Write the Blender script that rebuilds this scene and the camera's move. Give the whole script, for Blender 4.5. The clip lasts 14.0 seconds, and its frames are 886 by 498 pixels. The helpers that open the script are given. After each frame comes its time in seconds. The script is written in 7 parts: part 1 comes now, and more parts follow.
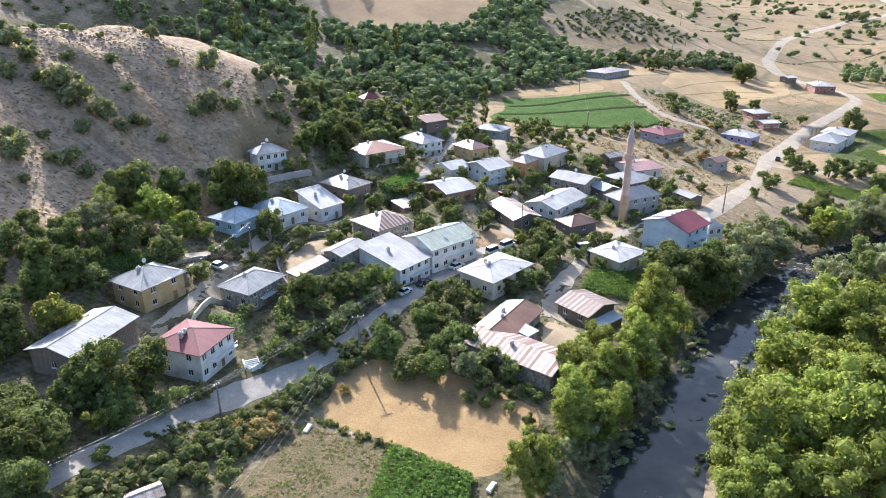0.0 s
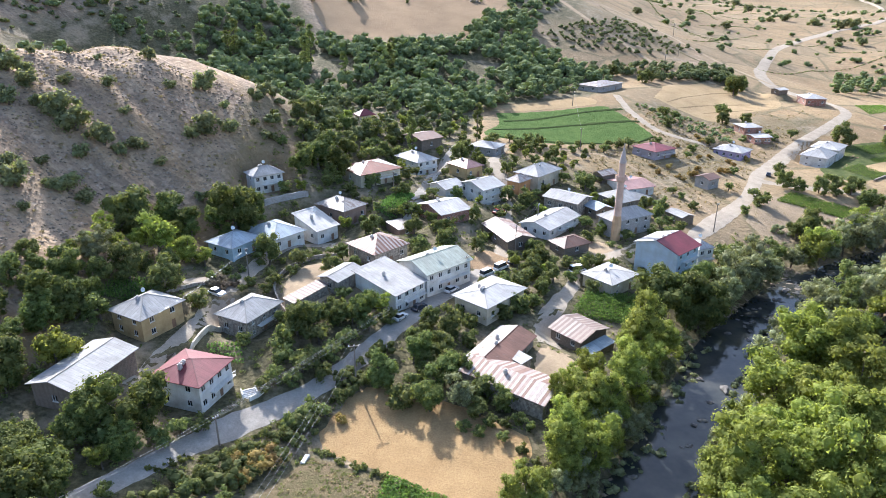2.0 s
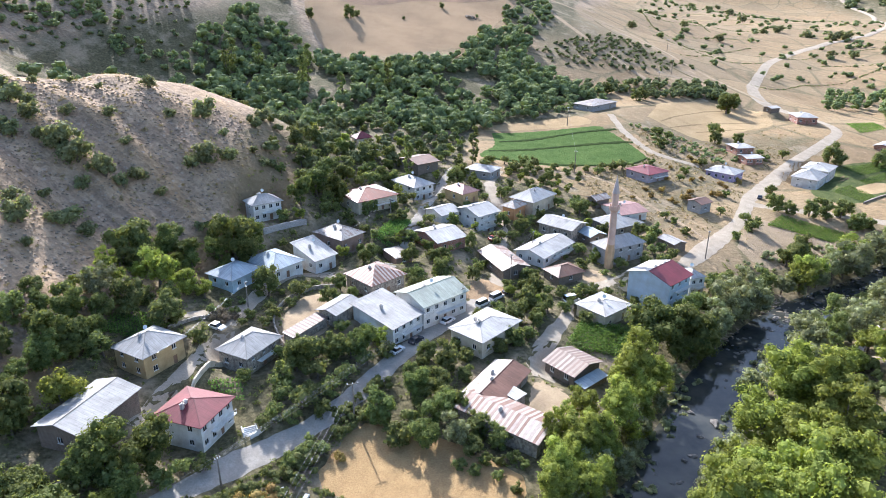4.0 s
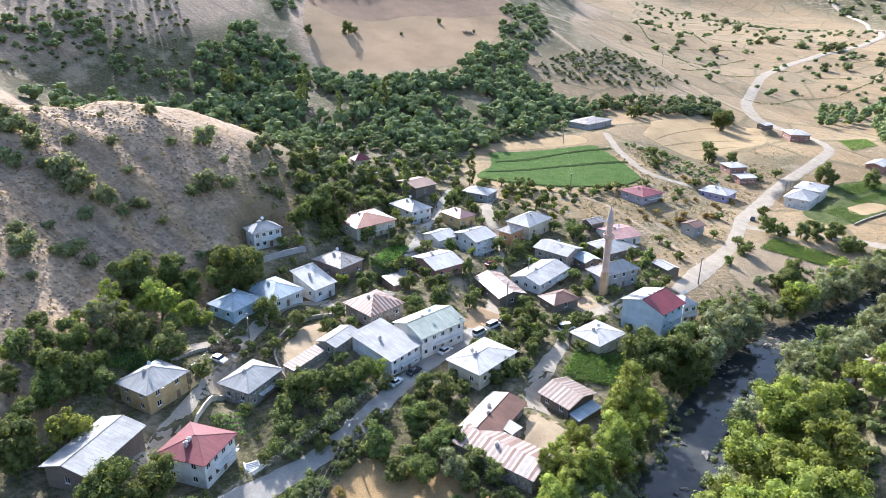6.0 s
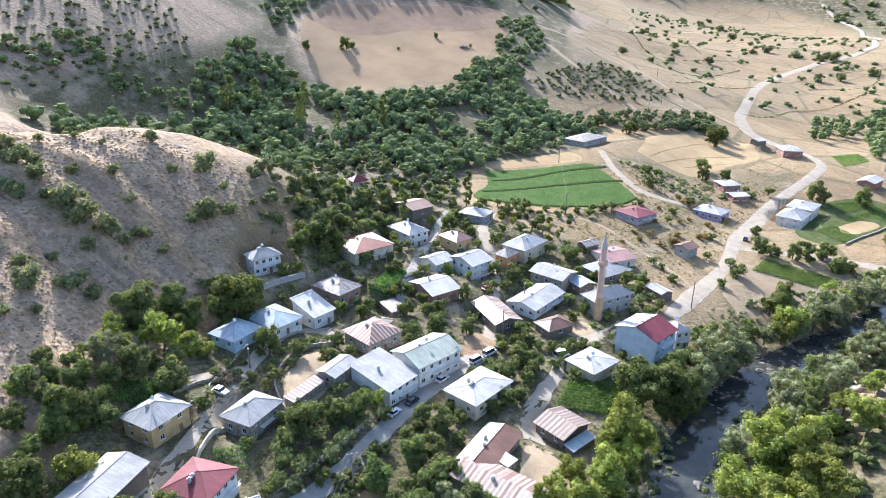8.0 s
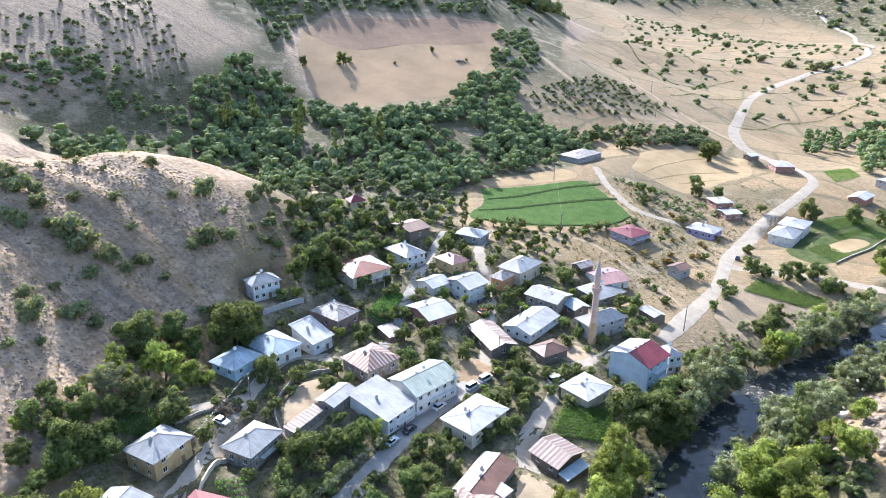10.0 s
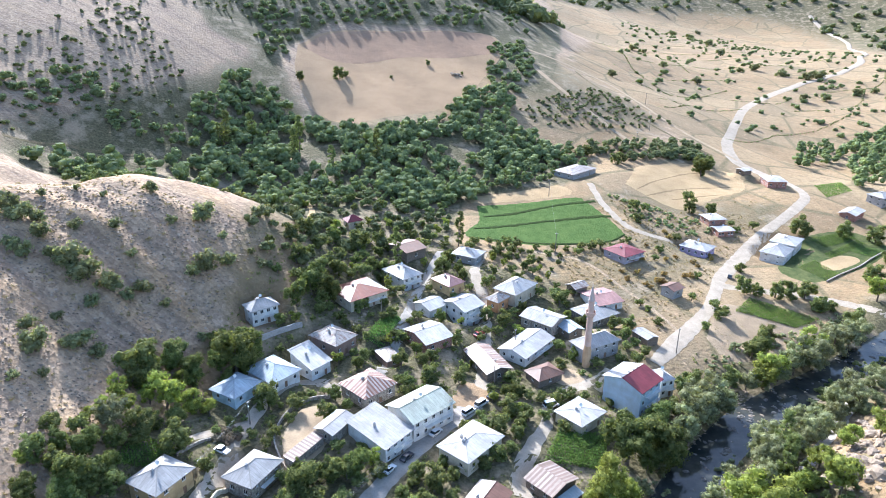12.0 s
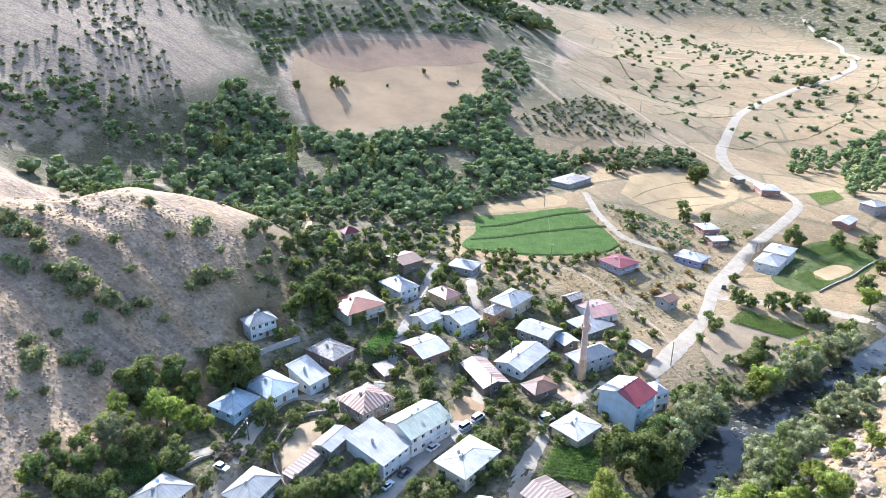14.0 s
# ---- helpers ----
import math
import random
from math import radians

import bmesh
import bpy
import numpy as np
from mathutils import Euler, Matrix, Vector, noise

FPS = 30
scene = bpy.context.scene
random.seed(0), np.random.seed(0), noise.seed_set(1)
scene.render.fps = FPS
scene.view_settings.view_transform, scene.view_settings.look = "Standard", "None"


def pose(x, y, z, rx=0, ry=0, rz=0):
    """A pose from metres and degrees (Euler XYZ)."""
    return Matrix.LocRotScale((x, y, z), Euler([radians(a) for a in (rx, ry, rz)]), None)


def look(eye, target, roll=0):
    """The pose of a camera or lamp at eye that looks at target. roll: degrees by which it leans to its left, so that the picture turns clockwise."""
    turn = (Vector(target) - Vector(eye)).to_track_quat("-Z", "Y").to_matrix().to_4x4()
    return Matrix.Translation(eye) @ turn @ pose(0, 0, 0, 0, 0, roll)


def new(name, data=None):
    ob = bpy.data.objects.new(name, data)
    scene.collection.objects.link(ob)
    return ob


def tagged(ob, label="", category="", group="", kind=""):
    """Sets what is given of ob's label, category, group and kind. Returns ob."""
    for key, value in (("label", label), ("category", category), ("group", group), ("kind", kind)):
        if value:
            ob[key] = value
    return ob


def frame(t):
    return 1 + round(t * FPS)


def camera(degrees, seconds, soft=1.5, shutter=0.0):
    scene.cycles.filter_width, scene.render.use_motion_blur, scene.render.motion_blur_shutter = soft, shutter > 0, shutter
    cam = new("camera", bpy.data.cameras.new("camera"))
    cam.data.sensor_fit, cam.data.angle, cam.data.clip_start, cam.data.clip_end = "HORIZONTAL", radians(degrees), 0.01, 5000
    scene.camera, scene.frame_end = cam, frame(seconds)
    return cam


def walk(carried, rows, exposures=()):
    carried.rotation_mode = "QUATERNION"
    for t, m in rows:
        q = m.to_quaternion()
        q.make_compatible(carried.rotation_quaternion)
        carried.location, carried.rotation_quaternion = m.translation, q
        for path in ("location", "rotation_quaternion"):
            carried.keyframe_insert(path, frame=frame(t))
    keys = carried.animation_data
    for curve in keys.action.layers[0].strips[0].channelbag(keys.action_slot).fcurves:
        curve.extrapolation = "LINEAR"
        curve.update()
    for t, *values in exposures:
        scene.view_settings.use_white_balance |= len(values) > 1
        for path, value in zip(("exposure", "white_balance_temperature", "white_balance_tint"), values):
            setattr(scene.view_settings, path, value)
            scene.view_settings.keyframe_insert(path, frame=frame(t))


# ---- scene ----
cam = camera(66.9, 14.0, 0.9)
METRES, EYE, TILT, LEAN, TURN = 51.0, 68.0, -22.3, 0.0, 0.0
ROWS = [
    (0.0, 0.0, 0.0, 0.0, 0.0, 0.0, -0.0),
    (0.5, -0.0001, -0.0047, 0.0103, -0.1, 0.01, 0.04),
    (1.0, -0.0001, -0.0159, 0.0366, -0.21, 0.04, 0.09),
    (1.5, 0.0015, -0.0311, 0.0721, -0.29, 0.1, 0.13),
    (2.0, 0.0039, -0.0459, 0.1079, -0.38, 0.15, 0.17),
    (2.5, 0.0055, -0.0601, 0.1424, -0.48, 0.21, 0.19),
    (3.0, 0.0043, -0.0751, 0.1782, -0.57, 0.28, 0.19),
    (5.5, -0.0004, -0.1586, 0.3564, -0.92, 0.67, 0.16),
    (6.0, -0.0004, -0.1756, 0.3923, -0.97, 0.71, 0.19),
    (6.5, -0.0002, -0.1922, 0.4288, -1.03, 0.75, 0.21),
    (7.0, -0.0004, -0.2092, 0.4649, -1.09, 0.8, 0.25),
    (7.5, -0.0006, -0.2261, 0.5012, -1.16, 0.85, 0.27),
    (8.0, -0.0005, -0.2429, 0.5376, -1.21, 0.9, 0.29),
    (10.5, -0.0027, -0.3296, 0.7176, -1.59, 1.11, 0.43),
    (11.0, -0.0029, -0.3465, 0.7536, -1.66, 1.15, 0.46),
    (11.5, -0.0031, -0.3639, 0.7898, -1.75, 1.21, 0.49),
    (12.0, -0.003, -0.3811, 0.8257, -1.83, 1.24, 0.53),
    (12.5, -0.0035, -0.3956, 0.856, -1.92, 1.27, 0.55),
    (13.0, -0.0037, -0.4073, 0.8778, -1.99, 1.31, 0.58),
    (13.5, -0.0046, -0.4159, 0.8942, -2.07, 1.35, 0.64),
    (14.0, -0.0062, -0.422, 0.9059, -2.15, 1.39, 0.68),
]
walk(cam, [(t, pose(0, 0, EYE, TILT, LEAN, TURN) @ pose(METRES * x, METRES * y, METRES * z, 90 + pitch, roll, yaw)) for t, x, y, z, yaw, pitch, roll in ROWS],
     [(0.0, 1.17, 5530, 13.5), (7.0, 1.28, 5380, 13), (14.0, 1.44, 5180, 12)])

# ---- light: low sun ahead of the camera, a little to its left ----
SUN_EL, SUN_AZ = 32.0, -22.0
world = bpy.data.worlds.new("sky")
scene.world = world
world.use_nodes = True
wn = world.node_tree.nodes
sky = wn.new("ShaderNodeTexSky")
sky.sky_type, sky.sun_disc = "NISHITA", False
sky.sun_elevation, sky.sun_rotation = radians(SUN_EL), radians(SUN_AZ)
sky.dust_density, sky.air_density = 3.0, 1.2
wn["Background"].inputs["Strength"].default_value = 0.15
world.node_tree.links.new(sky.outputs["Color"], wn["Background"].inputs["Color"])
sun_data = bpy.data.lights.new("sun", "SUN")
sun_data.energy, sun_data.angle, sun_data.color = 5.0, radians(0.6), (1.0, 0.92, 0.8)
sun = new("sun", sun_data)
sun_way = Vector((math.sin(radians(SUN_AZ)) * math.cos(radians(SUN_EL)), math.cos(radians(SUN_AZ)) * math.cos(radians(SUN_EL)), math.sin(radians(SUN_EL))))
sun.matrix_world = look(sun_way * 500, (0, 0, 0))

# ---- materials ----
MATS = {}


def mat(name, build):
    """A procedural material, made once and kept by name."""
    if name not in MATS:
        m = bpy.data.materials.new(name)
        m.use_nodes = True
        build(m.node_tree, m.node_tree.nodes["Principled BSDF"])
        MATS[name] = m
    return MATS[name]


def link(t, a, b):
    t.links.new(a, b)


def noise_node(t, scale, detail=6, rough=0.6, coords="Object"):
    n = t.nodes.new("ShaderNodeTexNoise")
    n.inputs["Scale"].default_value, n.inputs["Detail"].default_value, n.inputs["Roughness"].default_value = scale, detail, rough
    tc = t.nodes.new("ShaderNodeTexCoord")
    link(t, tc.outputs[coords], n.inputs["Vector"])
    return n


def ramp(t, fac, stops):
    r = t.nodes.new("ShaderNodeValToRGB")
    e = r.color_ramp.elements
    while len(e) < len(stops):
        e.new(0.5)
    for el, (p, c) in zip(e, stops):
        el.position, el.color = p, (*c, 1)
    link(t, fac, r.inputs["Fac"])
    return r


def mixc(t, fac, a, b, how="MIX"):
    m = t.nodes.new("ShaderNodeMix")
    m.data_type, m.blend_type = "RGBA", how
    for sock, v in ((m.inputs[0], fac), (m.inputs[6], a), (m.inputs[7], b)):
        if isinstance(v, (int, float)):
            sock.default_value = v
        elif isinstance(v, tuple):
            sock.default_value = (*v, 1)
        else:
            link(t, v, sock)
    return m.outputs[2]


def bump(t, bsdf, height, strength, distance):
    b = t.nodes.new("ShaderNodeBump")
    b.inputs["Strength"].default_value, b.inputs["Distance"].default_value = strength, distance
    link(t, height, b.inputs["Height"])
    link(t, b.outputs["Normal"], bsdf.inputs["Normal"])


def attribute(t, name):
    a = t.nodes.new("ShaderNodeAttribute")
    a.attribute_name = name
    return a.outputs["Fac"]


def maths(t, how, a, b):
    m = t.nodes.new("ShaderNodeMath")
    m.operation, m.use_clamp = how, how not in ("MULTIPLY_ADD",)
    for sock, v in ((m.inputs[0], a), (m.inputs[1], b)):
        if isinstance(v, (int, float)):
            sock.default_value = v
        else:
            link(t, v, sock)
    return m.outputs[0]


def plaster(colour, dirt=0.35, rough=0.9):
    def build(t, p):
        big, small = noise_node(t, 0.35, 5), noise_node(t, 6.0, 4)
        dirty = tuple(c * (1 - dirt) * k for c, k in zip(colour, (1.0, 0.94, 0.86)))
        c = mixc(t, ramp(t, big.outputs["Fac"], [(0.38, (0, 0, 0)), (0.72, (1, 1, 1))]).outputs[0], colour, dirty)
        c = mixc(t, 0.25, c, ramp(t, small.outputs["Fac"], [(0.3, (0.5, 0.48, 0.45)), (0.7, (1, 1, 1))]).outputs[0], "MULTIPLY")
        link(t, c, p.inputs["Base Color"])
        p.inputs["Roughness"].default_value = rough
        bump(t, p, small.outputs["Fac"], 0.3, 0.03)
    return build


def metal_roof(colour, rust=(0.25, 0.11, 0.06), amount=0.25, metallic=0.25, rough=0.5):
    """Painted or zinc sheet with faint seams, stains and patches of rust."""
    def build(t, p):
        big, fine, spots = noise_node(t, 0.22, 5, 0.65), noise_node(t, 3.0, 5), noise_node(t, 0.9, 7, 0.7)
        dull = tuple(c * 0.72 for c in colour)
        c = mixc(t, ramp(t, big.outputs["Fac"], [(0.35, (0, 0, 0)), (0.65, (1, 1, 1))]).outputs[0], colour, dull)
        edge = 0.72 - amount * 0.45
        c = mixc(t, ramp(t, spots.outputs["Fac"], [(edge, (0, 0, 0)), (min(edge + 0.14, 1), (1, 1, 1))]).outputs[0], c, rust)
        c = mixc(t, 0.18, c, ramp(t, fine.outputs["Fac"], [(0.35, (0.55, 0.55, 0.55)), (0.65, (1, 1, 1))]).outputs[0], "MULTIPLY")
        along_slope = t.nodes.new("ShaderNodeCombineXYZ")
        link(t, attribute(t, "fall"), along_slope.inputs["X"])
        link(t, attribute(t, "run"), along_slope.inputs["Y"])
        lay = t.nodes.new("ShaderNodeTexBrick")
        lay.inputs["Color1"].default_value, lay.inputs["Color2"].default_value, lay.inputs["Mortar"].default_value = (1.06, 1.06, 1.06, 1), (0.9, 0.9, 0.89, 1), (0.66, 0.65, 0.63, 1)
        lay.inputs["Scale"].default_value, lay.inputs["Mortar Size"].default_value, lay.inputs["Brick Width"].default_value, lay.inputs["Row Height"].default_value = 1.0, 0.025, 2.6, 0.95
        link(t, along_slope.outputs["Vector"], lay.inputs["Vector"])
        worn = t.nodes.new("ShaderNodeTexBrick")
        worn.inputs["Color1"].default_value, worn.inputs["Color2"].default_value, worn.inputs["Mortar"].default_value = (0, 0, 0, 1), (1, 1, 1, 1), (0, 0, 0, 1)
        worn.inputs["Scale"].default_value, worn.inputs["Mortar Size"].default_value, worn.inputs["Brick Width"].default_value, worn.inputs["Row Height"].default_value = 1.0, 0.0, 2.6, 0.95
        worn.inputs["Bias"].default_value = -0.35
        link(t, along_slope.outputs["Vector"], worn.inputs["Vector"])
        c = mixc(t, maths(t, "MULTIPLY", ramp(t, worn.outputs["Color"], [(0.45, (0, 0, 0)), (0.6, (1, 1, 1))]).outputs[0], min(1.0, max(0.0, amount - 0.2) * 2.6)), c, tuple(0.3 * a + 0.7 * b for a, b in zip(colour, rust)))
        c = mixc(t, 0.8, c, lay.outputs["Color"], "MULTIPLY")
        drawn = t.nodes.new("ShaderNodeMapping")
        drawn.inputs["Scale"].default_value = (0.22, 2.6, 1)
        link(t, along_slope.outputs["Vector"], drawn.inputs["Vector"])
        streak = noise_node(t, 1.0, 5, 0.65)
        link(t, drawn.outputs["Vector"], streak.inputs["Vector"])
        c = mixc(t, 0.45, c, ramp(t, streak.outputs["Fac"], [(0.34, (0.62, 0.58, 0.53)), (0.6, (1.06, 1.06, 1.06))]).outputs[0], "MULTIPLY")
        link(t, c, p.inputs["Base Color"])
        p.inputs["Metallic"].default_value, p.inputs["Roughness"].default_value = metallic, rough
        p.inputs["Specular IOR Level"].default_value = 0.28
        wave = t.nodes.new("ShaderNodeTexWave")
        wave.bands_direction = "Y"
        wave.inputs["Scale"].default_value, wave.inputs["Distortion"].default_value = 1.1, 0.2
        link(t, along_slope.outputs["Vector"], wave.inputs["Vector"])
        bump(t, p, wave.outputs["Fac"], 0.15, 0.03)
    return build


def sheet_metal(stops):
    """Single roof sheets, each of its own shade between pale paint and rust."""
    def build(t, p):
        info = t.nodes.new("ShaderNodeObjectInfo")
        r = ramp(t, info.outputs["Random"], stops)
        r.color_ramp.interpolation = "CONSTANT"
        n = noise_node(t, 1.2, 6, 0.7)
        c = mixc(t, 0.45, r.outputs[0], ramp(t, n.outputs["Fac"], [(0.3, (0.35, 0.25, 0.2)), (0.7, (1, 1, 1))]).outputs[0], "MULTIPLY")
        link(t, c, p.inputs["Base Color"])
        p.inputs["Metallic"].default_value, p.inputs["Roughness"].default_value = 0.15, 0.6
        bump(t, p, n.outputs["Fac"], 0.2, 0.02)
    return build


def stones(light, dark, scale=2.2):
    def build(t, p):
        v = t.nodes.new("ShaderNodeTexVoronoi")
        v.inputs["Scale"].default_value = scale
        tc = t.nodes.new("ShaderNodeTexCoord")
        link(t, tc.outputs["Object"], v.inputs["Vector"])
        n = noise_node(t, 1.0, 6)
        c = mixc(t, ramp(t, v.outputs["Color"], [(0.2, (0, 0, 0)), (0.8, (1, 1, 1))]).outputs[0], dark, light)
        c = mixc(t, 0.5, c, ramp(t, n.outputs["Fac"], [(0.3, (0.5, 0.45, 0.4)), (0.7, (1, 1, 1))]).outputs[0], "MULTIPLY")
        link(t, c, p.inputs["Base Color"])
        p.inputs["Roughness"].default_value = 0.92
        bump(t, p, v.outputs["Distance"], 0.7, 0.08)
    return build


def planks(light, dark):
    def build(t, p):
        w = t.nodes.new("ShaderNodeTexWave")
        w.bands_direction = "Z"
        w.inputs["Scale"].default_value, w.inputs["Distortion"].default_value, w.inputs["Detail"].default_value = 1.6, 1.2, 3
        tc = t.nodes.new("ShaderNodeTexCoord")
        link(t, tc.outputs["Object"], w.inputs["Vector"])
        n = noise_node(t, 1.4, 7, 0.7)
        c = mixc(t, w.outputs["Fac"], dark, light)
        c = mixc(t, 0.6, c, ramp(t, n.outputs["Fac"], [(0.3, (0.4, 0.36, 0.32)), (0.7, (1, 1, 1))]).outputs[0], "MULTIPLY")
        link(t, c, p.inputs["Base Color"])
        p.inputs["Roughness"].default_value = 0.88
        bump(t, p, w.outputs["Fac"], 0.5, 0.04)
    return build


def bricks(a, b, mortar, scale=1.0):
    def build(t, p):
        k = t.nodes.new("ShaderNodeTexBrick")
        k.inputs["Color1"].default_value, k.inputs["Color2"].default_value, k.inputs["Mortar"].default_value = (*a, 1), (*b, 1), (*mortar, 1)
        k.inputs["Scale"].default_value, k.inputs["Mortar Size"].default_value = scale, 0.02
        k.inputs["Brick Width"].default_value, k.inputs["Row Height"].default_value = 0.45, 0.22
        tc = t.nodes.new("ShaderNodeTexCoord")
        mp = t.nodes.new("ShaderNodeMapping")
        mp.inputs["Rotation"].default_value = (radians(90), 0, 0)
        link(t, tc.outputs["Object"], mp.inputs["Vector"])
        link(t, mp.outputs["Vector"], k.inputs["Vector"])
        n = noise_node(t, 0.8, 6)
        c = mixc(t, 0.45, k.outputs["Color"], ramp(t, n.outputs["Fac"], [(0.3, (0.5, 0.46, 0.42)), (0.7, (1, 1, 1))]).outputs[0], "MULTIPLY")
        link(t, c, p.inputs["Base Color"])
        p.inputs["Roughness"].default_value = 0.9
        bump(t, p, k.outputs["Fac"], 0.3, 0.02)
    return build


def leaves(dark, light, gleam=0.35):
    def build(t, p):
        geo, info = t.nodes.new("ShaderNodeNewGeometry"), t.nodes.new("ShaderNodeObjectInfo")
        n = noise_node(t, 0.55, 3, 0.5)
        f = maths(t, "ADD", maths(t, "MULTIPLY", geo.outputs["Random Per Island"], 0.35), maths(t, "MULTIPLY", n.outputs["Fac"], 0.65))
        c = mixc(t, ramp(t, f, [(0.25, (0, 0, 0)), (0.75, (1, 1, 1))]).outputs[0], dark, light)
        hue = t.nodes.new("ShaderNodeHueSaturation")
        h = maths(t, "ADD", maths(t, "MULTIPLY", info.outputs["Random"], 0.026), 0.492)
        link(t, h, hue.inputs["Hue"])
        v = t.nodes.new("ShaderNodeMath")
        v.operation = "MULTIPLY_ADD"
        link(t, info.outputs["Random"], v.inputs[0])
        v.inputs[1].default_value, v.inputs[2].default_value = 0.4, 0.8
        link(t, v.outputs[0], hue.inputs["Value"])
        hue.inputs["Saturation"].default_value = 0.95
        link(t, c, hue.inputs["Color"])
        link(t, hue.outputs["Color"], p.inputs["Base Color"])
        p.inputs["Roughness"].default_value = 0.75
        p.inputs["Specular IOR Level"].default_value = 0.1
        tr = t.nodes.new("ShaderNodeBsdfTranslucent")
        bright = mixc(t, 1.0, hue.outputs["Color"], (1.5, 1.45, 0.75), "MULTIPLY")
        link(t, bright, tr.inputs["Color"])
        mx = t.nodes.new("ShaderNodeMixShader")
        mx.inputs[0].default_value = gleam
        link(t, p.outputs[0], mx.inputs[1])
        link(t, tr.outputs[0], mx.inputs[2])
        link(t, mx.outputs[0], t.nodes["Material Output"].inputs["Surface"])
    return build


def ground_build(t, p):
    """Earth of the valley: scree on the hills, straw-dry grass, green undergrowth, by soil masks with noisy borders."""
    tc = t.nodes.new("ShaderNodeTexCoord")
    big, mid, fine = noise_node(t, 0.012, 6, 0.6), noise_node(t, 0.09, 7, 0.65), noise_node(t, 0.9, 6, 0.7)
    v = t.nodes.new("ShaderNodeTexVoronoi")
    v.inputs["Scale"].default_value = 0.75
    link(t, tc.outputs["Object"], v.inputs["Vector"])
    turned, drawn = t.nodes.new("ShaderNodeMapping"), t.nodes.new("ShaderNodeMapping")
    turned.inputs["Rotation"].default_value = (0, 0, radians(24))
    drawn.inputs["Scale"].default_value = (0.12, 1.0, 0.4)
    link(t, tc.outputs["Object"], turned.inputs["Vector"])
    link(t, turned.outputs["Vector"], drawn.inputs["Vector"])
    gully = noise_node(t, 0.16, 6, 0.6)
    link(t, drawn.outputs["Vector"], gully.inputs["Vector"])
    scree = mixc(t, ramp(t, mid.outputs["Fac"], [(0.3, (0, 0, 0)), (0.7, (1, 1, 1))]).outputs[0], (0.38, 0.275, 0.18), (0.46, 0.34, 0.225))
    scree = mixc(t, ramp(t, gully.outputs["Fac"], [(0.4, (1, 1, 1)), (0.49, (0, 0, 0))]).outputs[0], scree, (0.33, 0.24, 0.165))
    scree = mixc(t, ramp(t, gully.outputs["Fac"], [(0.54, (0, 0, 0)), (0.62, (1, 1, 1))]).outputs[0], scree, (0.45, 0.325, 0.205))
    crest = maths(t, "MULTIPLY", attribute(t, "crest"), ramp(t, mid.outputs["Fac"], [(0.34, (0, 0, 0)), (0.52, (1, 1, 1))]).outputs[0])
    scree = mixc(t, crest, scree, (0.42, 0.28, 0.15))
    pebble = t.nodes.new("ShaderNodeTexVoronoi")
    pebble.inputs["Scale"].default_value = 0.42
    link(t, tc.outputs["Object"], pebble.inputs["Vector"])
    scree = mixc(t, ramp(t, pebble.outputs["Distance"], [(0.12, (1, 1, 1)), (0.24, (0, 0, 0))]).outputs[0], scree, (0.41, 0.325, 0.24))
    rill = noise_node(t, 0.75, 6, 0.7)
    link(t, drawn.outputs["Vector"], rill.inputs["Vector"])
    scree = mixc(t, 0.6, scree, ramp(t, rill.outputs["Fac"], [(0.36, (0.6, 0.6, 0.62)), (0.62, (1.12, 1.11, 1.08))]).outputs[0], "MULTIPLY")
    scree = mixc(t, 0.55, scree, ramp(t, v.outputs["Color"], [(0.1, (0.6, 0.6, 0.6)), (0.9, (1.2, 1.2, 1.2))]).outputs[0], "MULTIPLY")
    dry = mixc(t, ramp(t, mid.outputs["Fac"], [(0.3, (0, 0, 0)), (0.68, (1, 1, 1))]).outputs[0], (0.24, 0.165, 0.09), (0.365, 0.265, 0.15))
    dry = mixc(t, ramp(t, big.outputs["Fac"], [(0.42, (0, 0, 0)), (0.62, (1, 1, 1))]).outputs[0], dry, (0.31, 0.24, 0.145))
    parcel = t.nodes.new("ShaderNodeTexVoronoi")
    parcel.inputs["Scale"].default_value = 0.02
    link(t, tc.outputs["Object"], parcel.inputs["Vector"])
    dry = mixc(t, 0.8, dry, ramp(t, parcel.outputs["Color"], [(0.1, (0.74, 0.72, 0.7)), (0.9, (1.12, 1.08, 1.0))]).outputs[0], "MULTIPLY")
    baulk = t.nodes.new("ShaderNodeTexVoronoi")
    baulk.feature = "DISTANCE_TO_EDGE"
    baulk.inputs["Scale"].default_value = 0.02
    link(t, tc.outputs["Object"], baulk.inputs["Vector"])
    dry = mixc(t, ramp(t, baulk.outputs["Distance"], [(0.012, (1, 1, 1)), (0.035, (0, 0, 0))]).outputs[0], dry, (0.17, 0.14, 0.075))
    weedy = noise_node(t, 0.28, 7, 0.75)
    dry = mixc(t, ramp(t, weedy.outputs["Fac"], [(0.51, (0, 0, 0)), (0.6, (1, 1, 1))]).outputs[0], dry, (0.24, 0.18, 0.1))
    dry = mixc(t, ramp(t, weedy.outputs["Fac"], [(0.36, (1, 1, 1)), (0.44, (0, 0, 0))]).outputs[0], dry, (0.36, 0.26, 0.155))
    lush = mixc(t, ramp(t, fine.outputs["Fac"], [(0.35, (0, 0, 0)), (0.65, (1, 1, 1))]).outputs[0], (0.075, 0.07, 0.034), (0.165, 0.14, 0.075))
    lush = mixc(t, ramp(t, mid.outputs["Fac"], [(0.5, (0, 0, 0)), (0.64, (1, 1, 1))]).outputs[0], lush, (0.29, 0.23, 0.15))
    wob = maths(t, "SUBTRACT", mid.outputs["Fac"], 0.5)
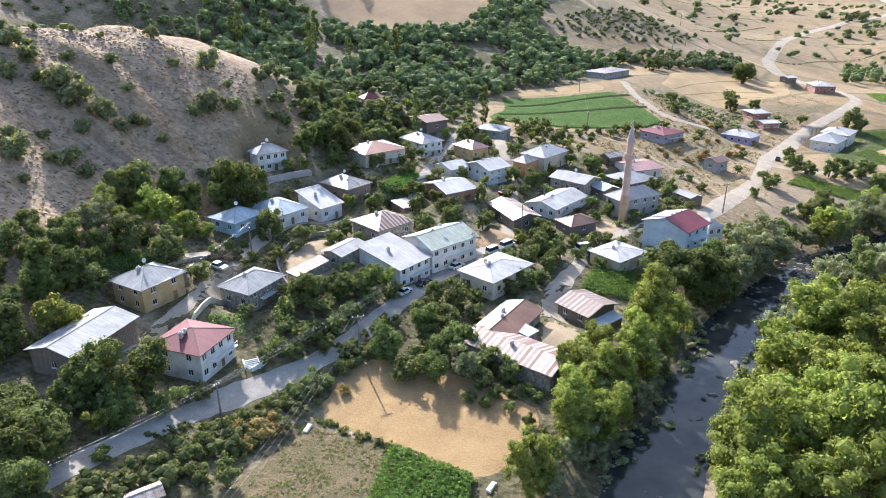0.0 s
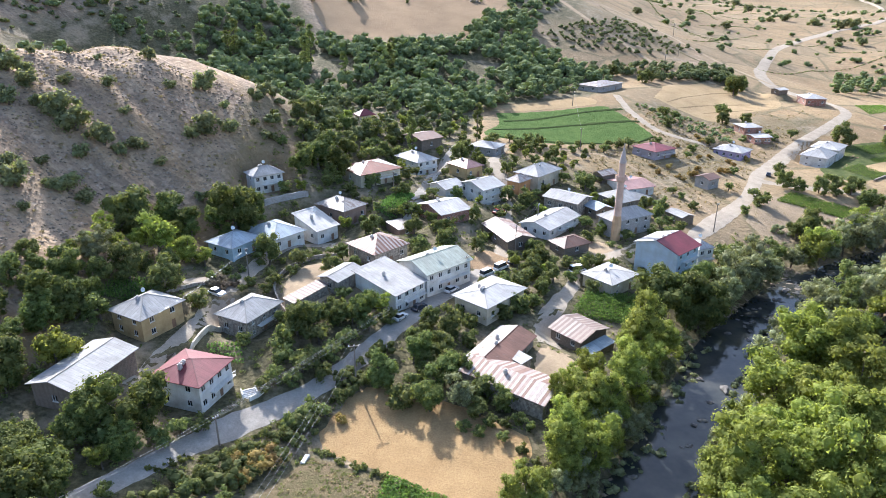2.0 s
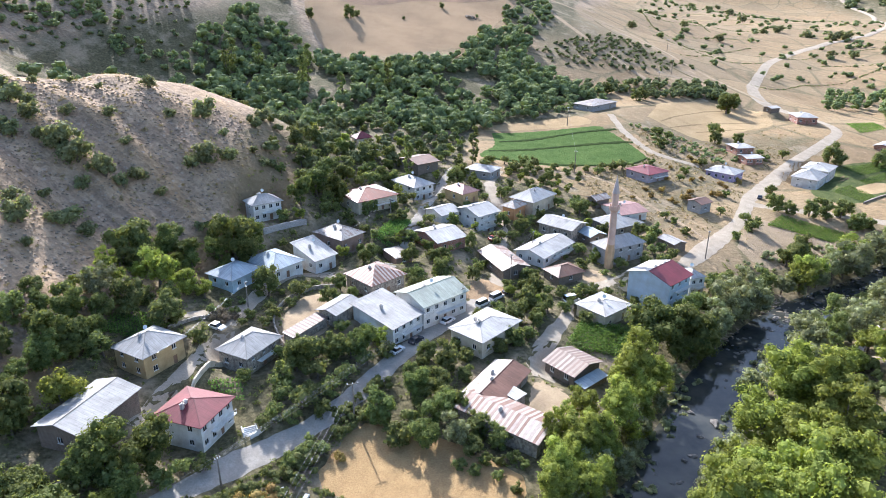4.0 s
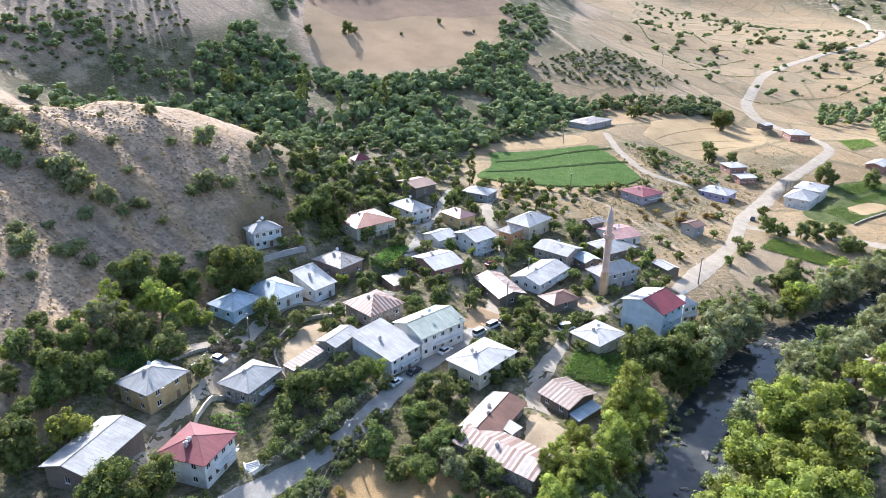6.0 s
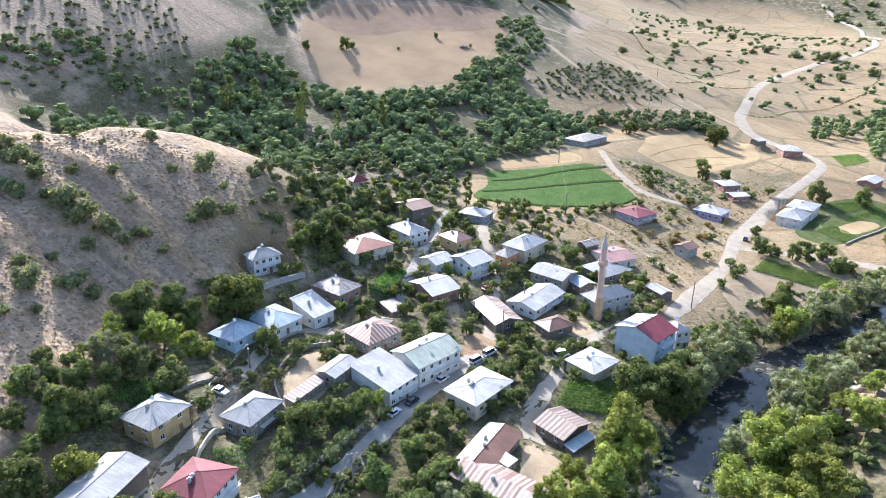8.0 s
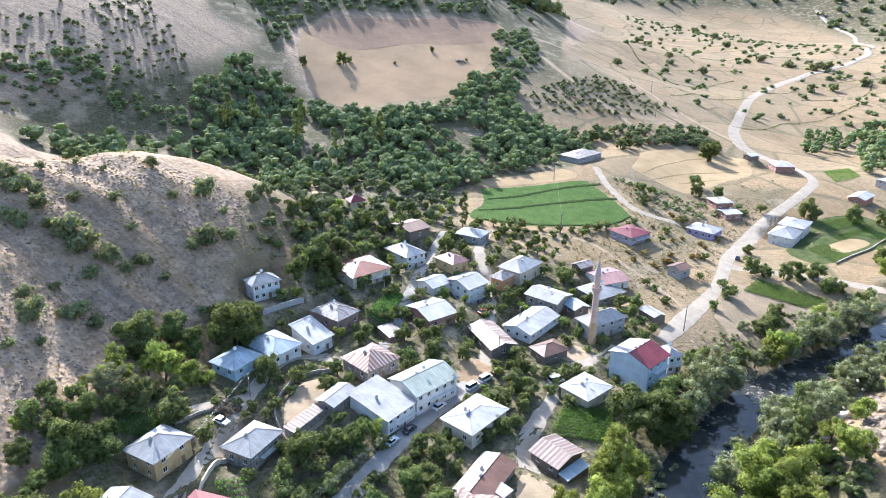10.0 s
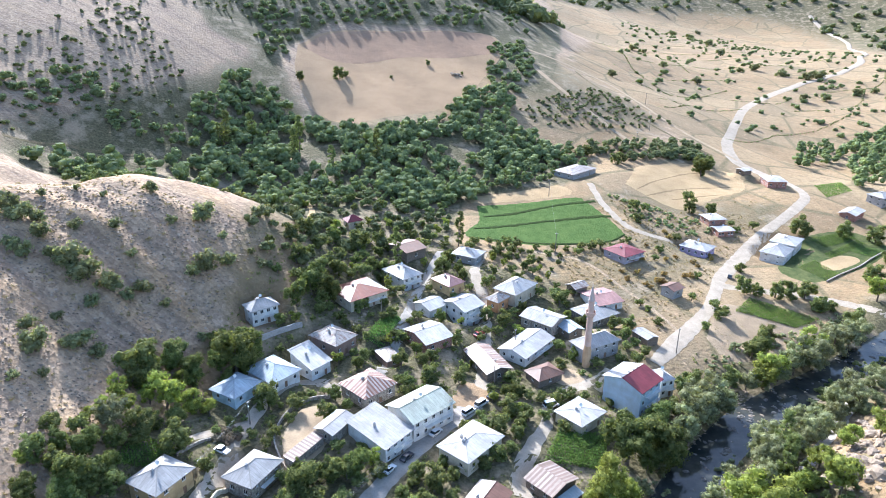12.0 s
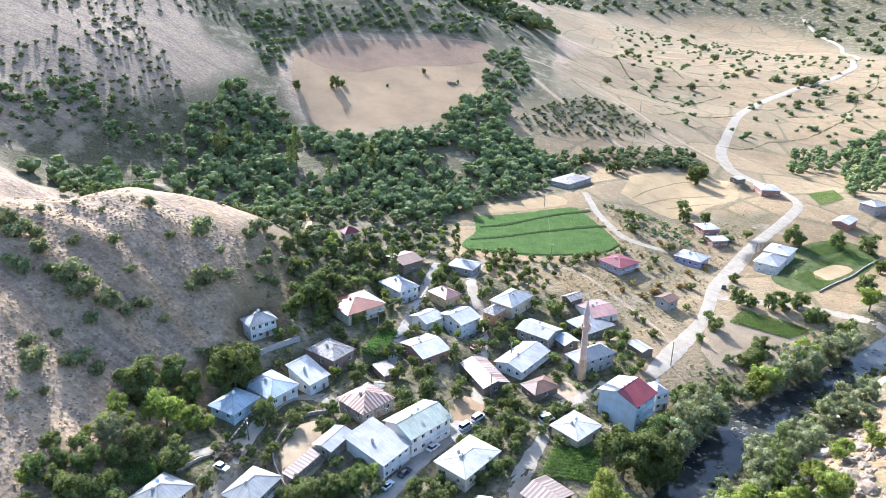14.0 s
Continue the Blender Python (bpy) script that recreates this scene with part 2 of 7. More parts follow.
    def soft(name):
        a = t.nodes.new("ShaderNodeMath")
        a.operation = "MULTIPLY_ADD"
        link(t, wob, a.inputs[0])
        a.inputs[1].default_value = 1.4
        link(t, attribute(t, name), a.inputs[2])
        return ramp(t, a.outputs[0], [(0.4, (0, 0, 0)), (0.6, (1, 1, 1))]).outputs[0]
    c = mixc(t, soft("scree"), dry, scree)
    c = mixc(t, soft("lush"), c, lush)
    c = mixc(t, 0.5, c, ramp(t, fine.outputs["Fac"], [(0.3, (0.55, 0.53, 0.5)), (0.7, (1.1, 1.1, 1.1))]).outputs[0], "MULTIPLY")
    link(t, c, p.inputs["Base Color"])
    p.inputs["Roughness"].default_value = 0.95
    p.inputs["Specular IOR Level"].default_value = 0.15
    h = maths(t, "ADD", fine.outputs["Fac"], maths(t, "MULTIPLY", v.outputs["Distance"], 0.6))
    bump(t, p, h, 0.9, 0.45)


def soil(a, b, scale=0.35, stripes=0.0, turn=0.0, bumpy=0.15):
    """Field or track: two tones in patches, fine grain, and faint drill rows if asked."""
    def build(t, p):
        big, fine = noise_node(t, scale, 6, 0.65), noise_node(t, 2.6, 6, 0.75)
        c = mixc(t, ramp(t, big.outputs["Fac"], [(0.33, (0, 0, 0)), (0.67, (1, 1, 1))]).outputs[0], a, b)
        c = mixc(t, 0.55, c, ramp(t, fine.outputs["Fac"], [(0.3, (0.55, 0.52, 0.48)), (0.7, (1.15, 1.15, 1.15))]).outputs[0], "MULTIPLY")
        if stripes:
            w = t.nodes.new("ShaderNodeTexWave")
            w.inputs["Scale"].default_value, w.inputs["Distortion"].default_value, w.inputs["Detail"].default_value = stripes, 2.0, 3
            tc, mp = t.nodes.new("ShaderNodeTexCoord"), t.nodes.new("ShaderNodeMapping")
            mp.inputs["Rotation"].default_value = (0, 0, radians(turn))
            link(t, tc.outputs["Object"], mp.inputs["Vector"])
            link(t, mp.outputs["Vector"], w.inputs["Vector"])
            c = mixc(t, 0.35, c, ramp(t, w.outputs["Fac"], [(0.2, (0.6, 0.58, 0.5)), (0.8, (1.1, 1.1, 1.1))]).outputs[0], "MULTIPLY")
        link(t, c, p.inputs["Base Color"])
        p.inputs["Roughness"].default_value = 1.0
        p.inputs["Specular IOR Level"].default_value = 0.04
        bump(t, p, fine.outputs["Fac"], 0.8, bumpy)
    return build


def water_build(t, p):
    n, fine = noise_node(t, 0.12, 4), noise_node(t, 1.6, 5, 0.6)
    c = mixc(t, ramp(t, n.outputs["Fac"], [(0.35, (0, 0, 0)), (0.7, (1, 1, 1))]).outputs[0], (0.02, 0.024, 0.024), (0.075, 0.073, 0.06))
    link(t, c, p.inputs["Base Color"])
    p.inputs["Roughness"].default_value, p.inputs["IOR"].default_value = 0.06, 1.33
    bump(t, p, fine.outputs["Fac"], 0.12, 0.05)


def plain(colour, rough=0.6, metallic=0.0, spec=0.5):
    def build(t, p):
        n = noise_node(t, 2.5, 5)
        c = mixc(t, 0.3, colour, ramp(t, n.outputs["Fac"], [(0.3, (0.6, 0.6, 0.6)), (0.7, (1.1, 1.1, 1.1))]).outputs[0], "MULTIPLY")
        link(t, c, p.inputs["Base Color"])
        p.inputs["Roughness"].default_value, p.inputs["Metallic"].default_value = rough, metallic
        p.inputs["Specular IOR Level"].default_value = spec
    return build


ZINC = (0.385, 0.375, 0.36)
BUILDS = {
    "roof_zinc": metal_roof(ZINC, amount=0.12, metallic=0.0, rough=0.75), "roof_white": metal_roof((0.47, 0.457, 0.437), amount=0.16, metallic=0.0, rough=0.7),
    "roof_blue": metal_roof((0.42, 0.48, 0.52), amount=0.1, metallic=0.0, rough=0.7), "roof_green": metal_roof((0.4, 0.43, 0.36), amount=0.1, metallic=0.0, rough=0.7),
    "roof_red": metal_roof((0.19, 0.036, 0.045), (0.15, 0.045, 0.04), 0.15, 0.0, 0.5), "roof_pink": metal_roof((0.36, 0.21, 0.19), amount=0.3),
    "roof_brown": metal_roof((0.19, 0.11, 0.08), amount=0.35, metallic=0.0), "roof_patchy": metal_roof((0.38, 0.35, 0.32), (0.18, 0.095, 0.06), 0.5, 0.0),
    "roof_rusty": metal_roof((0.2, 0.105, 0.075), (0.36, 0.28, 0.24), 0.22, 0.0, 0.7), "roof_redwhite": metal_roof((0.24, 0.08, 0.05), (0.45, 0.4, 0.36), 0.25, 0.0),
    "sheets_rust": sheet_metal([(0, (0.16, 0.07, 0.045)), (0.5, (0.2, 0.1, 0.07))]), "sheets_rust_light": sheet_metal([(0, (0.38, 0.33, 0.3)), (0.6, (0.29, 0.21, 0.175))]),
    "sheets_brown": sheet_metal([(0, (0.17, 0.12, 0.095)), (0.6, (0.22, 0.155, 0.125))]), "sheets_brown_light": sheet_metal([(0, (0.34, 0.29, 0.255)), (0.6, (0.28, 0.225, 0.19))]),
    "sheets_pale": sheet_metal([(0, (0.22, 0.13, 0.095)), (0.5, (0.3, 0.22, 0.18))]), "sheets_pale_light": sheet_metal([(0, (0.42, 0.38, 0.345)), (0.6, (0.36, 0.31, 0.275))]),
    "wall_white": plaster((0.74, 0.73, 0.7)), "wall_cream": plaster((0.62, 0.55, 0.42)), "wall_yellow": plaster((0.48, 0.36, 0.18)),
    "wall_blue": plaster((0.45, 0.58, 0.68)), "wall_sky": plaster((0.5, 0.6, 0.68), 0.2), "wall_purple": plaster((0.5, 0.42, 0.62)),
    "wall_lilac": plaster((0.38, 0.36, 0.42)), "wall_orange": plaster((0.56, 0.3, 0.14)), "wall_brown": plaster((0.32, 0.22, 0.17)),
    "wall_stone": stones((0.4, 0.36, 0.3), (0.2, 0.17, 0.14)), "wall_block": bricks((0.36, 0.35, 0.34), (0.29, 0.28, 0.27), (0.42, 0.41, 0.4)),
    "wall_brick": bricks((0.36, 0.15, 0.1), (0.28, 0.12, 0.085), (0.4, 0.36, 0.32), 1.6), "wall_plank": planks((0.27, 0.22, 0.17), (0.13, 0.105, 0.085)),
    "pane": plain((0.025, 0.03, 0.035), 0.08, 0, 0.7), "frame": plain((0.7, 0.7, 0.68), 0.5), "door": plain((0.2, 0.12, 0.07), 0.6),
    "chimney": plaster((0.6, 0.56, 0.52), 0.5), "rail": plain((0.6, 0.6, 0.58), 0.5, 0.2),
    "ground": ground_build, "road": soil((0.43, 0.37, 0.29), (0.32, 0.27, 0.205), 0.3, bumpy=0.08), "asphalt": soil((0.4, 0.365, 0.315), (0.28, 0.255, 0.22), 0.3, bumpy=0.04),
    "yard": soil((0.43, 0.335, 0.215), (0.33, 0.25, 0.165), 0.25), "stubble": soil((0.43, 0.295, 0.145), (0.34, 0.225, 0.11), 0.2, bumpy=0.35),
    "terrace": soil((0.42, 0.295, 0.175), (0.32, 0.225, 0.135), 0.05, bumpy=0.5), "straw": soil((0.46, 0.34, 0.19), (0.34, 0.25, 0.14), 0.08, bumpy=0.4),
    "meadow": soil((0.075, 0.125, 0.034), (0.11, 0.165, 0.048), 0.22, bumpy=0.7), "bank": soil((0.31, 0.225, 0.125), (0.2, 0.15, 0.08), 0.5, bumpy=0.5), "dark_grass": soil((0.035, 0.055, 0.018), (0.06, 0.085, 0.025), 0.5, bumpy=0.6), "garden": soil((0.06, 0.085, 0.03), (0.14, 0.15, 0.06), 0.3, bumpy=0.5), "fallow": soil((0.22, 0.165, 0.1), (0.125, 0.115, 0.055), 0.3, bumpy=0.5),
    "water": water_build, "rock_wet": stones((0.2, 0.185, 0.165), (0.11, 0.1, 0.09), 1.6), "red_earth": soil((0.38, 0.255, 0.165), (0.29, 0.2, 0.135), 0.09, bumpy=0.7), "brown_plot": soil((0.41, 0.315, 0.205), (0.29, 0.225, 0.15), 0.16, bumpy=0.6), "rock": stones((0.34, 0.265, 0.185), (0.21, 0.165, 0.12), 1.2), "bark": planks((0.2, 0.16, 0.12), (0.1, 0.08, 0.06)),
    "leaf_dark": leaves((0.055, 0.082, 0.022), (0.215, 0.235, 0.07), 0.45), "leaf_mid": leaves((0.07, 0.095, 0.03), (0.25, 0.262, 0.09), 0.45),
    "leaf_bright": leaves((0.105, 0.135, 0.026), (0.35, 0.375, 0.085), 0.52), "leaf_brush": leaves((0.13, 0.14, 0.045), (0.36, 0.36, 0.13), 0.48), "leaf_thorn": leaves((0.1, 0.075, 0.05), (0.24, 0.185, 0.12), 0.2), "leaf_silver": leaves((0.12, 0.132, 0.066), (0.34, 0.35, 0.19), 0.42),
    # far foliage greens are lightened: distance haze is put into the colour
    "leaf_far_haze": leaves((0.11, 0.14, 0.065), (0.29, 0.32, 0.15), 0.48), "leaf_crop": leaves((0.07, 0.125, 0.03), (0.2, 0.3, 0.07), 0.45),
    "leaf_scrub": leaves((0.11, 0.125, 0.06), (0.29, 0.3, 0.15), 0.42), "leaf_straw": leaves((0.24, 0.185, 0.09), (0.4, 0.315, 0.17), 0.2), "leaf_dry": leaves((0.2, 0.13, 0.04), (0.36, 0.25, 0.08)), "wood_pole": planks((0.3, 0.26, 0.22), (0.18, 0.15, 0.12)),
    "car_white": plain((0.75, 0.75, 0.75), 0.25), "car_dark": plain((0.03, 0.035, 0.05), 0.25), "car_red": plain((0.3, 0.03, 0.03), 0.3),
    "rubber": plain((0.03, 0.03, 0.03), 0.8), "minaret": plaster((0.6, 0.43, 0.355), 0.25), "ochre": plaster((0.5, 0.34, 0.2), 0.3), "lead": plain((0.42, 0.36, 0.34), 0.6, 0.1),
    "wire": plain((0.25, 0.25, 0.25), 0.4, 0.6), "porcelain": plain((0.75, 0.75, 0.72), 0.3),
}


def M_(name):
    return mat(name, BUILDS[name])


# ---- ground ----
# hills and hollows: x, y, radius, height
KNOLLS_A = [
    (235, 225, 26, -11.71), (-140, 150, 26, 2.39), (210, 300, 26, 3.87), (60, 125, 26, -16.59),
    (-65, 325, 26, -12.42), (135, 275, 26, -11.82), (35, 200, 26, -17.05), (-40, 175, 26, -15.77),
    (110, 250, 26, -1.53), (-15, 100, 26, -6.79), (110, 75, 26, -6.06), (160, 200, 26, -19.99),
    (135, 325, 26, -8.97), (210, 175, 26, -11.86), (10, 150, 26, -10.62), (185, 75, 26, -1.02),
    (135, 150, 26, -11.49), (-65, 150, 26, -10.44), (-90, 300, 26, -7.57), (-15, 225, 26, -14.63),
    (85, 225, 26, -18.28), (-90, 100, 26, -11.09)]
KNOLLS_B = [
    (-140, 75, 26, 4.05), (-15, 275, 26, -13.34), (-65, 275, 26, -12.16), (-140, 250, 26, 5.12),
    (-40, 100, 26, -7.09), (-15, 125, 26, -5.81), (60, 175, 26, -6.32), (-90, 225, 26, 5.07),
    (10, 175, 26, -8.17), (135, 100, 26, -3.62), (185, 225, 26, -4.67), (85, 275, 26, -6.01),
    (-40, 225, 26, -6.92), (-140, 325, 26, -0.84), (85, 100, 26, -3.80), (85, 150, 26, -12.32),
    (135, 225, 26, -10.36), (35, 250, 26, -9.74), (-140, 200, 26, 2.17), (-90, 175, 26, -8.39),
    (-15, 325, 26, -8.84), (185, 125, 26, -5.09)]
KNOLLS_C = [
    (110, 125, 26, 5.64), (110, 175, 26, -21.03)]
CREST_A = [
    (-150, 230, 15, -0.72), (-150, 255, 15, -11.3), (-128, 222, 15, -1.28), (-128, 248, 15, -4.03), (-108, 230, 15, 0.19),
    (-108, 256, 15, 0.97), (-72, 236, 15, -2.09), (-72, 258, 15, 4.9), (-58, 240, 15, 3.42)]
SLOPES_A = [
    (260, 305, 45, -23.67), (-160, 305, 45, -21.18), (50, 60, 45, -19.11), (190, 270, 45, -26.99),
    (-160, 410, 45, 9.77), (155, 375, 45, -12.16), (50, 305, 45, -24.78), (-90, 375, 45, -23.20),
    (85, 410, 45, -14.45), (15, 375, 45, -12.31), (-60, 480, 80, -17.54), (-60, 0, 80, -24.92),
    (240, 660, 80, -15.63), (300, 60, 80, 9.90), (300, -60, 80, 9.79), (-240, 120, 80, 6.55),
    (120, 540, 80, -4.32), (-240, 360, 80, -23.00), (300, 480, 80, -12.46), (240, 420, 80, -17.06),
    (0, 660, 80, 16.37), (120, -60, 80, -7.44)]
RIDGES_A = [
    (-230, 680, 150, 28.56), (-450, 350, 150, 45.85), (-340, -90, 150, 37.38), (430, -200, 150, 58.74),
    (430, 680, 150, -21.25), (210, 1010, 150, -32.74), (430, 460, 150, -26.68), (-450, 130, 150, 29.25),
    (540, 130, 150, 53.32), (-450, -90, 150, 62.64), (-10, 900, 150, 40.62), (1450, 850, 350, 65.99),
    (950, 1600, 350, -44.93), (-550, 1600, 350, 56.17), (1200, 100, 350, 84.55), (-550, 1100, 350, 78.91),
    (-550, 1850, 350, 50.66), (950, 1100, 350, -29.65), (700, 1850, 350, -43.90), (950, -400, 350, 68.24),
    (-550, 1350, 350, 58.48), (-800, 850, 350, 76.19)]
RIDGES_B = [
    (700, 1600, 350, -46.23), (450, 1100, 350, -39.85), (-300, 1600, 350, 50.05), (1200, -150, 350, 66.96),
    (-800, 600, 350, 96.61)]
# levelled house plots: x, y, radius, level
PLOTS_A = [
    (-62.4, 102.3, 7, 5.8), (-60.2, 123.8, 5.6, 5.9), (-41.2, 131.2, 5.8, 2.3), (-45.9, 107.8, 6, 0.4),
    (-52.5, 161.2, 5, 8.1), (-45, 172.9, 6.1, 6.4), (-34.4, 178.4, 5.6, 5), (-28.6, 189.5, 6.1, 6.7),
    (-16, 166.3, 6.7, 4), (-11.9, 149.6, 7.1, 0.6), (-0.8, 156.8, 7.5, 0.8), (12.3, 142.8, 7.1, 0.4),
    (-23.5, 148.2, 4.6, 4), (31.9, 133.4, 5.5, -2.7), (44.9, 159.1, 6, -1.6), (62.9, 170.1, 6.9, -2.9),
    (73.5, 174.8, 3.6, -2), (56.8, 191.8, 6.5, 1.6), (63.3, 217.5, 7.1, 1.8), (67.4, 225.5, 6.8, 4)]
PLOTS_B = [
    (59.8, 232.9, 3.9, 5.5), (42.7, 209.3, 6.5, 3.2), (51.3, 204.6, 4.2, 2.5), (34.8, 195.1, 7.9, 1.1),
    (37.7, 178.2, 5, 0.9), (20.7, 185.1, 7.2, 1.2), (14.7, 216, 6, 2.7), (1.8, 196.2, 6.9, 4.6),
    (2.9, 216.1, 4.7, 6.1), (9.7, 228.9, 5.3, 9), (-7.7, 236.3, 6.5, 8.2), (-22.5, 215.7, 7.5, 11.2),
    (-52.4, 196.5, 4.9, 13.6), (27.4, 217.9, 4, 6.3), (35.1, 227.3, 6.9, 6.1), (19.3, 256.5, 5.9, 9.9),
    (-5.9, 253.5, 6.5, 13.5), (87.5, 266, 7, 6.5), (98.4, 235.8, 4, 2.3), (127.8, 284.6, 6.6, 1)]
PLOTS_C = [
    (147.8, 304.5, 4.9, 2.7), (147, 315, 5.5, 5.1), (164.6, 282.8, 7, -2), (175, 294, 7, -2), (207.2, 374.2, 7, 8),
    (195.9, 388.8, 4.2, 11.3), (86.8, 364, 9.7, 17.7), (-11.1, 186, 4.2, 3.7), (77, 201.4, 3.8, 1),
    (13.4, 125.6, 5.8, 0), (15.9, 121.9, 5, -0.6), (15.2, 112.4, 7, -1.9), (17.3, 118.9, 2, -0.4)]
HILLS = np.array(KNOLLS_A + KNOLLS_B + KNOLLS_C + CREST_A + SLOPES_A + RIDGES_A + RIDGES_B)
PLOTS = np.array(PLOTS_A + PLOTS_B + PLOTS_C)
LEVEL, EAST, NORTH = 11.20, -0.0129, 0.0903
RIVER = [(15, 0, 8, -7.9), (22, 45, 8, -7.7), (33, 83, 7.5, -7.6), (45, 103, 6, -7.5), (56, 119, 6.5, -7.4), (68, 136, 6.5, -7.3), (80, 149, 6, -7.2),
         (97, 164.5, 6, -7.0), (115, 176.5, 5.5, -6.8), (134, 187, 5.5, -6.6), (156, 200.5, 5.5, -6.3), (186, 219, 5.5, -6.0), (240, 255, 6, -5.5), (330, 325, 7, -4.5)]


def along(points, step=1.5):
    """A smooth line (Catmull-Rom) through the points, of any number of columns, about step metres between its rows."""
    p = np.array(points, float)
    p = np.vstack([2 * p[0] - p[1], p, 2 * p[-1] - p[-2]])
    out = []
    for a, b, c, d in zip(p, p[1:], p[2:], p[3:]):
        n = max(2, int(np.hypot(*(c - b)[:2]) / step))
        s = (np.arange(n) / n)[:, None]
        out.append(0.5 * (2 * b + (c - a) * s + (2 * a - 5 * b + 4 * c - d) * s**2 + (3 * b - a - 3 * c + d) * s**3))
    return np.vstack(out + [p[-2:-1]])


BED = along(RIVER, 4)
SPURS = [(86, 4, 1.2), (104, 5, 1.5), (126, 4.5, 1.8), (141, 4, 2.2), (153, 3, 1.1), (165, 4.5, 1.6), (186, 5, 1.5)]


def height(x, y):
    """The lie of the land, as one sum of hills, house plots and the river's bed."""
    x, y = np.asarray(x, float), np.asarray(y, float)
    z = LEVEL + EAST * x + NORTH * y
    for cx, cy, r, h in HILLS:
        z = z + h * np.exp(-((x - cx) ** 2 + (y - cy) ** 2) / (2 * r * r))
    near = np.hypot(x - 20, y - 150)
    z = z + np.clip(near / 160 - 0.35, 0, 1) * (1.6 * np.sin(x / 23 + 1.7 * np.sin(y / 41)) * np.sin(y / 31 + np.sin(x / 37)))
    steep = np.clip((-62 - x) / 25, 0, 1) * np.clip((400 - y) / 80, 0, 1)
    q = (x * 0.62 + y * 0.78) / 4.6 + 1.3 * np.sin((x - y) / 26)
    z = z + steep * (1.3 * (0.5 - np.abs(np.sin(q / 2))) + 0.4 * np.sin((x - 1.3 * y) / 6.1) + 0.3 * np.sin((x * 0.7 + y * 0.7) / 1.9 + 2 * np.sin(y / 7)))
    for place, wide, tall in SPURS:
        z = z + steep * tall * np.exp(-((0.4 * x + 0.91 * y + 3 * np.sin(x / 13) - place) / wide) ** 2)
    for cx, cy, r, level in PLOTS:
        d = np.hypot(x - cx, y - cy)
        w = np.clip(1 - (d - r) / 5.0, 0, 1)
        w = w * w * (3 - 2 * w)
        z = z * (1 - w) + level * w
    d = np.full(np.shape(z), 1e9)
    half, level = np.zeros(np.shape(z)), np.zeros(np.shape(z))
    for bx, by, bw, bz in BED:
        q = np.hypot(x - bx, y - by)
        m = q < d
        d, half, level = np.where(m, q, d), np.where(m, bw, half), np.where(m, bz, level)
    bed = level - 1.0 + np.clip((d - half * 0.75) / 7.0, 0, 1.2) * 3.4
    return np.where(d < half + 8, np.minimum(z, np.maximum(bed, level - 1.0)), z)


def spaced(spots):
    """Grid lines whose spacing grows away from the village; spots: start, step, ... , end."""
    out = [spots[0]]
    for step, end in zip(spots[1::2], spots[2::2]):
        n = max(1, round((end - out[-1]) / step))
        out += list(np.linspace(out[-1], end, n + 1)[1:])
    return np.array(out)


GX = spaced([-4500, 300, -900, 60, -420, 12, -180, 4, -110, 1.8, 175, 4, 320, 12, 700, 40, 1600, 300, 4800])
GY = spaced([-1500, 150, -150, 20, 40, 3, 66, 1.8, 260, 3, 420, 6, 640, 14, 1100, 40, 2200, 250, 5000])
GXX, GYY = np.meshgrid(GX, GY)
GZ = height(GXX, GYY)
far_rise = np.clip((np.hypot(GXX - 300, GYY - 300) - 1500) / 1500, 0, 1)
GZ = GZ * (1 - far_rise) + far_rise * (330 + 90 * np.sin(GXX / 420.0) * np.cos(GYY / 530.0))


def Z(x, y):
    """The height of the ground sheet itself."""
    i = np.clip(np.searchsorted(GX, x) - 1, 0, len(GX) - 2)
    j = np.clip(np.searchsorted(GY, y) - 1, 0, len(GY) - 2)
    u, v = (x - GX[i]) / (GX[i + 1] - GX[i]), (y - GY[j]) / (GY[j + 1] - GY[j])
    return (GZ[j, i] * (1 - u) + GZ[j, i + 1] * u) * (1 - v) + (GZ[j + 1, i] * (1 - u) + GZ[j + 1, i + 1] * u) * v


def mesh_of(name, verts, faces, material, smooth=False):
    me = bpy.data.meshes.new(name)
    me.from_pydata(np.asarray(verts, float).tolist(), [], np.asarray(faces).tolist() if isinstance(faces, np.ndarray) else faces)
    if material is not None:
        me.materials.append(material)
    if smooth:
        me.polygons.foreach_set("use_smooth", [True] * len(me.polygons))
    me.update()
    return me


def grid_faces(rows, cols):
    k = (np.arange(rows - 1)[:, None] * cols + np.arange(cols - 1)).ravel()
    return np.stack([k, k + 1, k + cols + 1, k + cols], -1)


def inside(x, y, poly):
    """Which points lie in a polygon."""
    x, y = np.asarray(x, float), np.asarray(y, float)
    hit = np.zeros(np.shape(x), bool)
    for (ax, ay), (bx, by) in zip(poly, poly[1:] + poly[:1]):
        cross = ((ay > y) != (by > y)) & (x < (bx - ax) * (y - ay) / ((by - ay) or 1e-9) + ax)
        hit ^= cross
    return hit


ground_mesh = mesh_of("ground", np.stack([GXX, GYY, GZ], -1).reshape(-1, 3), grid_faces(len(GY), len(GX)), M_("ground"), True)
river_far = np.min([np.hypot(GXX - b[0], GYY - b[1]) for b in BED], 0)
scree_mask = np.clip((-50 - GXX) / 30, 0, 1) * np.clip((GZ - 9) / 8, 0, 1)
scree_mask = np.maximum(scree_mask, np.clip((GZ - 48) / 25, 0, 1) * np.clip((260 - GXX) / 60, 0, 1))
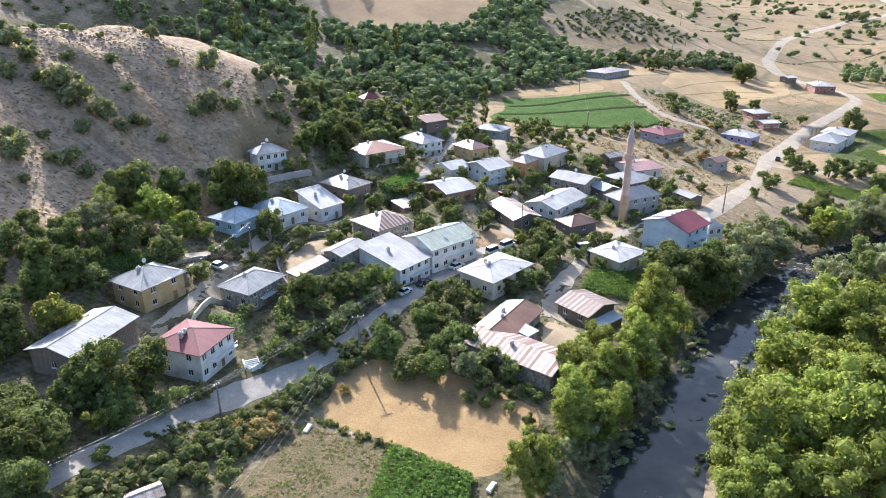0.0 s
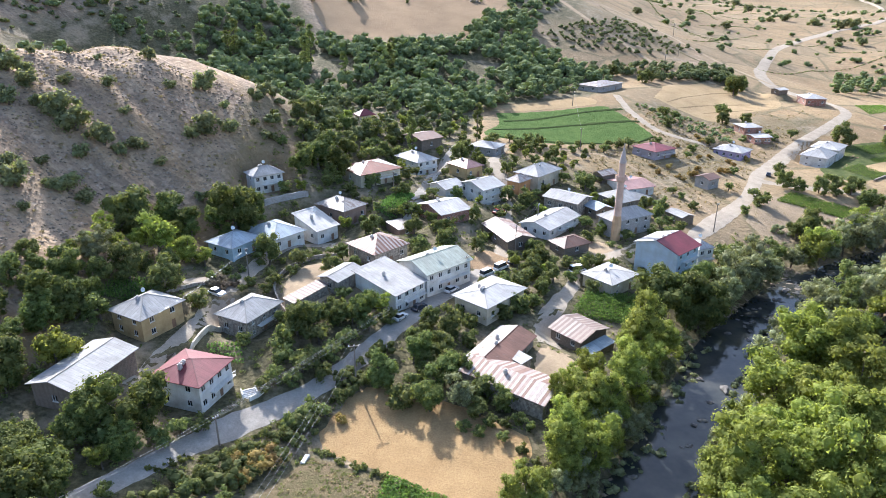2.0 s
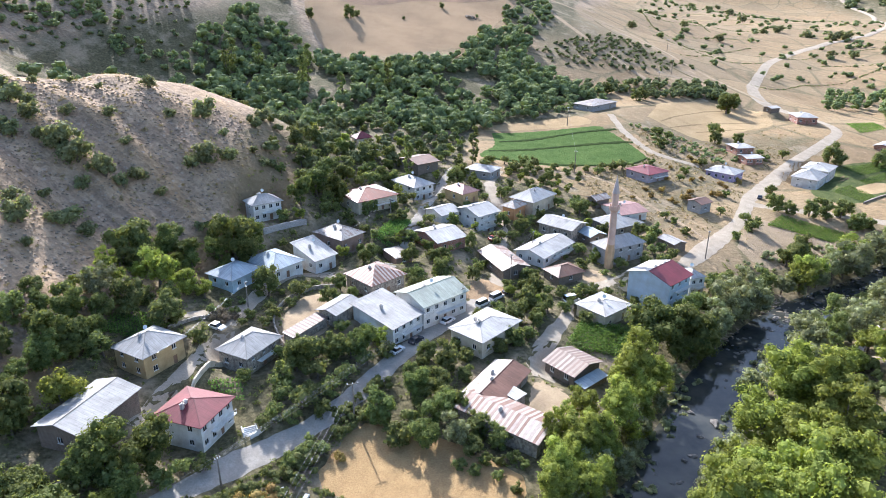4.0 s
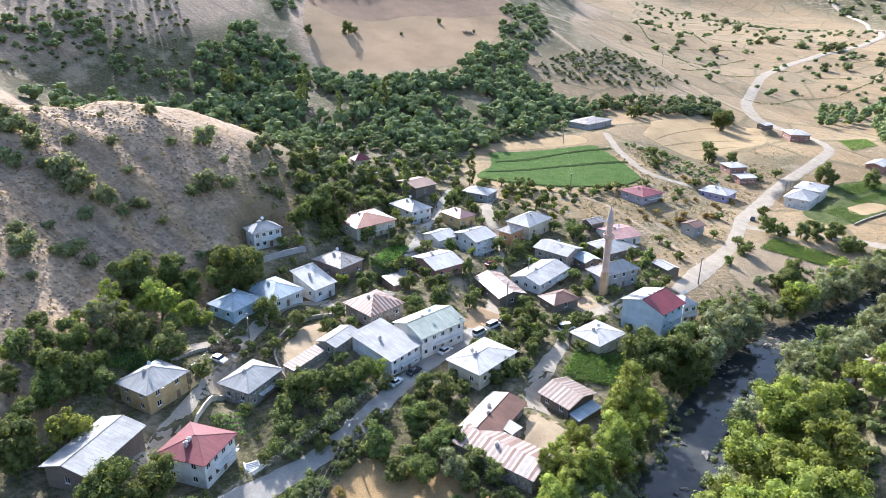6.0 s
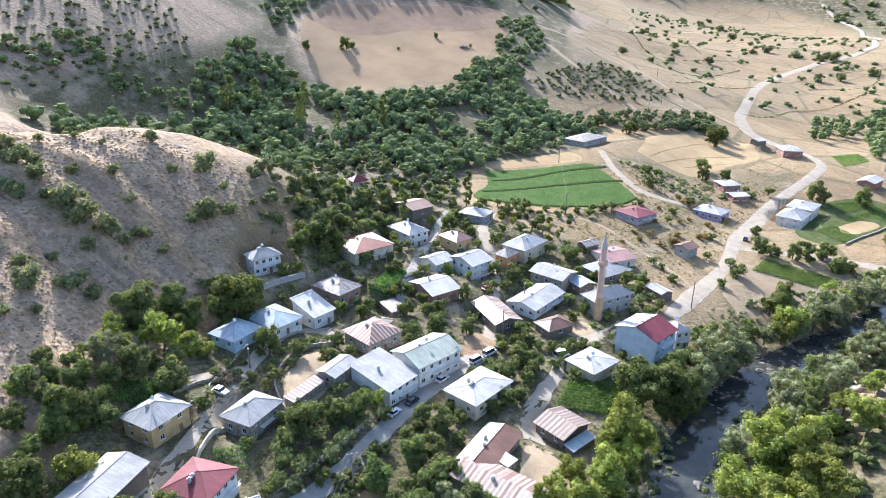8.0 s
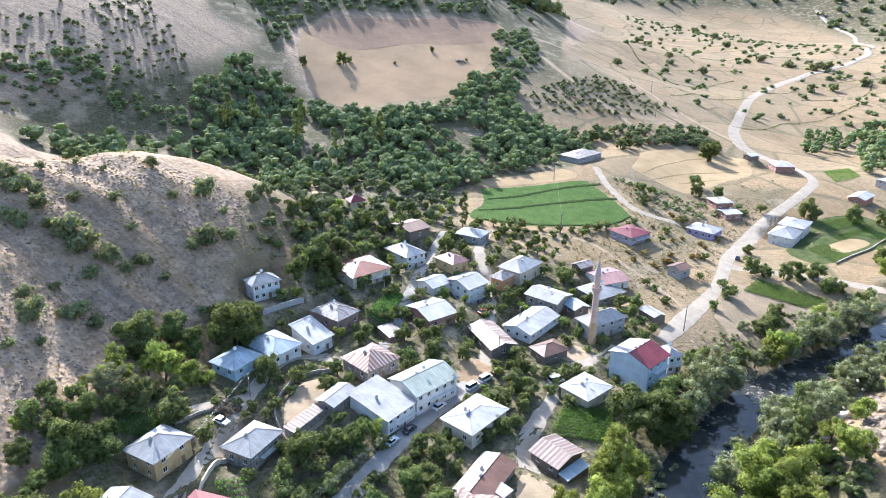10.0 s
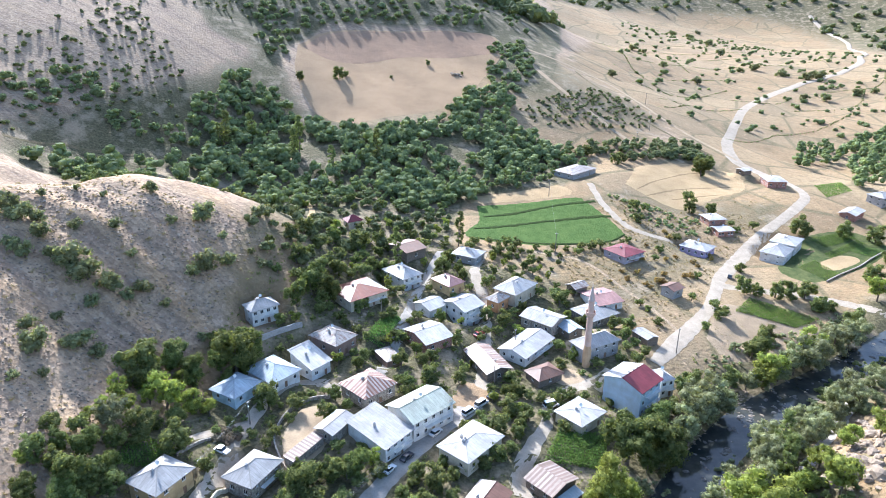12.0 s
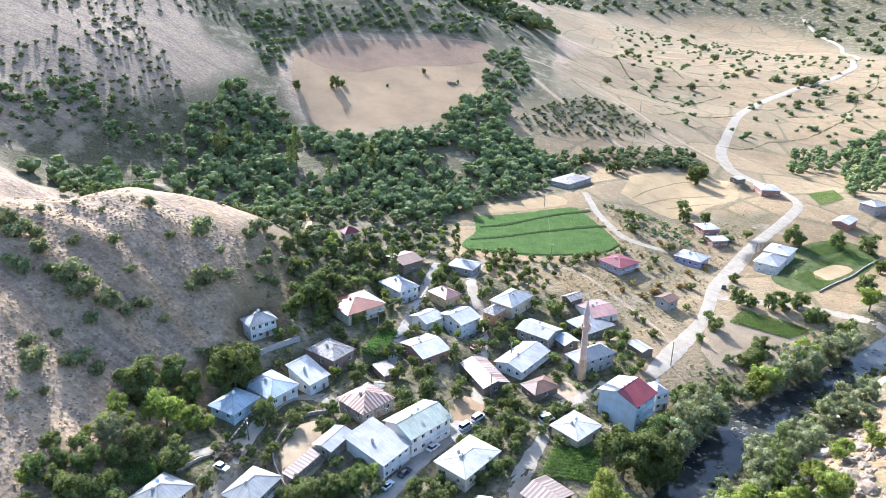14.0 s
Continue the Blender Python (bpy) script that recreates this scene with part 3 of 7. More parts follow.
scree_mask = np.maximum(scree_mask, np.clip((30 - river_far) / 14, 0, 1) * np.clip((GXX - 96) / 8, 0, 1) * np.clip((160 - GYY) / 20, 0, 1))
scree_mask = np.maximum(scree_mask, 0.45 * inside(GXX, GYY, [(68, 560), (100, 600), (156, 566), (186, 484), (204, 434), (172, 420), (122, 452), (62, 438)]))
lush_mask = np.clip((26 - river_far) / 12, 0, 1) * 0.9
lush_mask = np.maximum(lush_mask, 0.78 * inside(GXX, GYY, [(-75, 60), (-20, 70), (10, 75), (20, 110), (60, 160), (75, 190), (50, 230), (0, 280), (-44, 250), (-44, 205), (-56, 178), (-75, 130)]))
lush_mask = np.maximum(lush_mask, 0.9 * inside(GXX, GYY, [(-60, 250), (10, 260), (20, 330), (80, 345), (110, 390), (60, 420), (-40, 400), (-120, 370), (-200, 330), (-200, 290), (-110, 290)]))
lush_mask = np.maximum(lush_mask, 0.8 * inside(GXX, GYY, [(34, 60), (60, 60), (100, 110), (104, 128), (96, 150), (70, 130)]))
lush_mask = np.maximum(lush_mask, 0.5 * inside(GXX, GYY, [(92, 345), (96, 325), (136, 318), (150, 300), (190, 300), (205, 335), (190, 352), (150, 345), (110, 348)]))
lush_mask = np.maximum(lush_mask, 0.47 * inside(GXX, GYY, [(30, 268), (60, 205), (86, 212), (112, 245), (140, 285), (110, 302), (60, 282)]))
lush_mask = np.maximum(lush_mask, 0.8 * inside(GXX, GYY, [(-90, 55), (-56, 68), (-30, 92), (-34, 96), (-48, 98), (-64, 96), (-80, 100)]))
lush_mask = np.maximum(lush_mask, 0.9 * inside(GXX, GYY, [(-58, 54), (-42, 78), (-24, 106), (-20, 100), (-28, 86), (-34, 74), (-46, 52)]))
lush_mask = np.maximum(lush_mask, 0.5 * inside(GXX, GYY, [(66, 556), (96, 590), (150, 560), (180, 482), (168, 440), (122, 446), (64, 434)]))
forest_ground = 1.0 * inside(GXX, GYY, [(200, 1320), (527, 1800), (772, 1860), (950, 1750), (940, 1540), (720, 980), (1500, 1000), (4800, 3000), (4800, 5000), (-4500, 5000), (-900, 1300)])
forest_ground = np.maximum(forest_ground, 0.95 * inside(GXX, GYY, [(-140, 470), (-90, 500), (-70, 545), (20, 578), (62, 572), (50, 500), (90, 500), (130, 640), (200, 1000), (100, 1200), (-400, 1000), (-200, 600)]))
forest_ground = np.maximum(forest_ground, 0.62 * inside(GXX, GYY, [(-200, 300), (-130, 270), (-60, 290), (20, 305), (40, 400), (60, 470), (20, 440), (-35, 405), (-75, 430), (-100, 500), (-150, 400), (-200, 345)]))
lush_mask = np.maximum(lush_mask, forest_ground)


def soften(m, times):
    for _ in range(times):
        q = np.pad(m, 1, mode="edge")
        m = (q[:-2, 1:-1] + q[2:, 1:-1] + q[1:-1, :-2] + q[1:-1, 2:] + 2 * m) / 6
    return m


lush_mask, scree_mask = soften(lush_mask, 16), soften(scree_mask, 4)
crest_mask = np.zeros(GZ.shape)
for place, wide, tall in SPURS:
    crest_mask = np.maximum(crest_mask, tall / 2.8 * np.exp(-((0.4 * GXX + 0.91 * GYY + 3 * np.sin(GXX / 13) - place - 1) / (0.8 * wide)) ** 2))
crest_mask = crest_mask * np.clip((-58 - GXX) / 10, 0, 1) * np.clip((GXX + 150) / 20, 0, 1)
for name, mask in (("scree", scree_mask), ("lush", lush_mask), ("crest", crest_mask)):
    at = ground_mesh.attributes.new(name, "FLOAT", "POINT")
    at.data.foreach_set("value", mask.ravel().astype(np.float32))
tagged(new("ground", ground_mesh), "dry valley floor and stony hillsides with sparse grass", "ground", kind="structure")


CLEAR, TRACKS = [], []


def strip(name, points, material, label, lift=0.07, kind="structure", flat=None, rough=0.35):
    """A road, path or water: a band along x, y, half width (and level), draped on the ground, with uneven edges."""
    line = along(points, 1.6)
    if not flat:
        TRACKS.append(line[::2, :3])
    way = np.gradient(line[:, :2], axis=0)
    way /= np.linalg.norm(way, axis=1, keepdims=True) + 1e-9
    side = np.stack([way[:, 1], -way[:, 0]], -1)
    across = np.linspace(-1, 1, 7)
    rng = np.random.default_rng(len(points))
    wob = 1 + rough * (rng.random((len(line), 2)) - 0.5)
    rows = []
    for k, s in enumerate(across):
        w = line[:, 2] * s * np.where(s < 0, wob[:, 0], wob[:, 1])
        xy = line[:, :2] + side * w[:, None]
        z = line[:, 3] if flat else Z(xy[:, 0], xy[:, 1]) + (lift + np.clip(xy[:, 1] - 600, 0, 900) * 0.0025) * (1 - 0.6 * abs(s) ** 4)
        rows.append(np.c_[xy, z])
    v = np.stack(rows, 1)
    return tagged(new(name, mesh_of(name, v.reshape(-1, 3), grid_faces(len(line), 7), M_(material), True)), label, name.split("_")[-1] if "_" in name else name, kind=kind)


def field(name, outline, material, label, lift=0.09, step=1.6):
    """A plot inside a smooth closed outline, draped on the ground."""
    CLEAR.append(list(outline))
    p = np.array(outline, float)
    ring = along(np.vstack([p, p[:1]]), step)[:-1]
    c = p.mean(0)
    n = max(4, int(np.hypot(*(p - c).T).max() / step))
    rings = [c + (ring - c) * (k / n) + (np.stack([np.sin(ring[:, 1] * 1.3), np.cos(ring[:, 0] * 1.1)], -1) * 0.35 if k == n else 0) for k in range(1, n + 1)]
    xy = np.vstack([c[None]] + rings)
    z = Z(xy[:, 0], xy[:, 1]) + lift
    m = len(ring)
    z[-m:] -= lift + 0.04
    f = [[0, 1 + i, 1 + (i + 1) % m] for i in range(m)]
    for k in range(n - 1):
        o = 1 + k * m
        f += [[o + i, o + m + i, o + m + (i + 1) % m, o + (i + 1) % m] for i in range(m)]
    return tagged(new(name, mesh_of(name, np.c_[xy, z], f, M_(material), True)), label, "field", kind="structure")


strip("water", [(x, y, w + 2.5, z) for x, y, w, z in RIVER], "water", "shallow dark river reflecting the sky", kind="structure", flat=True, rough=0.0)

strip("road", [(-75, 50, 2.3), (-62, 64, 2.3), (-56, 72, 2.2), (-50.5, 81, 2.1), (-43, 92, 2.2), (-35.6, 100.8, 2.9), (-24.4, 112, 2.2), (-15.7, 122.8, 2.5), (-8, 135, 2.5), (2, 150.5, 2.9), (9.5, 159, 3.1), (15.5, 165, 3)], "asphalt", "narrow pale grey village road with dusty edges", rough=0.16)
strip("road", [(76, 187, 2.2), (89, 202, 3.3), (108, 224, 2.5), (118, 240, 2.5), (127, 256, 2.7), (145, 278, 3.6), (164, 300, 2.8), (185, 320, 2.6), (204, 339, 2.8), (217, 356, 2.7), (219, 376, 2.8), (213, 395, 3.4), (205, 420, 4.4), (214, 455, 4.0), (240, 506, 3.6), (300, 612, 3.6), (365, 690, 4.2), (425, 745, 4.2), (508, 815, 4.4), (575, 885, 4.6), (646, 998, 3.9), (740, 1130, 3.9), (840, 1330, 4.2), (931, 1510, 4.4), (975, 1740, 4.4)], "road", "pale gravel road winding up the valley", lift=0.14, rough=0.16)
strip("road", [(122, 247, 2.6), (138, 247, 2.4), (153, 246, 2.2), (169, 239, 2.2), (184, 228, 2.4), (205, 215, 2.4)], "road", "pale dirt lane between gardens and river")
strip("path", [(-56, 103, 1.6), (-54.4, 111, 1.7), (-52, 123, 1.8), (-48.6, 135, 2.0), (-47, 149, 1.8), (-45, 158, 1.8), (-41.5, 167, 1.9), (-34, 171.5, 2.2), (-25, 169, 2.6), (-18, 168, 2.4)], "road", "steep dusty village lane between houses")
strip("path", [(-47, 150, 1.5), (-54, 145, 1.4), (-59, 141, 1.0)], "road", "short dusty lane beside a garden wall")
strip("path", [(-14, 172, 1.8), (-10, 188, 1.8), (-8, 197, 1.8), (-5.4, 208, 1.9), (-1.4, 226, 1.9), (4, 245, 1.8), (8, 260, 1.6)], "asphalt", "narrow lane climbing between the upper houses")
strip("path", [(15, 165, 2.4), (20, 185, 2.2), (21.4, 205, 2.4), (23, 220, 2.4), (21, 243, 2.0), (26, 262, 1.6)], "road", "dusty lane in the middle of the village")
strip("path", [(44, 172, 1.8), (37, 165, 1.7), (34.5, 155, 1.8), (29, 146, 2.2), (25, 136, 2.6), (24, 128, 3.2)], "road", "pale concrete lane beside the vegetable plot")
strip("path", [(60, 182, 2.2), (55, 177, 2.2), (49, 174, 2), (44, 172, 1.8)], "road", "pale lane below the mosque")
strip("path", [(91, 346, 1.8), (91, 330, 1.8), (92, 316, 1.8), (99, 294, 1.8), (117, 287, 1.6), (132, 284, 1.6)], "road", "narrow track round the green field")
strip("path", [(92, 205, 0.7), (88, 222, 0.8), (80, 240, 0.8), (66, 262, 0.9), (40, 268, 1.2), (22, 262, 1.4)], "brown_plot", "dirt track over the dry slope")
strip("path", [(96, 133, 1.6), (109, 146, 1.7), (121, 158, 1.8), (133, 170, 1.8), (151, 184, 1.8), (170, 198, 1.8)], "asphalt", "grey riverside track under the rocks")
strip("path", [(-82, 60, 1.2), (-70, 75, 1.2), (-64, 85, 1.2), (-58, 94, 1.2)], "road", "stony footpath under the walnut trees")
strip("path", [(165, 405, 1.6), (140, 430, 1.6), (118, 470, 1.8), (95, 520, 2.0), (80, 580, 2.2)], "yard", "earth track climbing the dry spur")

strip("path", [(-194, 314, 1.1), (-175, 325, 1.1), (-153, 333, 1.1), (-126, 335, 1.1), (-109, 335, 1.1), (-90, 337, 1.1), (-76, 352, 1.1), (-75, 368, 1.1), (-86, 373, 1.0)], "fallow", "dirt road along the side valley", 0.15)
strip("path", [(-75, 366, 1.1), (-62, 344, 1.2), (-60, 322, 1.2), (-51, 297, 1.2), (-49, 278, 1.2)], "straw", "dirt track between the orchards", 0.15)
strip("path", [(91, 589, 1.8), (154, 569, 1.8), (177, 488, 1.6), (200, 437, 1.6), (206, 420, 1.6)], "yard", "rutted track down the dry spur", 0.15)
strip("path", [(130, 570, 1.2), (152, 493, 1.2), (173, 452, 1.2), (191, 424, 1.2)], "fallow", "eroded gully line on the dry spur", 0.15)
field("stubble_field", [(-14.3, 114), (-18.6, 108.5), (-21.3, 97.5), (-7.8, 89.6), (6.1, 81.6), (17, 94.5), (10, 103), (-2.6, 110.6)], "stubble", "mown golden stubble field beside the road")
field("fallow_field", [(-21.7, 95), (-8.6, 88.2), (-11, 77.7), (-31, 74), (-30, 80.5), (-25, 90)], "fallow", "weedy fallow plot with dry stalks")
field("green_field", [(27.4, 320), (76, 327), (84, 320), (93, 294), (93, 285), (82, 279), (50, 275), (20, 279), (27, 300)], "meadow", "bright green watered clover field in strips")
field("straw_field", [(22, 330), (50, 338), (73, 344), (78, 331), (50, 326), (27, 322.5)], "straw", "dry straw strip above the green field")
field("terrace_field", [(-88, 502), (-71, 532), (-20, 557), (30, 577), (64, 593), (66, 552), (48, 504), (30, 454), (8, 436), (-18, 420), (-41, 406), (-62, 415), (-73, 431), (-84, 461)], "terrace", "wide mown hillside field of dry reddish grass", 0.1, 4)
field("terrace_field", [(-86, 500), (-70, 530), (-20, 555), (30, 575), (62, 590), (64, 556), (40, 536), (-8, 516), (-58, 490)], "red_earth", "steeper reddish earth above the mown field", 0.22, 4)
field("straw_terrace", [(112, 352), (122, 372), (131, 388), (164, 403), (192, 394), (186, 364), (162, 348), (140, 332), (124, 340)], "straw", "stepped golden stubble terraces", 0.15, 2.5)
field("garden_plot", [(171.3, 286.3), (192.7, 305.6), (221.6, 314.1), (226.6, 294.4), (173.6, 256.2), (157.8, 265.6)], "garden", "green watered garden plots beside the gravel road")
field("mown_plot", [(181.5, 276.1), (199.3, 287.3), (206.4, 283.1), (185.7, 267.3), (178.7, 268.4)], "straw", "mown dry plot between garden rows", 0.16)
field("dry_plot", [(100, 205), (118, 231), (150, 221), (140, 205), (118, 196), (104, 194)], "brown_plot", "bare dry plot above the riverbank")
field("yard", [(17, 106), (26, 104), (31, 120), (22, 126)], "yard", "sunlit dusty farmyard between sheds")
field("yard", [(-36, 137), (-29, 136), (-24, 148), (-27, 160), (-34, 158), (-37, 148)], "yard", "bare earthen yard inside a stone wall")
field("yard", [(7, 164), (14, 162), (21, 170), (13, 176)], "terrace", "bare ochre plot beside the road")
field("yard", [(37, 179), (45, 174), (52, 178), (46, 184)], "yard", "dusty yard in front of the mosque")

strip("field_bank", [(118.6, 349, 0.5), (131, 363, 0.7), (145, 375, 0.5), (157, 384, 0.8), (172, 391, 0.5)], "bank", "weedy earth bank between stubble terraces", 0.2, rough=0.9)
strip("field_bank", [(121.5, 342.5, 0.5), (134, 352, 0.9), (147, 359.5, 0.6), (163, 364, 0.9), (181, 368, 0.5)], "bank", "weedy earth bank across the stubble", 0.2, rough=0.9)
strip("field_bank", [(136, 343.5, 0.4), (147, 348, 0.8), (158.5, 351.5, 0.6), (166, 353, 0.4)], "bank", "short earth bank in the stubble", 0.2, rough=0.9)
strip("field_bank", [(30, 305, 0.8), (46, 311, 1.2), (63, 317.5, 1.0), (88, 321.5, 1.3)], "dark_grass", "dark grassy ridge across the green field", 0.32, rough=0.9)
strip("field_bank", [(24, 289, 0.8), (40, 295, 1.2), (57, 301, 1.0), (75, 303.5, 1.3), (92, 305, 1.0)], "dark_grass", "dark grassy furrow in the green field", 0.32, rough=0.9)
strip("field_bank", [(21, 278, 0.5), (56, 277, 0.8), (82, 279, 0.7), (94, 287, 0.5)], "dark_grass", "grassy lower margin of the green field", 0.32, rough=0.9)

# ---- houses ----


def part(name, data, parent, matrix=None, label=""):
    ob = new(name, data)
    ob.parent = parent
    if matrix is not None:
        ob.matrix_basis = matrix
    return tagged(ob, label)


def boxes(items):
    """Verts and faces of several boxes: (x0, y0, z0, x1, y1, z1)."""
    v, f = [], []
    for x0, y0, z0, x1, y1, z1 in items:
        k = len(v)
        v += [(x0, y0, z0), (x1, y0, z0), (x1, y1, z0), (x0, y1, z0), (x0, y0, z1), (x1, y0, z1), (x1, y1, z1), (x0, y1, z1)]
        f += [[k + a for a in q] for q in ((0, 3, 2, 1), (4, 5, 6, 7), (0, 1, 5, 4), (1, 2, 6, 5), (2, 3, 7, 6), (3, 0, 4, 7))]
    return v, f


def box_mesh(name, items, material):
    return mesh_of(name, *boxes(items), M_(material))


def lathe(profile, sides=18):
    v, f = [], []
    for r, z in profile:
        v += [(r * math.cos(2 * math.pi * k / sides), r * math.sin(2 * math.pi * k / sides), z) for k in range(sides)]
    for i in range(len(profile) - 1):
        f += [[i * sides + k, i * sides + (k + 1) % sides, (i + 1) * sides + (k + 1) % sides, (i + 1) * sides + k] for k in range(sides)]
    f.append(list(range(sides - 1, -1, -1)))
    f.append([(len(profile) - 1) * sides + k for k in range(sides)])
    return v, f


SHARED = {}


def shared(key, make):
    if key not in SHARED:
        SHARED[key] = make()
    return SHARED[key]


def wall_mesh(w, h, holes, material, gable=0.0, left=0.0, right=0.0):
    """A wall in the plane y = 0 with window holes through it, their reveals, and a gable on top if it has one."""
    us = sorted({0.0, w, *[a for q in holes for a in (q[0], q[2])]})
    vs = sorted({-0.8, h, *[a for q in holes for a in (q[1], q[3])]})
    v, f = [], []

    def quad(*p):
        k = len(v)
        v.extend(p)
        f.append([k, k + 1, k + 2, k + 3])
    for a, b in zip(us, us[1:]):
        for c, d in zip(vs, vs[1:]):
            if not any(q[0] <= a + 1e-6 and b <= q[2] + 1e-6 and q[1] <= c + 1e-6 and d <= q[3] + 1e-6 for q in holes):
                quad((a, 0, c), (b, 0, c), (b, 0, d), (a, 0, d))
    t = 0.22
    for a, c, b, d in holes:
        quad((a, 0, c), (b, 0, c), (b, t, c), (a, t, c))
        quad((a, 0, d), (a, t, d), (b, t, d), (b, 0, d))
        quad((a, 0, c), (a, t, c), (a, t, d), (a, 0, d))
        quad((b, 0, c), (b, 0, d), (b, t, d), (b, t, c))
    if gable:
        k = len(v)
        v.extend([(0, 0, h), (w, 0, h), (w / 2, 0, h + gable)])
        f.append([k, k + 1, k + 2])
    if left or right:
        k = len(v)
        v.extend([(0, 0, h), (w, 0, h), (w, 0, h + right), (0, 0, h + left)])
        f.append([k, k + 1, k + 2, k + 3] if left and right else [k, k + 1, k + 2] if right else [k, k + 1, k + 3])
    return mesh_of("wall", v, f, M_(material))


def window_meshes(w, h):
    """A frame with one mullion in one piece, its pane and its sill."""
    b = 0.09
    us, vs = [0, b, w / 2 - 0.035, w / 2 + 0.035, w - b, w], [0, b, h - b, h]
    bm = bmesh.new()
    grid = [[bm.verts.new((u, 0.08, v)) for u in us] for v in vs]
    front = [bm.faces.new((grid[j][i], grid[j][i + 1], grid[j + 1][i + 1], grid[j + 1][i])) for j in range(3) for i in range(5) if not (j == 1 and i in (1, 3))]
    got = bmesh.ops.extrude_face_region(bm, geom=front)
    bmesh.ops.translate(bm, vec=(0, 0.07, 0), verts=[g for g in got["geom"] if isinstance(g, bmesh.types.BMVert)])
    me = bpy.data.meshes.new("window")
    bm.to_mesh(me)
    bm.free()
    me.materials.append(M_("frame"))
    return me, box_mesh("pane", [(b, 0.11, b, w - b, 0.13, h - b)], "pane"), box_mesh("sill", [(-0.08, -0.07, -0.08, w + 0.08, 0.08, -0.002)], "frame")


def roof_faces(lx, ly, kind, rise):
    """The slopes of a roof over the rectangle lx by ly, as lists of corners, eave first."""
    a, b, c, d = (0, 0, 0), (lx, 0, 0), (lx, ly, 0), (0, ly, 0)
    if kind == "gx":
        e, g = (0, ly / 2, rise), (lx, ly / 2, rise)
        return [[a, b, g, e], [c, d, e, g]]
    if kind == "gy":
        e, g = (lx / 2, 0, rise), (lx / 2, ly, rise)
        return [[d, a, e, g], [b, c, g, e]]
    if kind == "shed":
        return [[a, b, (lx, ly, rise), (0, ly, rise)]]
    k = min(lx, ly) / 2
    if lx >= ly:
        e, g = (k, ly / 2, rise), (lx - k, ly / 2, rise)
        if lx - ly < 0.4:
            e = g = (lx / 2, ly / 2, rise)
            return [[a, b, e], [b, c, e], [c, d, e], [d, a, e]]
        return [[a, b, g, e], [b, c, g], [c, d, e, g], [d, a, e]]
    e, g = (lx / 2, k, rise), (lx / 2, ly - k, rise)
    if ly - lx < 0.4:
        e = (lx / 2, ly / 2, rise)
        return [[a, b, e], [b, c, e], [c, d, e], [d, a, e]]
    return [[a, b, e], [b, c, g, e], [c, d, g], [d, a, e, g]]


def slab(face, thick):
    """A thin solid on a flat polygon, its top on the polygon."""
    n = len(face)
    v = list(face) + [(x, y, z - thick) for x, y, z in face]
    f = [list(range(n)), list(range(2 * n - 1, n - 1, -1))] + [[i, i + n, (i + 1) % n + n, (i + 1) % n] for i in range(n)]
    return v, f


def slope_lines(me, face):
    """Keeps, for each corner, its metres along the eave and up the slope."""
    o, run = Vector(face[0]), (Vector(face[1]) - Vector(face[0])).normalized()
    up = (Vector(face[2]) - o).cross(run).cross(run).normalized()
    up = up if up.z > 0 else -up
    for name, way in (("run", run), ("fall", up)):
        at = me.attributes.new(name, "FLOAT", "POINT")
        at.data.foreach_set("value", [(Vector(v.co) - o).dot(way) + 0.37 * len(me.vertices) for v in me.vertices])
    return me


def cut(poly, axis, lo, hi):
    """A polygon cut to lo <= its coordinate along axis <= hi."""
    for sign, lim in ((1, lo), (-1, -hi)):
        out = []
        for p, q in zip(poly, poly[1:] + poly[:1]):
            s, e = sign * p.dot(axis) - lim, sign * q.dot(axis) - lim
            if s >= 0:
                out.append(p)
            if s * e < 0:
                out.append(p.lerp(q, s / (s - e)))
        poly = out
        if len(poly) < 3:
            return []
    return poly


DISH_SPOTS = []


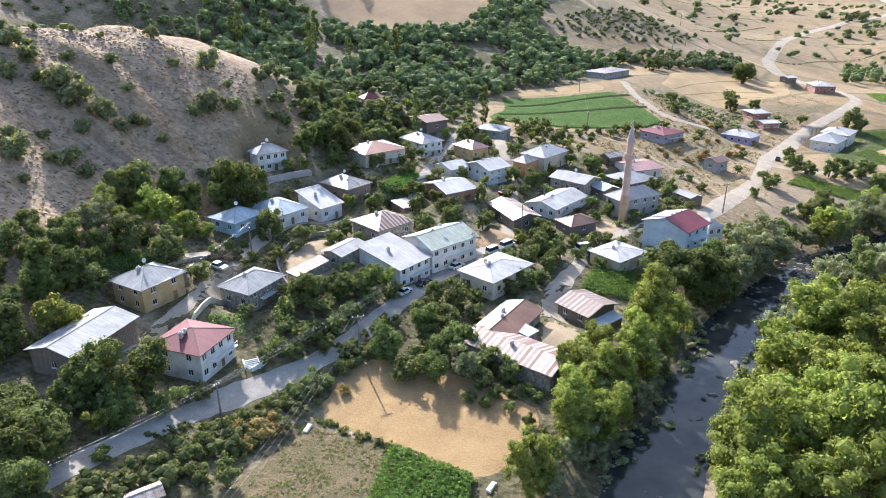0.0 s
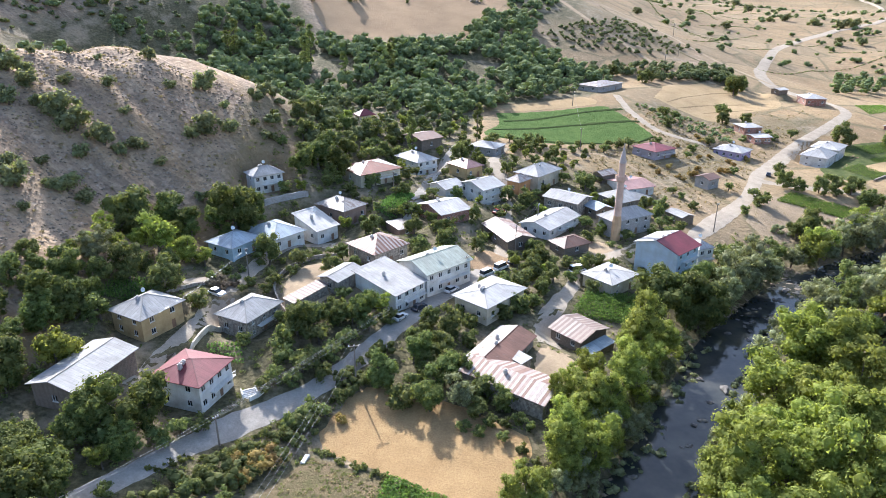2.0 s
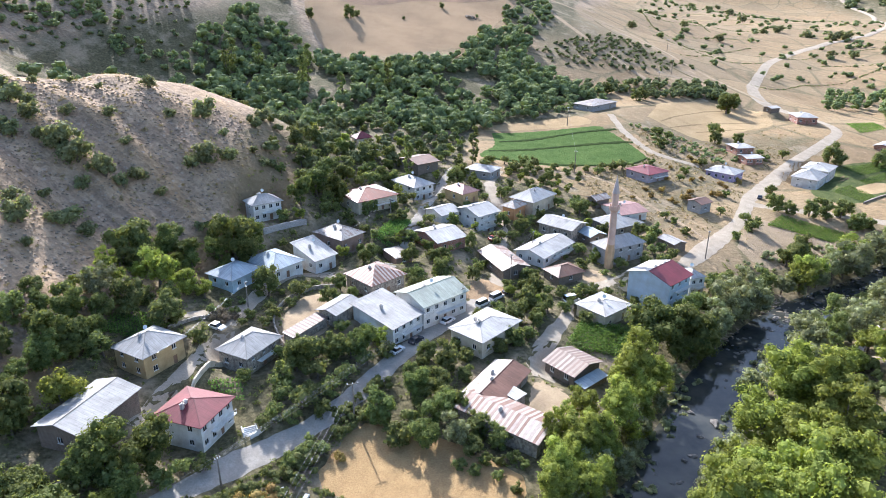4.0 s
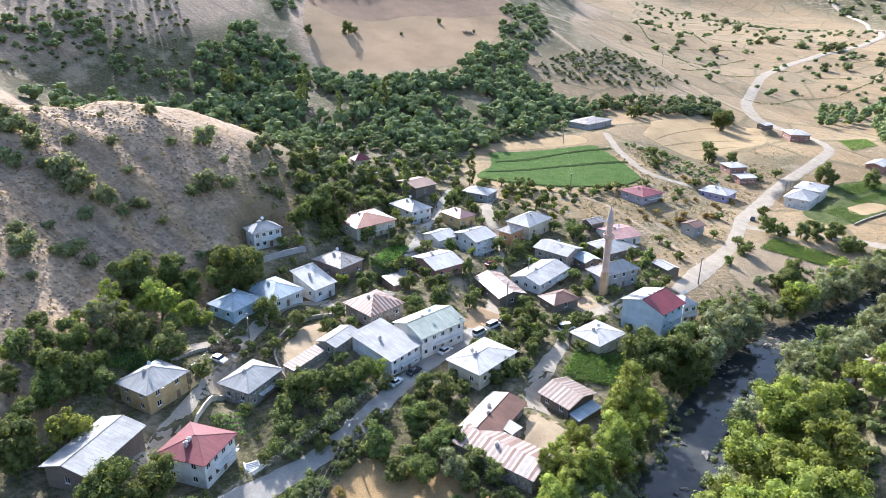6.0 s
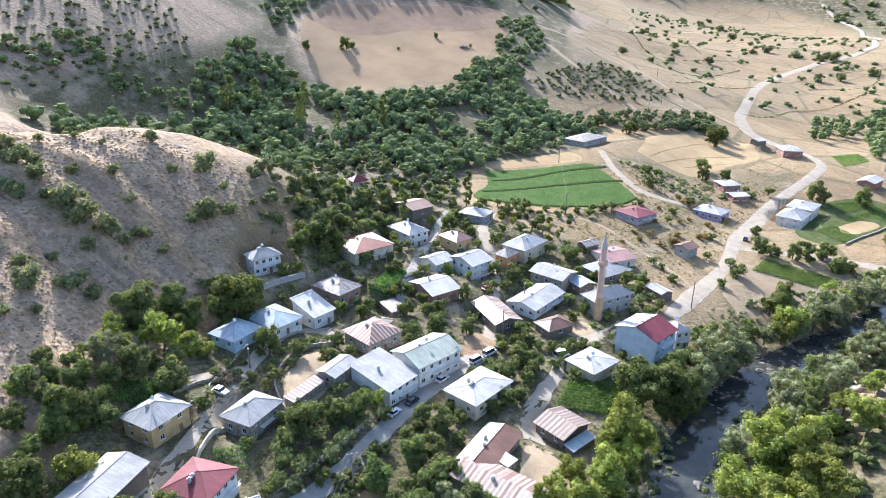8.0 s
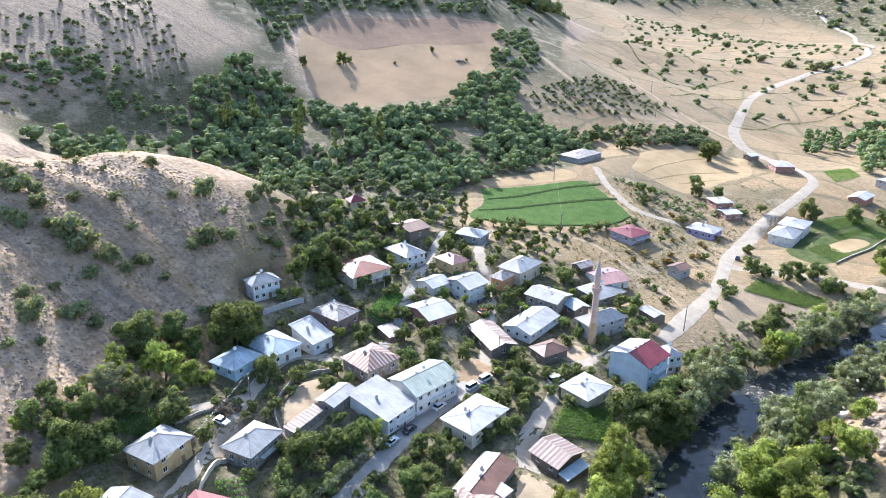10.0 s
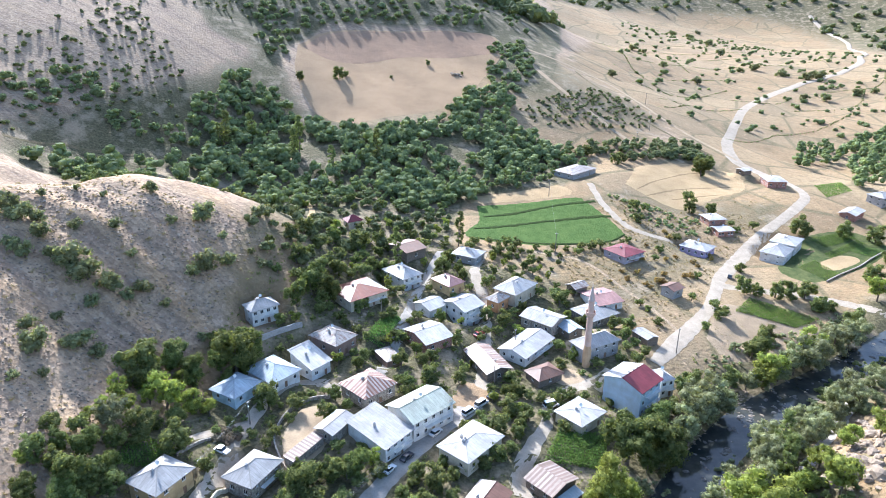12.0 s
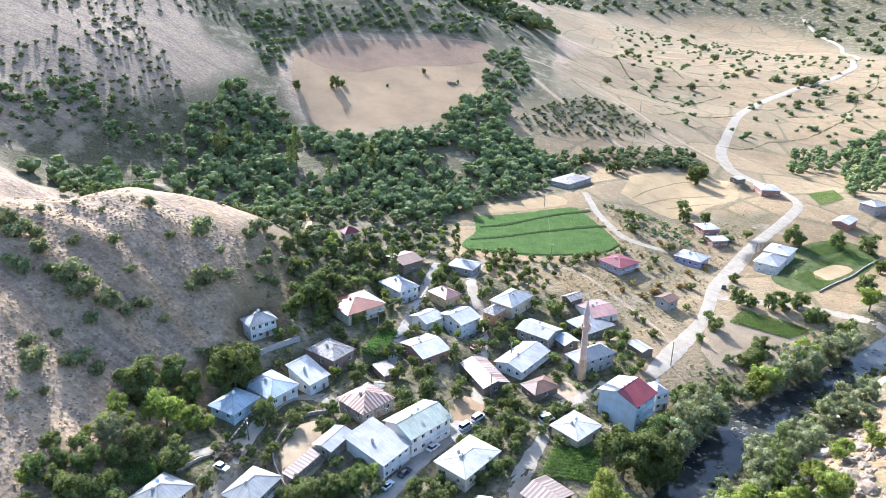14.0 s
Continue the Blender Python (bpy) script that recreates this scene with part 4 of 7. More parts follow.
def house(cx, cy, turn, lx, ly, eave, h, kind, rise, roof, wall, win_a, win_b, chimneys, category, label, roof_back=None, balcony=0):
    """A village house over the eaves' rectangle lx by ly: four walls with windows, a roof with overhang, chimneys, balconies."""
    base = eave - h
    top = tagged(new(category.replace(" ", "_")), label, category)
    top.matrix_basis = pose(cx, cy, base, 0, 0, turn) @ Matrix.Translation((-lx / 2, -ly / 2, 0))
    o = 0.62 if lx > 6 and ly > 4.5 else 0.25
    rise = rise * 1.65 if kind == "hip" and 0.65 < rise < 1.75 else rise
    wx, wy = lx - 2 * o, ly - 2 * o
    sides = {"A": (wx, pose(o, o, 0)), "B": (wy, pose(o, ly - o, 0, 0, 0, -90)), "C": (wy, pose(lx - o, o, 0, 0, 0, 90)), "D": (wx, pose(lx - o, ly - o, 0, 0, 0, 180))}
    for side, (w, m) in sides.items():
        cols, rows = {"A": win_a, "B": win_b}.get(side, (1, 1))
        sh = h / max(rows, 1) if rows else h
        ww, wh = (1.15, 1.25) if sh > 2.4 else (0.8, 0.8)
        holes, door = [], None
        for r in range(rows):
            for c in range(cols):
                u = w * (c + 0.5) / cols - ww / 2
                sill = r * sh + sh * 0.36
                if side == "A" and r == 0 and c == cols // 2 and cols > 1:
                    door = (u, 0.05, u + 1.0, 2.0)
                    holes.append(door)
                elif u > 0.2 and u + ww < w - 0.2 and sill + wh < h - 0.15:
                    holes.append((round(u, 3), round(sill, 3), round(u + ww, 3), round(sill + wh, 3)))
        g = rise * (1 - 2 * o / (ly if kind == "gx" else lx)) if (kind == "gx" and side in "BC") or (kind == "gy" and side in "AD") else 0.0
        lean = rise if kind == "shed" else 0.0
        part("wall", wall_mesh(w, h - 0.06, holes, wall, g, lean if side in "BD" else 0.0, lean if side in "CD" else 0.0), top, m)
        frame_mesh, pane_mesh, sill_mesh = shared(("win", ww, wh), lambda: window_meshes(ww, wh))
        for q in holes:
            at = m @ Matrix.Translation((q[0], 0, q[1]))
            if q is door:
                part("door", shared("door", lambda: box_mesh("door", [(0, 0.1, 0, 1.0, 0.16, 1.95), (0.82, 0.06, 0.95, 0.9, 0.1, 1.0)], "door")), top, at)
            else:
                win = part("window", frame_mesh, top, at)
                part("pane", pane_mesh, win)
                part("sill", sill_mesh, win)
    faces = [[Vector(p) + Vector((0, 0, h)) for p in f] for f in roof_faces(lx, ly, kind, rise)]
    if roof.startswith("sheets"):
        deck_v, deck_f = [], []
        rng = random.Random(int(cx * 7 + cy))
        deck = None
        for f in faces:
            k = len(deck_v)
            v, q = slab([tuple(p - Vector((0, 0, 0.03))) for p in f], 0.1)
            deck_v += v
            deck_f += [[k + i for i in r] for r in q]
        deck = part("roof", mesh_of("roof", deck_v, deck_f, M_("wall_plank")), top)
        for f in faces:
            run = (f[1] - f[0]).normalized()
            lo, hi = min(p.dot(run) for p in f), max(p.dot(run) for p in f)
            s, turn_about = lo, True
            while s < hi - 0.05:
                wide = rng.uniform(0.5, 0.7)
                piece = cut(f, run, s, min(s + wide - 0.03, hi))
                if piece:
                    off = Vector((0, 0, rng.uniform(0.012, 0.05)))
                    v, q = slab([tuple(p + off) for p in piece], 0.02)
                    light = rng.random() < (0.85 if turn_about else 0.12)
                    turn_about = not turn_about
                    part("sheet", mesh_of("sheet", v, q, M_(roof + "_light" if light else roof)), deck)
                s += wide
    else:
        for n, f in enumerate(faces):
            v, q = slab([tuple(p) for p in f], 0.13)
            part("roof", slope_lines(mesh_of("roof", v, q, M_(roof_back if roof_back and n == 1 else roof)), f), top)
    cap = []
    peak = max(p.z for f in faces for p in f)
    for f in faces:
        for p, q in zip(f, f[1:] + f[:1]):
            if q.z > p.z + 0.1 or (p.z > peak - 0.01 and q.z > peak - 0.01):
                d = (q - p).normalized()
                s = d.cross(Vector((0, 0, 1))).normalized() * 0.11
                up = Vector((0, 0, 0.05))
                if kind not in ("shed",) and not (abs(p.z - h) < 0.01 and kind in ("gx", "gy")):
                    cap.append([p - s + up * 0.4, p + up, q + up, q - s + up * 0.4])
                    cap.append([p + up, p + s + up * 0.4, q + s + up * 0.4, q + up])
    if cap and not roof.startswith("sheets"):
        v = [tuple(p) for c in cap for p in c]
        part("ridge_cap", mesh_of("ridge_cap", v, [list(range(i, i + 4)) for i in range(0, len(v), 4)], M_(roof)), top)
    rng = random.Random(int(cx * 13 + cy * 5))
    for n in range(chimneys):
        fx, fy = (0.38, 0.55) if n == 0 else (rng.uniform(0.25, 0.75), rng.uniform(0.3, 0.7))
        z = h + rise * 0.55
        part("chimney", shared(("chimney", n % 2), lambda: box_mesh("chimney", [(-0.32, -0.28, -0.8, 0.32, 0.28, 0.95), (-0.4, -0.36, 0.95, 0.4, 0.36, 1.05), (-0.2, -0.17, 1.05, 0.2, 0.17, 1.25)], "chimney")), top, pose(fx * lx, fy * ly, z))
    if category == "house" and int(cx + cy) % 4 == 0:
        spot = top.matrix_basis @ Vector((lx * 0.5, ly * 0.5, h + rise))
        DISH_SPOTS.append((spot.x, spot.y, spot.z + 0.3))
    for n in range(balcony):
        z = h / (balcony + 1) * (n + 1) + 0.05
        w0, w1 = lx * 0.3, lx * 0.9
        bal = part("balcony", box_mesh("balcony", [(w0, o - 1.2, z - 0.16, w1, o - 0.01, z)], "wall_white"), top)
        rails = [(w0, o - 1.2, z + 0.92, w1, o - 1.15, z + 0.98), (w0, o - 1.2, z + 0.1, w1, o - 1.15, z + 0.14)]
        rails += [(w0 + (w1 - w0) * k / 14 - 0.02, o - 1.19, z, w0 + (w1 - w0) * k / 14 + 0.02, o - 1.16, z + 0.92) for k in range(15)]
        part("railing", box_mesh("railing", rails, "rail"), bal)
    return top


house(-62.4, 102.3, 73, 15.5, 10.3, 10.4, 4.6, "gx", 1.4, "roof_zinc", "wall_plank", (0, 0), (1, 1), 0, "barn", "long grey plank barn under a worn zinc gable roof")
house(-60.2, 124.4, 60, 11.2, 10.4, 11.1, 5.2, "hip", 2.4, "roof_zinc", "wall_yellow", (2, 2), (2, 2), 1, "house", "yellow plastered village house with a zinc hip roof")
house(-41.2, 131.2, 62, 11.8, 9.4, 6.9, 4.6, "hip", 1.3, "roof_zinc", "wall_stone", (3, 2), (2, 1), 1, "house", "grey rubble stone house with a pale zinc hip roof", balcony=1)
house(-45.9, 107.8, 71, 10.8, 11.4, 6.4, 6.0, "hip", 1.9, "roof_red", "wall_white", (4, 2), (2, 2), 2, "house", "white two-storey house with a red metal hip roof", balcony=1)
house(-52.3, 160.8, 58, 10.6, 10.0, 11.5, 3.4, "hip", 1.2, "roof_blue", "wall_blue", (2, 1), (2, 1), 0, "house", "low pale blue house with a bluish metal roof")
house(-44.4, 171.6, 49, 11.0, 13.6, 10.0, 3.6, "hip", 1.4, "roof_blue", "wall_white", (3, 1), (1, 1), 1, "house", "low white house with a bluish zinc hip roof")
house(-34.4, 178.4, 48, 8.4, 11.2, 9.2, 4.2, "shed", 3.0, "roof_white", "wall_white", (2, 1), (2, 1), 1, "house", "white plastered house with a bright metal roof")
house(-28.6, 189.5, 51, 10.0, 12.6, 11.5, 4.8, "hip", 1.4, "roof_patchy", "wall_brown", (3, 1), (1, 1), 1, "house", "brown house with a patchy rust-streaked metal roof")
house(-16.0, 166.3, 44, 12.3, 12.3, 8.0, 4.0, "hip", 1.6, "sheets_rust", "wall_stone", (3, 1), (2, 1), 1, "house", "stone house under a roof of rusty striped sheets")
house(-11.5, 147.2, 50, 11.6, 14.6, 6.0, 5.4, "shed", 2.5, "roof_zinc", "wall_white", (4, 2), (1, 1), 1, "house", "white two-storey house with a wide pale zinc roof", balcony=1)
house(-0.8, 156.8, 41, 15.6, 12.4, 7.1, 6.3, "gx", 2.1, "roof_green", "wall_white", (5, 2), (2, 1), 1, "house", "white house with balconies and a grey-green metal roof", balcony=1)
house(12.3, 142.8, 47, 15.3, 10.9, 5.0, 4.6, "hip", 0.8, "roof_white", "wall_cream", (3, 1), (2, 1), 3, "house", "cream house with a bright white metal hip roof")
house(-23.5, 148.2, 58, 10.0, 6.6, 7.6, 3.6, "gx", 0.9, "roof_zinc", "wall_stone", (0, 0), (1, 1), 0, "shed", "small stone outbuilding with a zinc gable roof")
house(31.9, 133.4, 40, 10.5, 9.5, 0.3, 3.0, "gy", 1.4, "sheets_brown", "wall_plank", (0, 0), (2, 1), 0, "barn", "timber and stone barn under brown striped sheets")
house(44.9, 159.1, 39, 11.6, 10.4, 2.2, 3.8, "hip", 0.7, "roof_white", "wall_cream", (2, 2), (1, 1), 1, "house", "cream house with a pale metal roof beside the crops")
house(62.9, 170.1, 41, 11.8, 13.9, 6.3, 9.2, "gx", 2.3, "roof_red", "wall_sky", (3, 3), (0, 0), 3, "house", "tall pale blue apartment house with a red and white roof", roof_back="roof_white", balcony=2)
house(73.5, 174.8, 20, 5.4, 7.0, 4.0, 6.0, "hip", 1.0, "roof_white", "wall_white", (2, 2), (1, 1), 0, "house", "white annex with a pale hip roof and balcony", balcony=1)
house(56.8, 191.8, 28, 15.8, 8.0, 7.0, 5.4, "hip", 1.5, "roof_zinc", "wall_block", (4, 2), (1, 1), 0, "mosque", "grey stone village mosque with a zinc hip roof")
house(63.3, 217.5, 30, 13.7, 12.5, 5.0, 3.2, "hip", 1.3, "roof_zinc", "wall_stone", (2, 1), (1, 1), 0, "house", "stone house under a wide dull zinc roof")
house(67.4, 225.5, 21, 11.6, 13.7, 7.0, 3.0, "gx", 1.1, "roof_pink", "wall_white", (2, 1), (1, 1), 1, "house", "low house with a faded pink metal roof")
house(59.8, 232.9, 31, 7.4, 6.0, 8.5, 3.0, "gx", 1.2, "roof_patchy", "wall_plank", (0, 0), (1, 1), 0, "shed", "small dark timber shed with a brown roof")
house(42.7, 209.3, 48, 10.6, 13.6, 7.2, 4.0, "gy", 1.4, "roof_zinc", "wall_stone", (1, 1), (3, 1), 0, "house", "long stone house with a dull zinc gable roof")
house(51.3, 204.6, 27, 7.0, 7.7, 5.5, 3.0, "gy", 1.1, "roof_blue", "wall_plank", (1, 1), (1, 1), 0, "house", "small timber house with a bluish metal roof")
house(34.8, 195.1, 49, 18.6, 11.2, 4.5, 3.4, "gx", 1.6, "roof_white", "wall_white", (4, 1), (3, 1), 1, "house", "long white house with a bright metal gable roof", balcony=1)
house(37.7, 178.2, 29, 10.1, 7.9, 3.7, 2.8, "hip", 1.0, "roof_brown", "wall_plank", (1, 1), (1, 1), 0, "shed", "dark timber shed with a flat brown metal roof")
house(20.7, 185.1, 22, 9.5, 17.1, 4.5, 3.3, "gy", 1.5, "sheets_pale", "wall_plank", (1, 1), (1, 1), 0, "barn", "weathered timber barn with a white and rust roof")
house(14.7, 216.0, 40, 10.4, 12.5, 9.6, 6.9, "gx", 1.9, "roof_white", "wall_white", (3, 3), (3, 2), 1, "house", "tall white three-storey house with a pale roof", balcony=2)
house(1.8, 196.2, 34, 11.4, 14.0, 8.4, 3.8, "gx", 1.7, "roof_white", "wall_brick", (2, 1), (2, 1), 2, "house", "red brick house with a bright white metal roof")
house(2.9, 216.4, 40, 9.0, 9.6, 9.3, 3.2, "gx", 1.5, "roof_white", "wall_white", (1, 1), (1, 1), 0, "house", "small white house with a plain pale roof")
house(9.7, 228.9, 39, 8.3, 11.0, 13.0, 4.0, "hip", 1.2, "roof_pink", "wall_yellow", (2, 1), (1, 1), 1, "house", "ochre plastered house with a faded tin roof")
house(-7.7, 236.3, 39, 9.8, 14.3, 13.6, 5.4, "hip", 1.4, "roof_white", "wall_white", (3, 2), (2, 2), 1, "house", "white two-storey house with a pale metal hip roof", balcony=1)
house(-22.5, 215.7, 37, 16.2, 15.0, 15.6, 4.4, "hip", 1.9, "roof_redwhite", "wall_cream", (4, 1), (1, 1), 1, "house", "cream house with a rust-red and white metal roof", roof_back="roof_white", balcony=1)
house(-52.4, 196.5, 36, 10.1, 7.6, 19.2, 5.6, "hip", 1.3, "roof_zinc", "wall_white", (4, 2), (1, 2), 2, "house", "white two-storey house with a balcony under the hill", balcony=1)
house(27.4, 217.9, 48, 7.8, 6.1, 10.7, 4.4, "hip", 1.1, "roof_patchy", "wall_orange", (1, 1), (1, 1), 0, "house", "orange plastered house with a pale tin roof")
house(35.1, 227.3, 48, 15.0, 10.6, 11.1, 5.0, "hip", 1.6, "roof_white", "wall_cream", (2, 1), (1, 1), 2, "house", "cream house with a pale metal hip roof")
house(19.3, 256.5, 59, 9.8, 12.0, 13.3, 3.4, "hip", 0.9, "roof_white", "wall_block", (2, 1), (2, 1), 0, "house", "grey block house with a pale metal roof")
house(-5.9, 253.5, 37, 10.6, 13.4, 17.5, 4.0, "gx", 1.3, "roof_brown", "wall_plank", (1, 1), (1, 1), 0, "barn", "timber barn with a rusty brown roof")
house(87.5, 266.0, 32, 12.8, 13.0, 10.0, 3.5, "hip", 0.9, "roof_red", "wall_lilac", (3, 1), (2, 1), 1, "house", "grey-lilac bungalow with a red metal roof", balcony=1)
house(98.4, 235.8, 33, 7.0, 7.0, 6.1, 3.8, "gx", 1.1, "roof_brown", "wall_block", (1, 1), (1, 1), 0, "barn", "grey block barn with a brown-red tin roof")
house(127.8, 284.6, 44, 11.1, 13.4, 4.6, 3.6, "hip", 1.2, "roof_white", "wall_purple", (3, 1), (4, 1), 1, "house", "pale purple bungalow with a white metal roof")
house(147.8, 304.5, 8, 9.1, 8.5, 5.9, 3.2, "gx", 0.6, "roof_white", "wall_brick", (5, 1), (1, 1), 0, "house", "brick house with a white metal lean roof")
house(147.0, 315.0, 8, 9.8, 10.3, 8.5, 3.4, "hip", 0.7, "roof_white", "wall_brick", (2, 1), (1, 1), 1, "house", "upper brick house with a bright metal roof")
house(164.6, 282.8, 47, 14.6, 11.5, 2.8, 4.8, "hip", 1.7, "roof_white", "wall_white", (3, 2), (2, 2), 1, "house", "white house with a pale hip roof beside the road")
house(175.0, 294.0, 47, 14.6, 12.0, 3.6, 5.6, "hip", 1.9, "roof_white", "wall_white", (3, 2), (2, 2), 1, "house", "white house behind another with a hip roof")
house(207.2, 374.2, -7, 11.6, 14.4, 12.0, 4.0, "hip", 1.0, "roof_white", "wall_brick", (3, 1), (2, 1), 1, "house", "brick house with a white metal roof")
house(195.9, 388.8, 23, 7.7, 6.9, 13.9, 2.6, "gx", 0.8, "roof_white", "wall_plank", (0, 0), (1, 1), 0, "shed", "open timber shed with a white metal roof")
house(86.8, 364.0, 42, 22.8, 14.0, 20.9, 3.2, "hip", 0.8, "roof_patchy", "wall_block", (2, 1), (2, 1), 0, "barn", "long low barn with a patchy tin roof")
house(-11.1, 186.0, 31, 5.6, 9.0, 6.3, 2.6, "hip", 0.5, "roof_patchy", "wall_brown", (1, 1), (0, 0), 0, "shed", "small brown shed with a patched tin roof")
house(77.0, 201.4, 25, 5.3, 7.8, 4.0, 3.0, "gy", 0.8, "roof_zinc", "wall_plank", (0, 0), (1, 1), 0, "shed", "low shed with a pale green-white tin roof")
house(13.5, 122.6, 57.5, 15.4, 9.0, 2.1, 3.2, "gx", 1.3, "roof_rusty", "wall_stone", (2, 1), (0, 0), 2, "farm shed", "old stone farm wing with one rusty and one pale slope", roof_back="roof_patchy")
house(14.5, 110.9, 51.7, 9.5, 19.6, 2.0, 3.9, "gy", 1.4, "sheets_pale", "wall_stone", (1, 1), (0, 0), 1, "farm shed", "farm shed with a white and rust striped roof")
house(16.6, 118.1, 45, 3.6, 4.0, 2.0, 2.6, "shed", 0.3, "roof_white", "wall_stone", (0, 0), (0, 0), 0, "porch", "small lean-to porch with a white tin roof")
house(35.2, 128.0, 40, 8.6, 3.0, -1.1, 1.9, "shed", 0.5, "roof_blue", "wall_plank", (0, 0), (0, 0), 0, "shed", "blue tin lean-to against the barn's gable")
house(-30.2, 139.5, 58, 12.0, 3.4, 6.6, 2.6, "shed", 0.5, "sheets_brown", "wall_stone", (0, 0), (0, 0), 0, "shed", "long lean-to under rusty striped sheets")
house(-54.2, 333.2, 20, 4.5, 3.5, 24.0, 2.6, "gx", 0.5, "roof_white", "wall_white", (0, 0), (1, 1), 0, "hut", "small white garden hut in the orchard")
house(-30, 276, 30, 7.5, 6.5, 21.5, 3.0, "hip", 1.3, "roof_red", "wall_cream", (1, 1), (1, 1), 0, "house", "small red-roofed house among the trees")
house(-25.6, 261.5, 50, 6.5, 5.0, 19.0, 2.6, "gx", 0.8, "roof_white", "wall_plank", (0, 0), (1, 1), 0, "shed", "small pale-roofed shed among the trees")
house(232, 335, 40, 15, 9, 4.2, 3.6, "gx", 1.2, "roof_white", "wall_brick", (1, 1), (1, 1), 0, "barn", "brick barn with a pale roof by the road")
house(262, 356, 20, 13, 11, 7.0, 5.6, "hip", 1.2, "roof_zinc", "wall_block", (3, 2), (2, 2), 1, "house", "grey two-storey house at the village end")
house(-40.6, 71.5, 35, 5, 3.4, 2.6, 2.2, "gx", 0.6, "roof_patchy", "wall_plank", (0, 0), (0, 0), 0, "shed", "small tin-roofed shed below the road")

# ---- trees and bushes ----


ICO = bmesh.new()
bmesh.ops.create_icosphere(ICO, subdivisions=1, radius=1.0)
ICO_V, ICO_F = np.array([v.co[:] for v in ICO.verts]), np.array([[v.index for v in f.verts] for f in ICO.faces])
ICO.free()


def leaf_cloud(rng, centres, radii, per, size, dense=0.62):
    """Foliage round clump centres: a knot of inner leaves in each clump, and many small leaves about it; verts and triangles."""
    n = len(centres) * per
    c = np.repeat(centres, per, 0)
    r = np.repeat(radii, per)[:, None]
    d = rng.normal(size=(n, 3))
    d /= np.linalg.norm(d, axis=1, keepdims=True)
    p = c + d * r * (0.55 + 0.55 * rng.random((n, 1)) ** 0.6) * (1, 1, 0.8)
    nrm = d * 1.0 + rng.normal(size=(n, 3)) * 0.35 + (0, 0, 0.4)
    nrm /= np.linalg.norm(nrm, axis=1, keepdims=True)
    a = np.cross(nrm, rng.normal(size=(n, 3)))
    a /= np.linalg.norm(a, axis=1, keepdims=True) + 1e-9
    b = np.cross(nrm, a)
    s = size * (0.6 + 0.8 * rng.random((n, 1)))
    v = np.stack([p - a * s * 0.75, p + a * s * 0.75, p + b * s * 1.3 - nrm * s * 0.1], 1).reshape(-1, 3)
    f = np.arange(3 * n).reshape(-1, 3)
    if dense:
        m, k = len(centres), len(ICO_V)
        knot = ICO_V[None] * (np.asarray(radii)[:, None, None] * dense) * (0.7 + 0.6 * rng.random((m, k, 1))) * (1, 1, 0.85) + np.asarray(centres)[:, None]
        f = np.vstack([f, (ICO_F[None] + (len(v) + k * np.arange(m))[:, None, None]).reshape(-1, 3)])
        v = np.vstack([v, knot.reshape(-1, 3)])
    return v, f


def gathered(pieces):
    """Verts and triangles of many pieces as one."""
    shift = np.cumsum([0] + [len(v) for v, _ in pieces[:-1]])
    return np.vstack([v for v, _ in pieces]), np.vstack([f + k for (_, f), k in zip(pieces, shift)])


def tube(path, radii, sides=6):
    """A tapered limb along points."""
    v, f = [], []
    for p, r in zip(path, radii):
        v += [(p[0] + r * math.cos(2 * math.pi * k / sides), p[1] + r * math.sin(2 * math.pi * k / sides), p[2]) for k in range(sides)]
    for i in range(len(path) - 1):
        for k in range(sides):
            a, b = i * sides + k, i * sides + (k + 1) % sides
            f.append([a, b, b + sides, a + sides])
    return v, f


def crown_centres(rng, h, r, form, n):
    """Clump centres of a crown with an uneven outline, in the manner of its kind."""
    out = []
    lean = rng.normal(size=2) * 0.12 * r
    lobes = [(np.zeros(3), 0.62)]
    for k in range(7):
        a = k * 2.4 + rng.uniform(-0.5, 0.5)
        lobes.append((np.array([math.cos(a) * rng.uniform(0.3, 0.55), math.sin(a) * rng.uniform(0.3, 0.55), rng.uniform(-0.45, 0.6)]), rng.uniform(0.28, 0.46)))
    while len(out) < n:
        if form == "poplar":
            t = rng.random()
            w = r * (0.35 + 0.75 * math.sin(math.pi * min(1, 0.12 + 0.88 * t)) ** 0.8)
            a = rng.random() * 2 * math.pi
            q = w * math.sqrt(rng.random())
            out.append((q * math.cos(a), q * math.sin(a), h * (0.12 + 0.86 * t)))
            continue
        low, squat = {"bush": (0.42, 0.5), "tall": (0.5, 0.56), "low": (0.43, 0.57)}.get(form, (0.45, 0.56))
        d = rng.normal(size=3) + (0, 0, 0.25)
        d /= np.linalg.norm(d)
        c, w = lobes[rng.integers(len(lobes))]
        q = c + d * w * (0.45 + 0.55 * rng.random() ** 0.5)
        z = h * (low + q[2] * squat)
        if z < h * 0.08:
            continue
        out.append((q[0] * r + lean[0], q[1] * r + lean[1], z))
    return np.array(out)


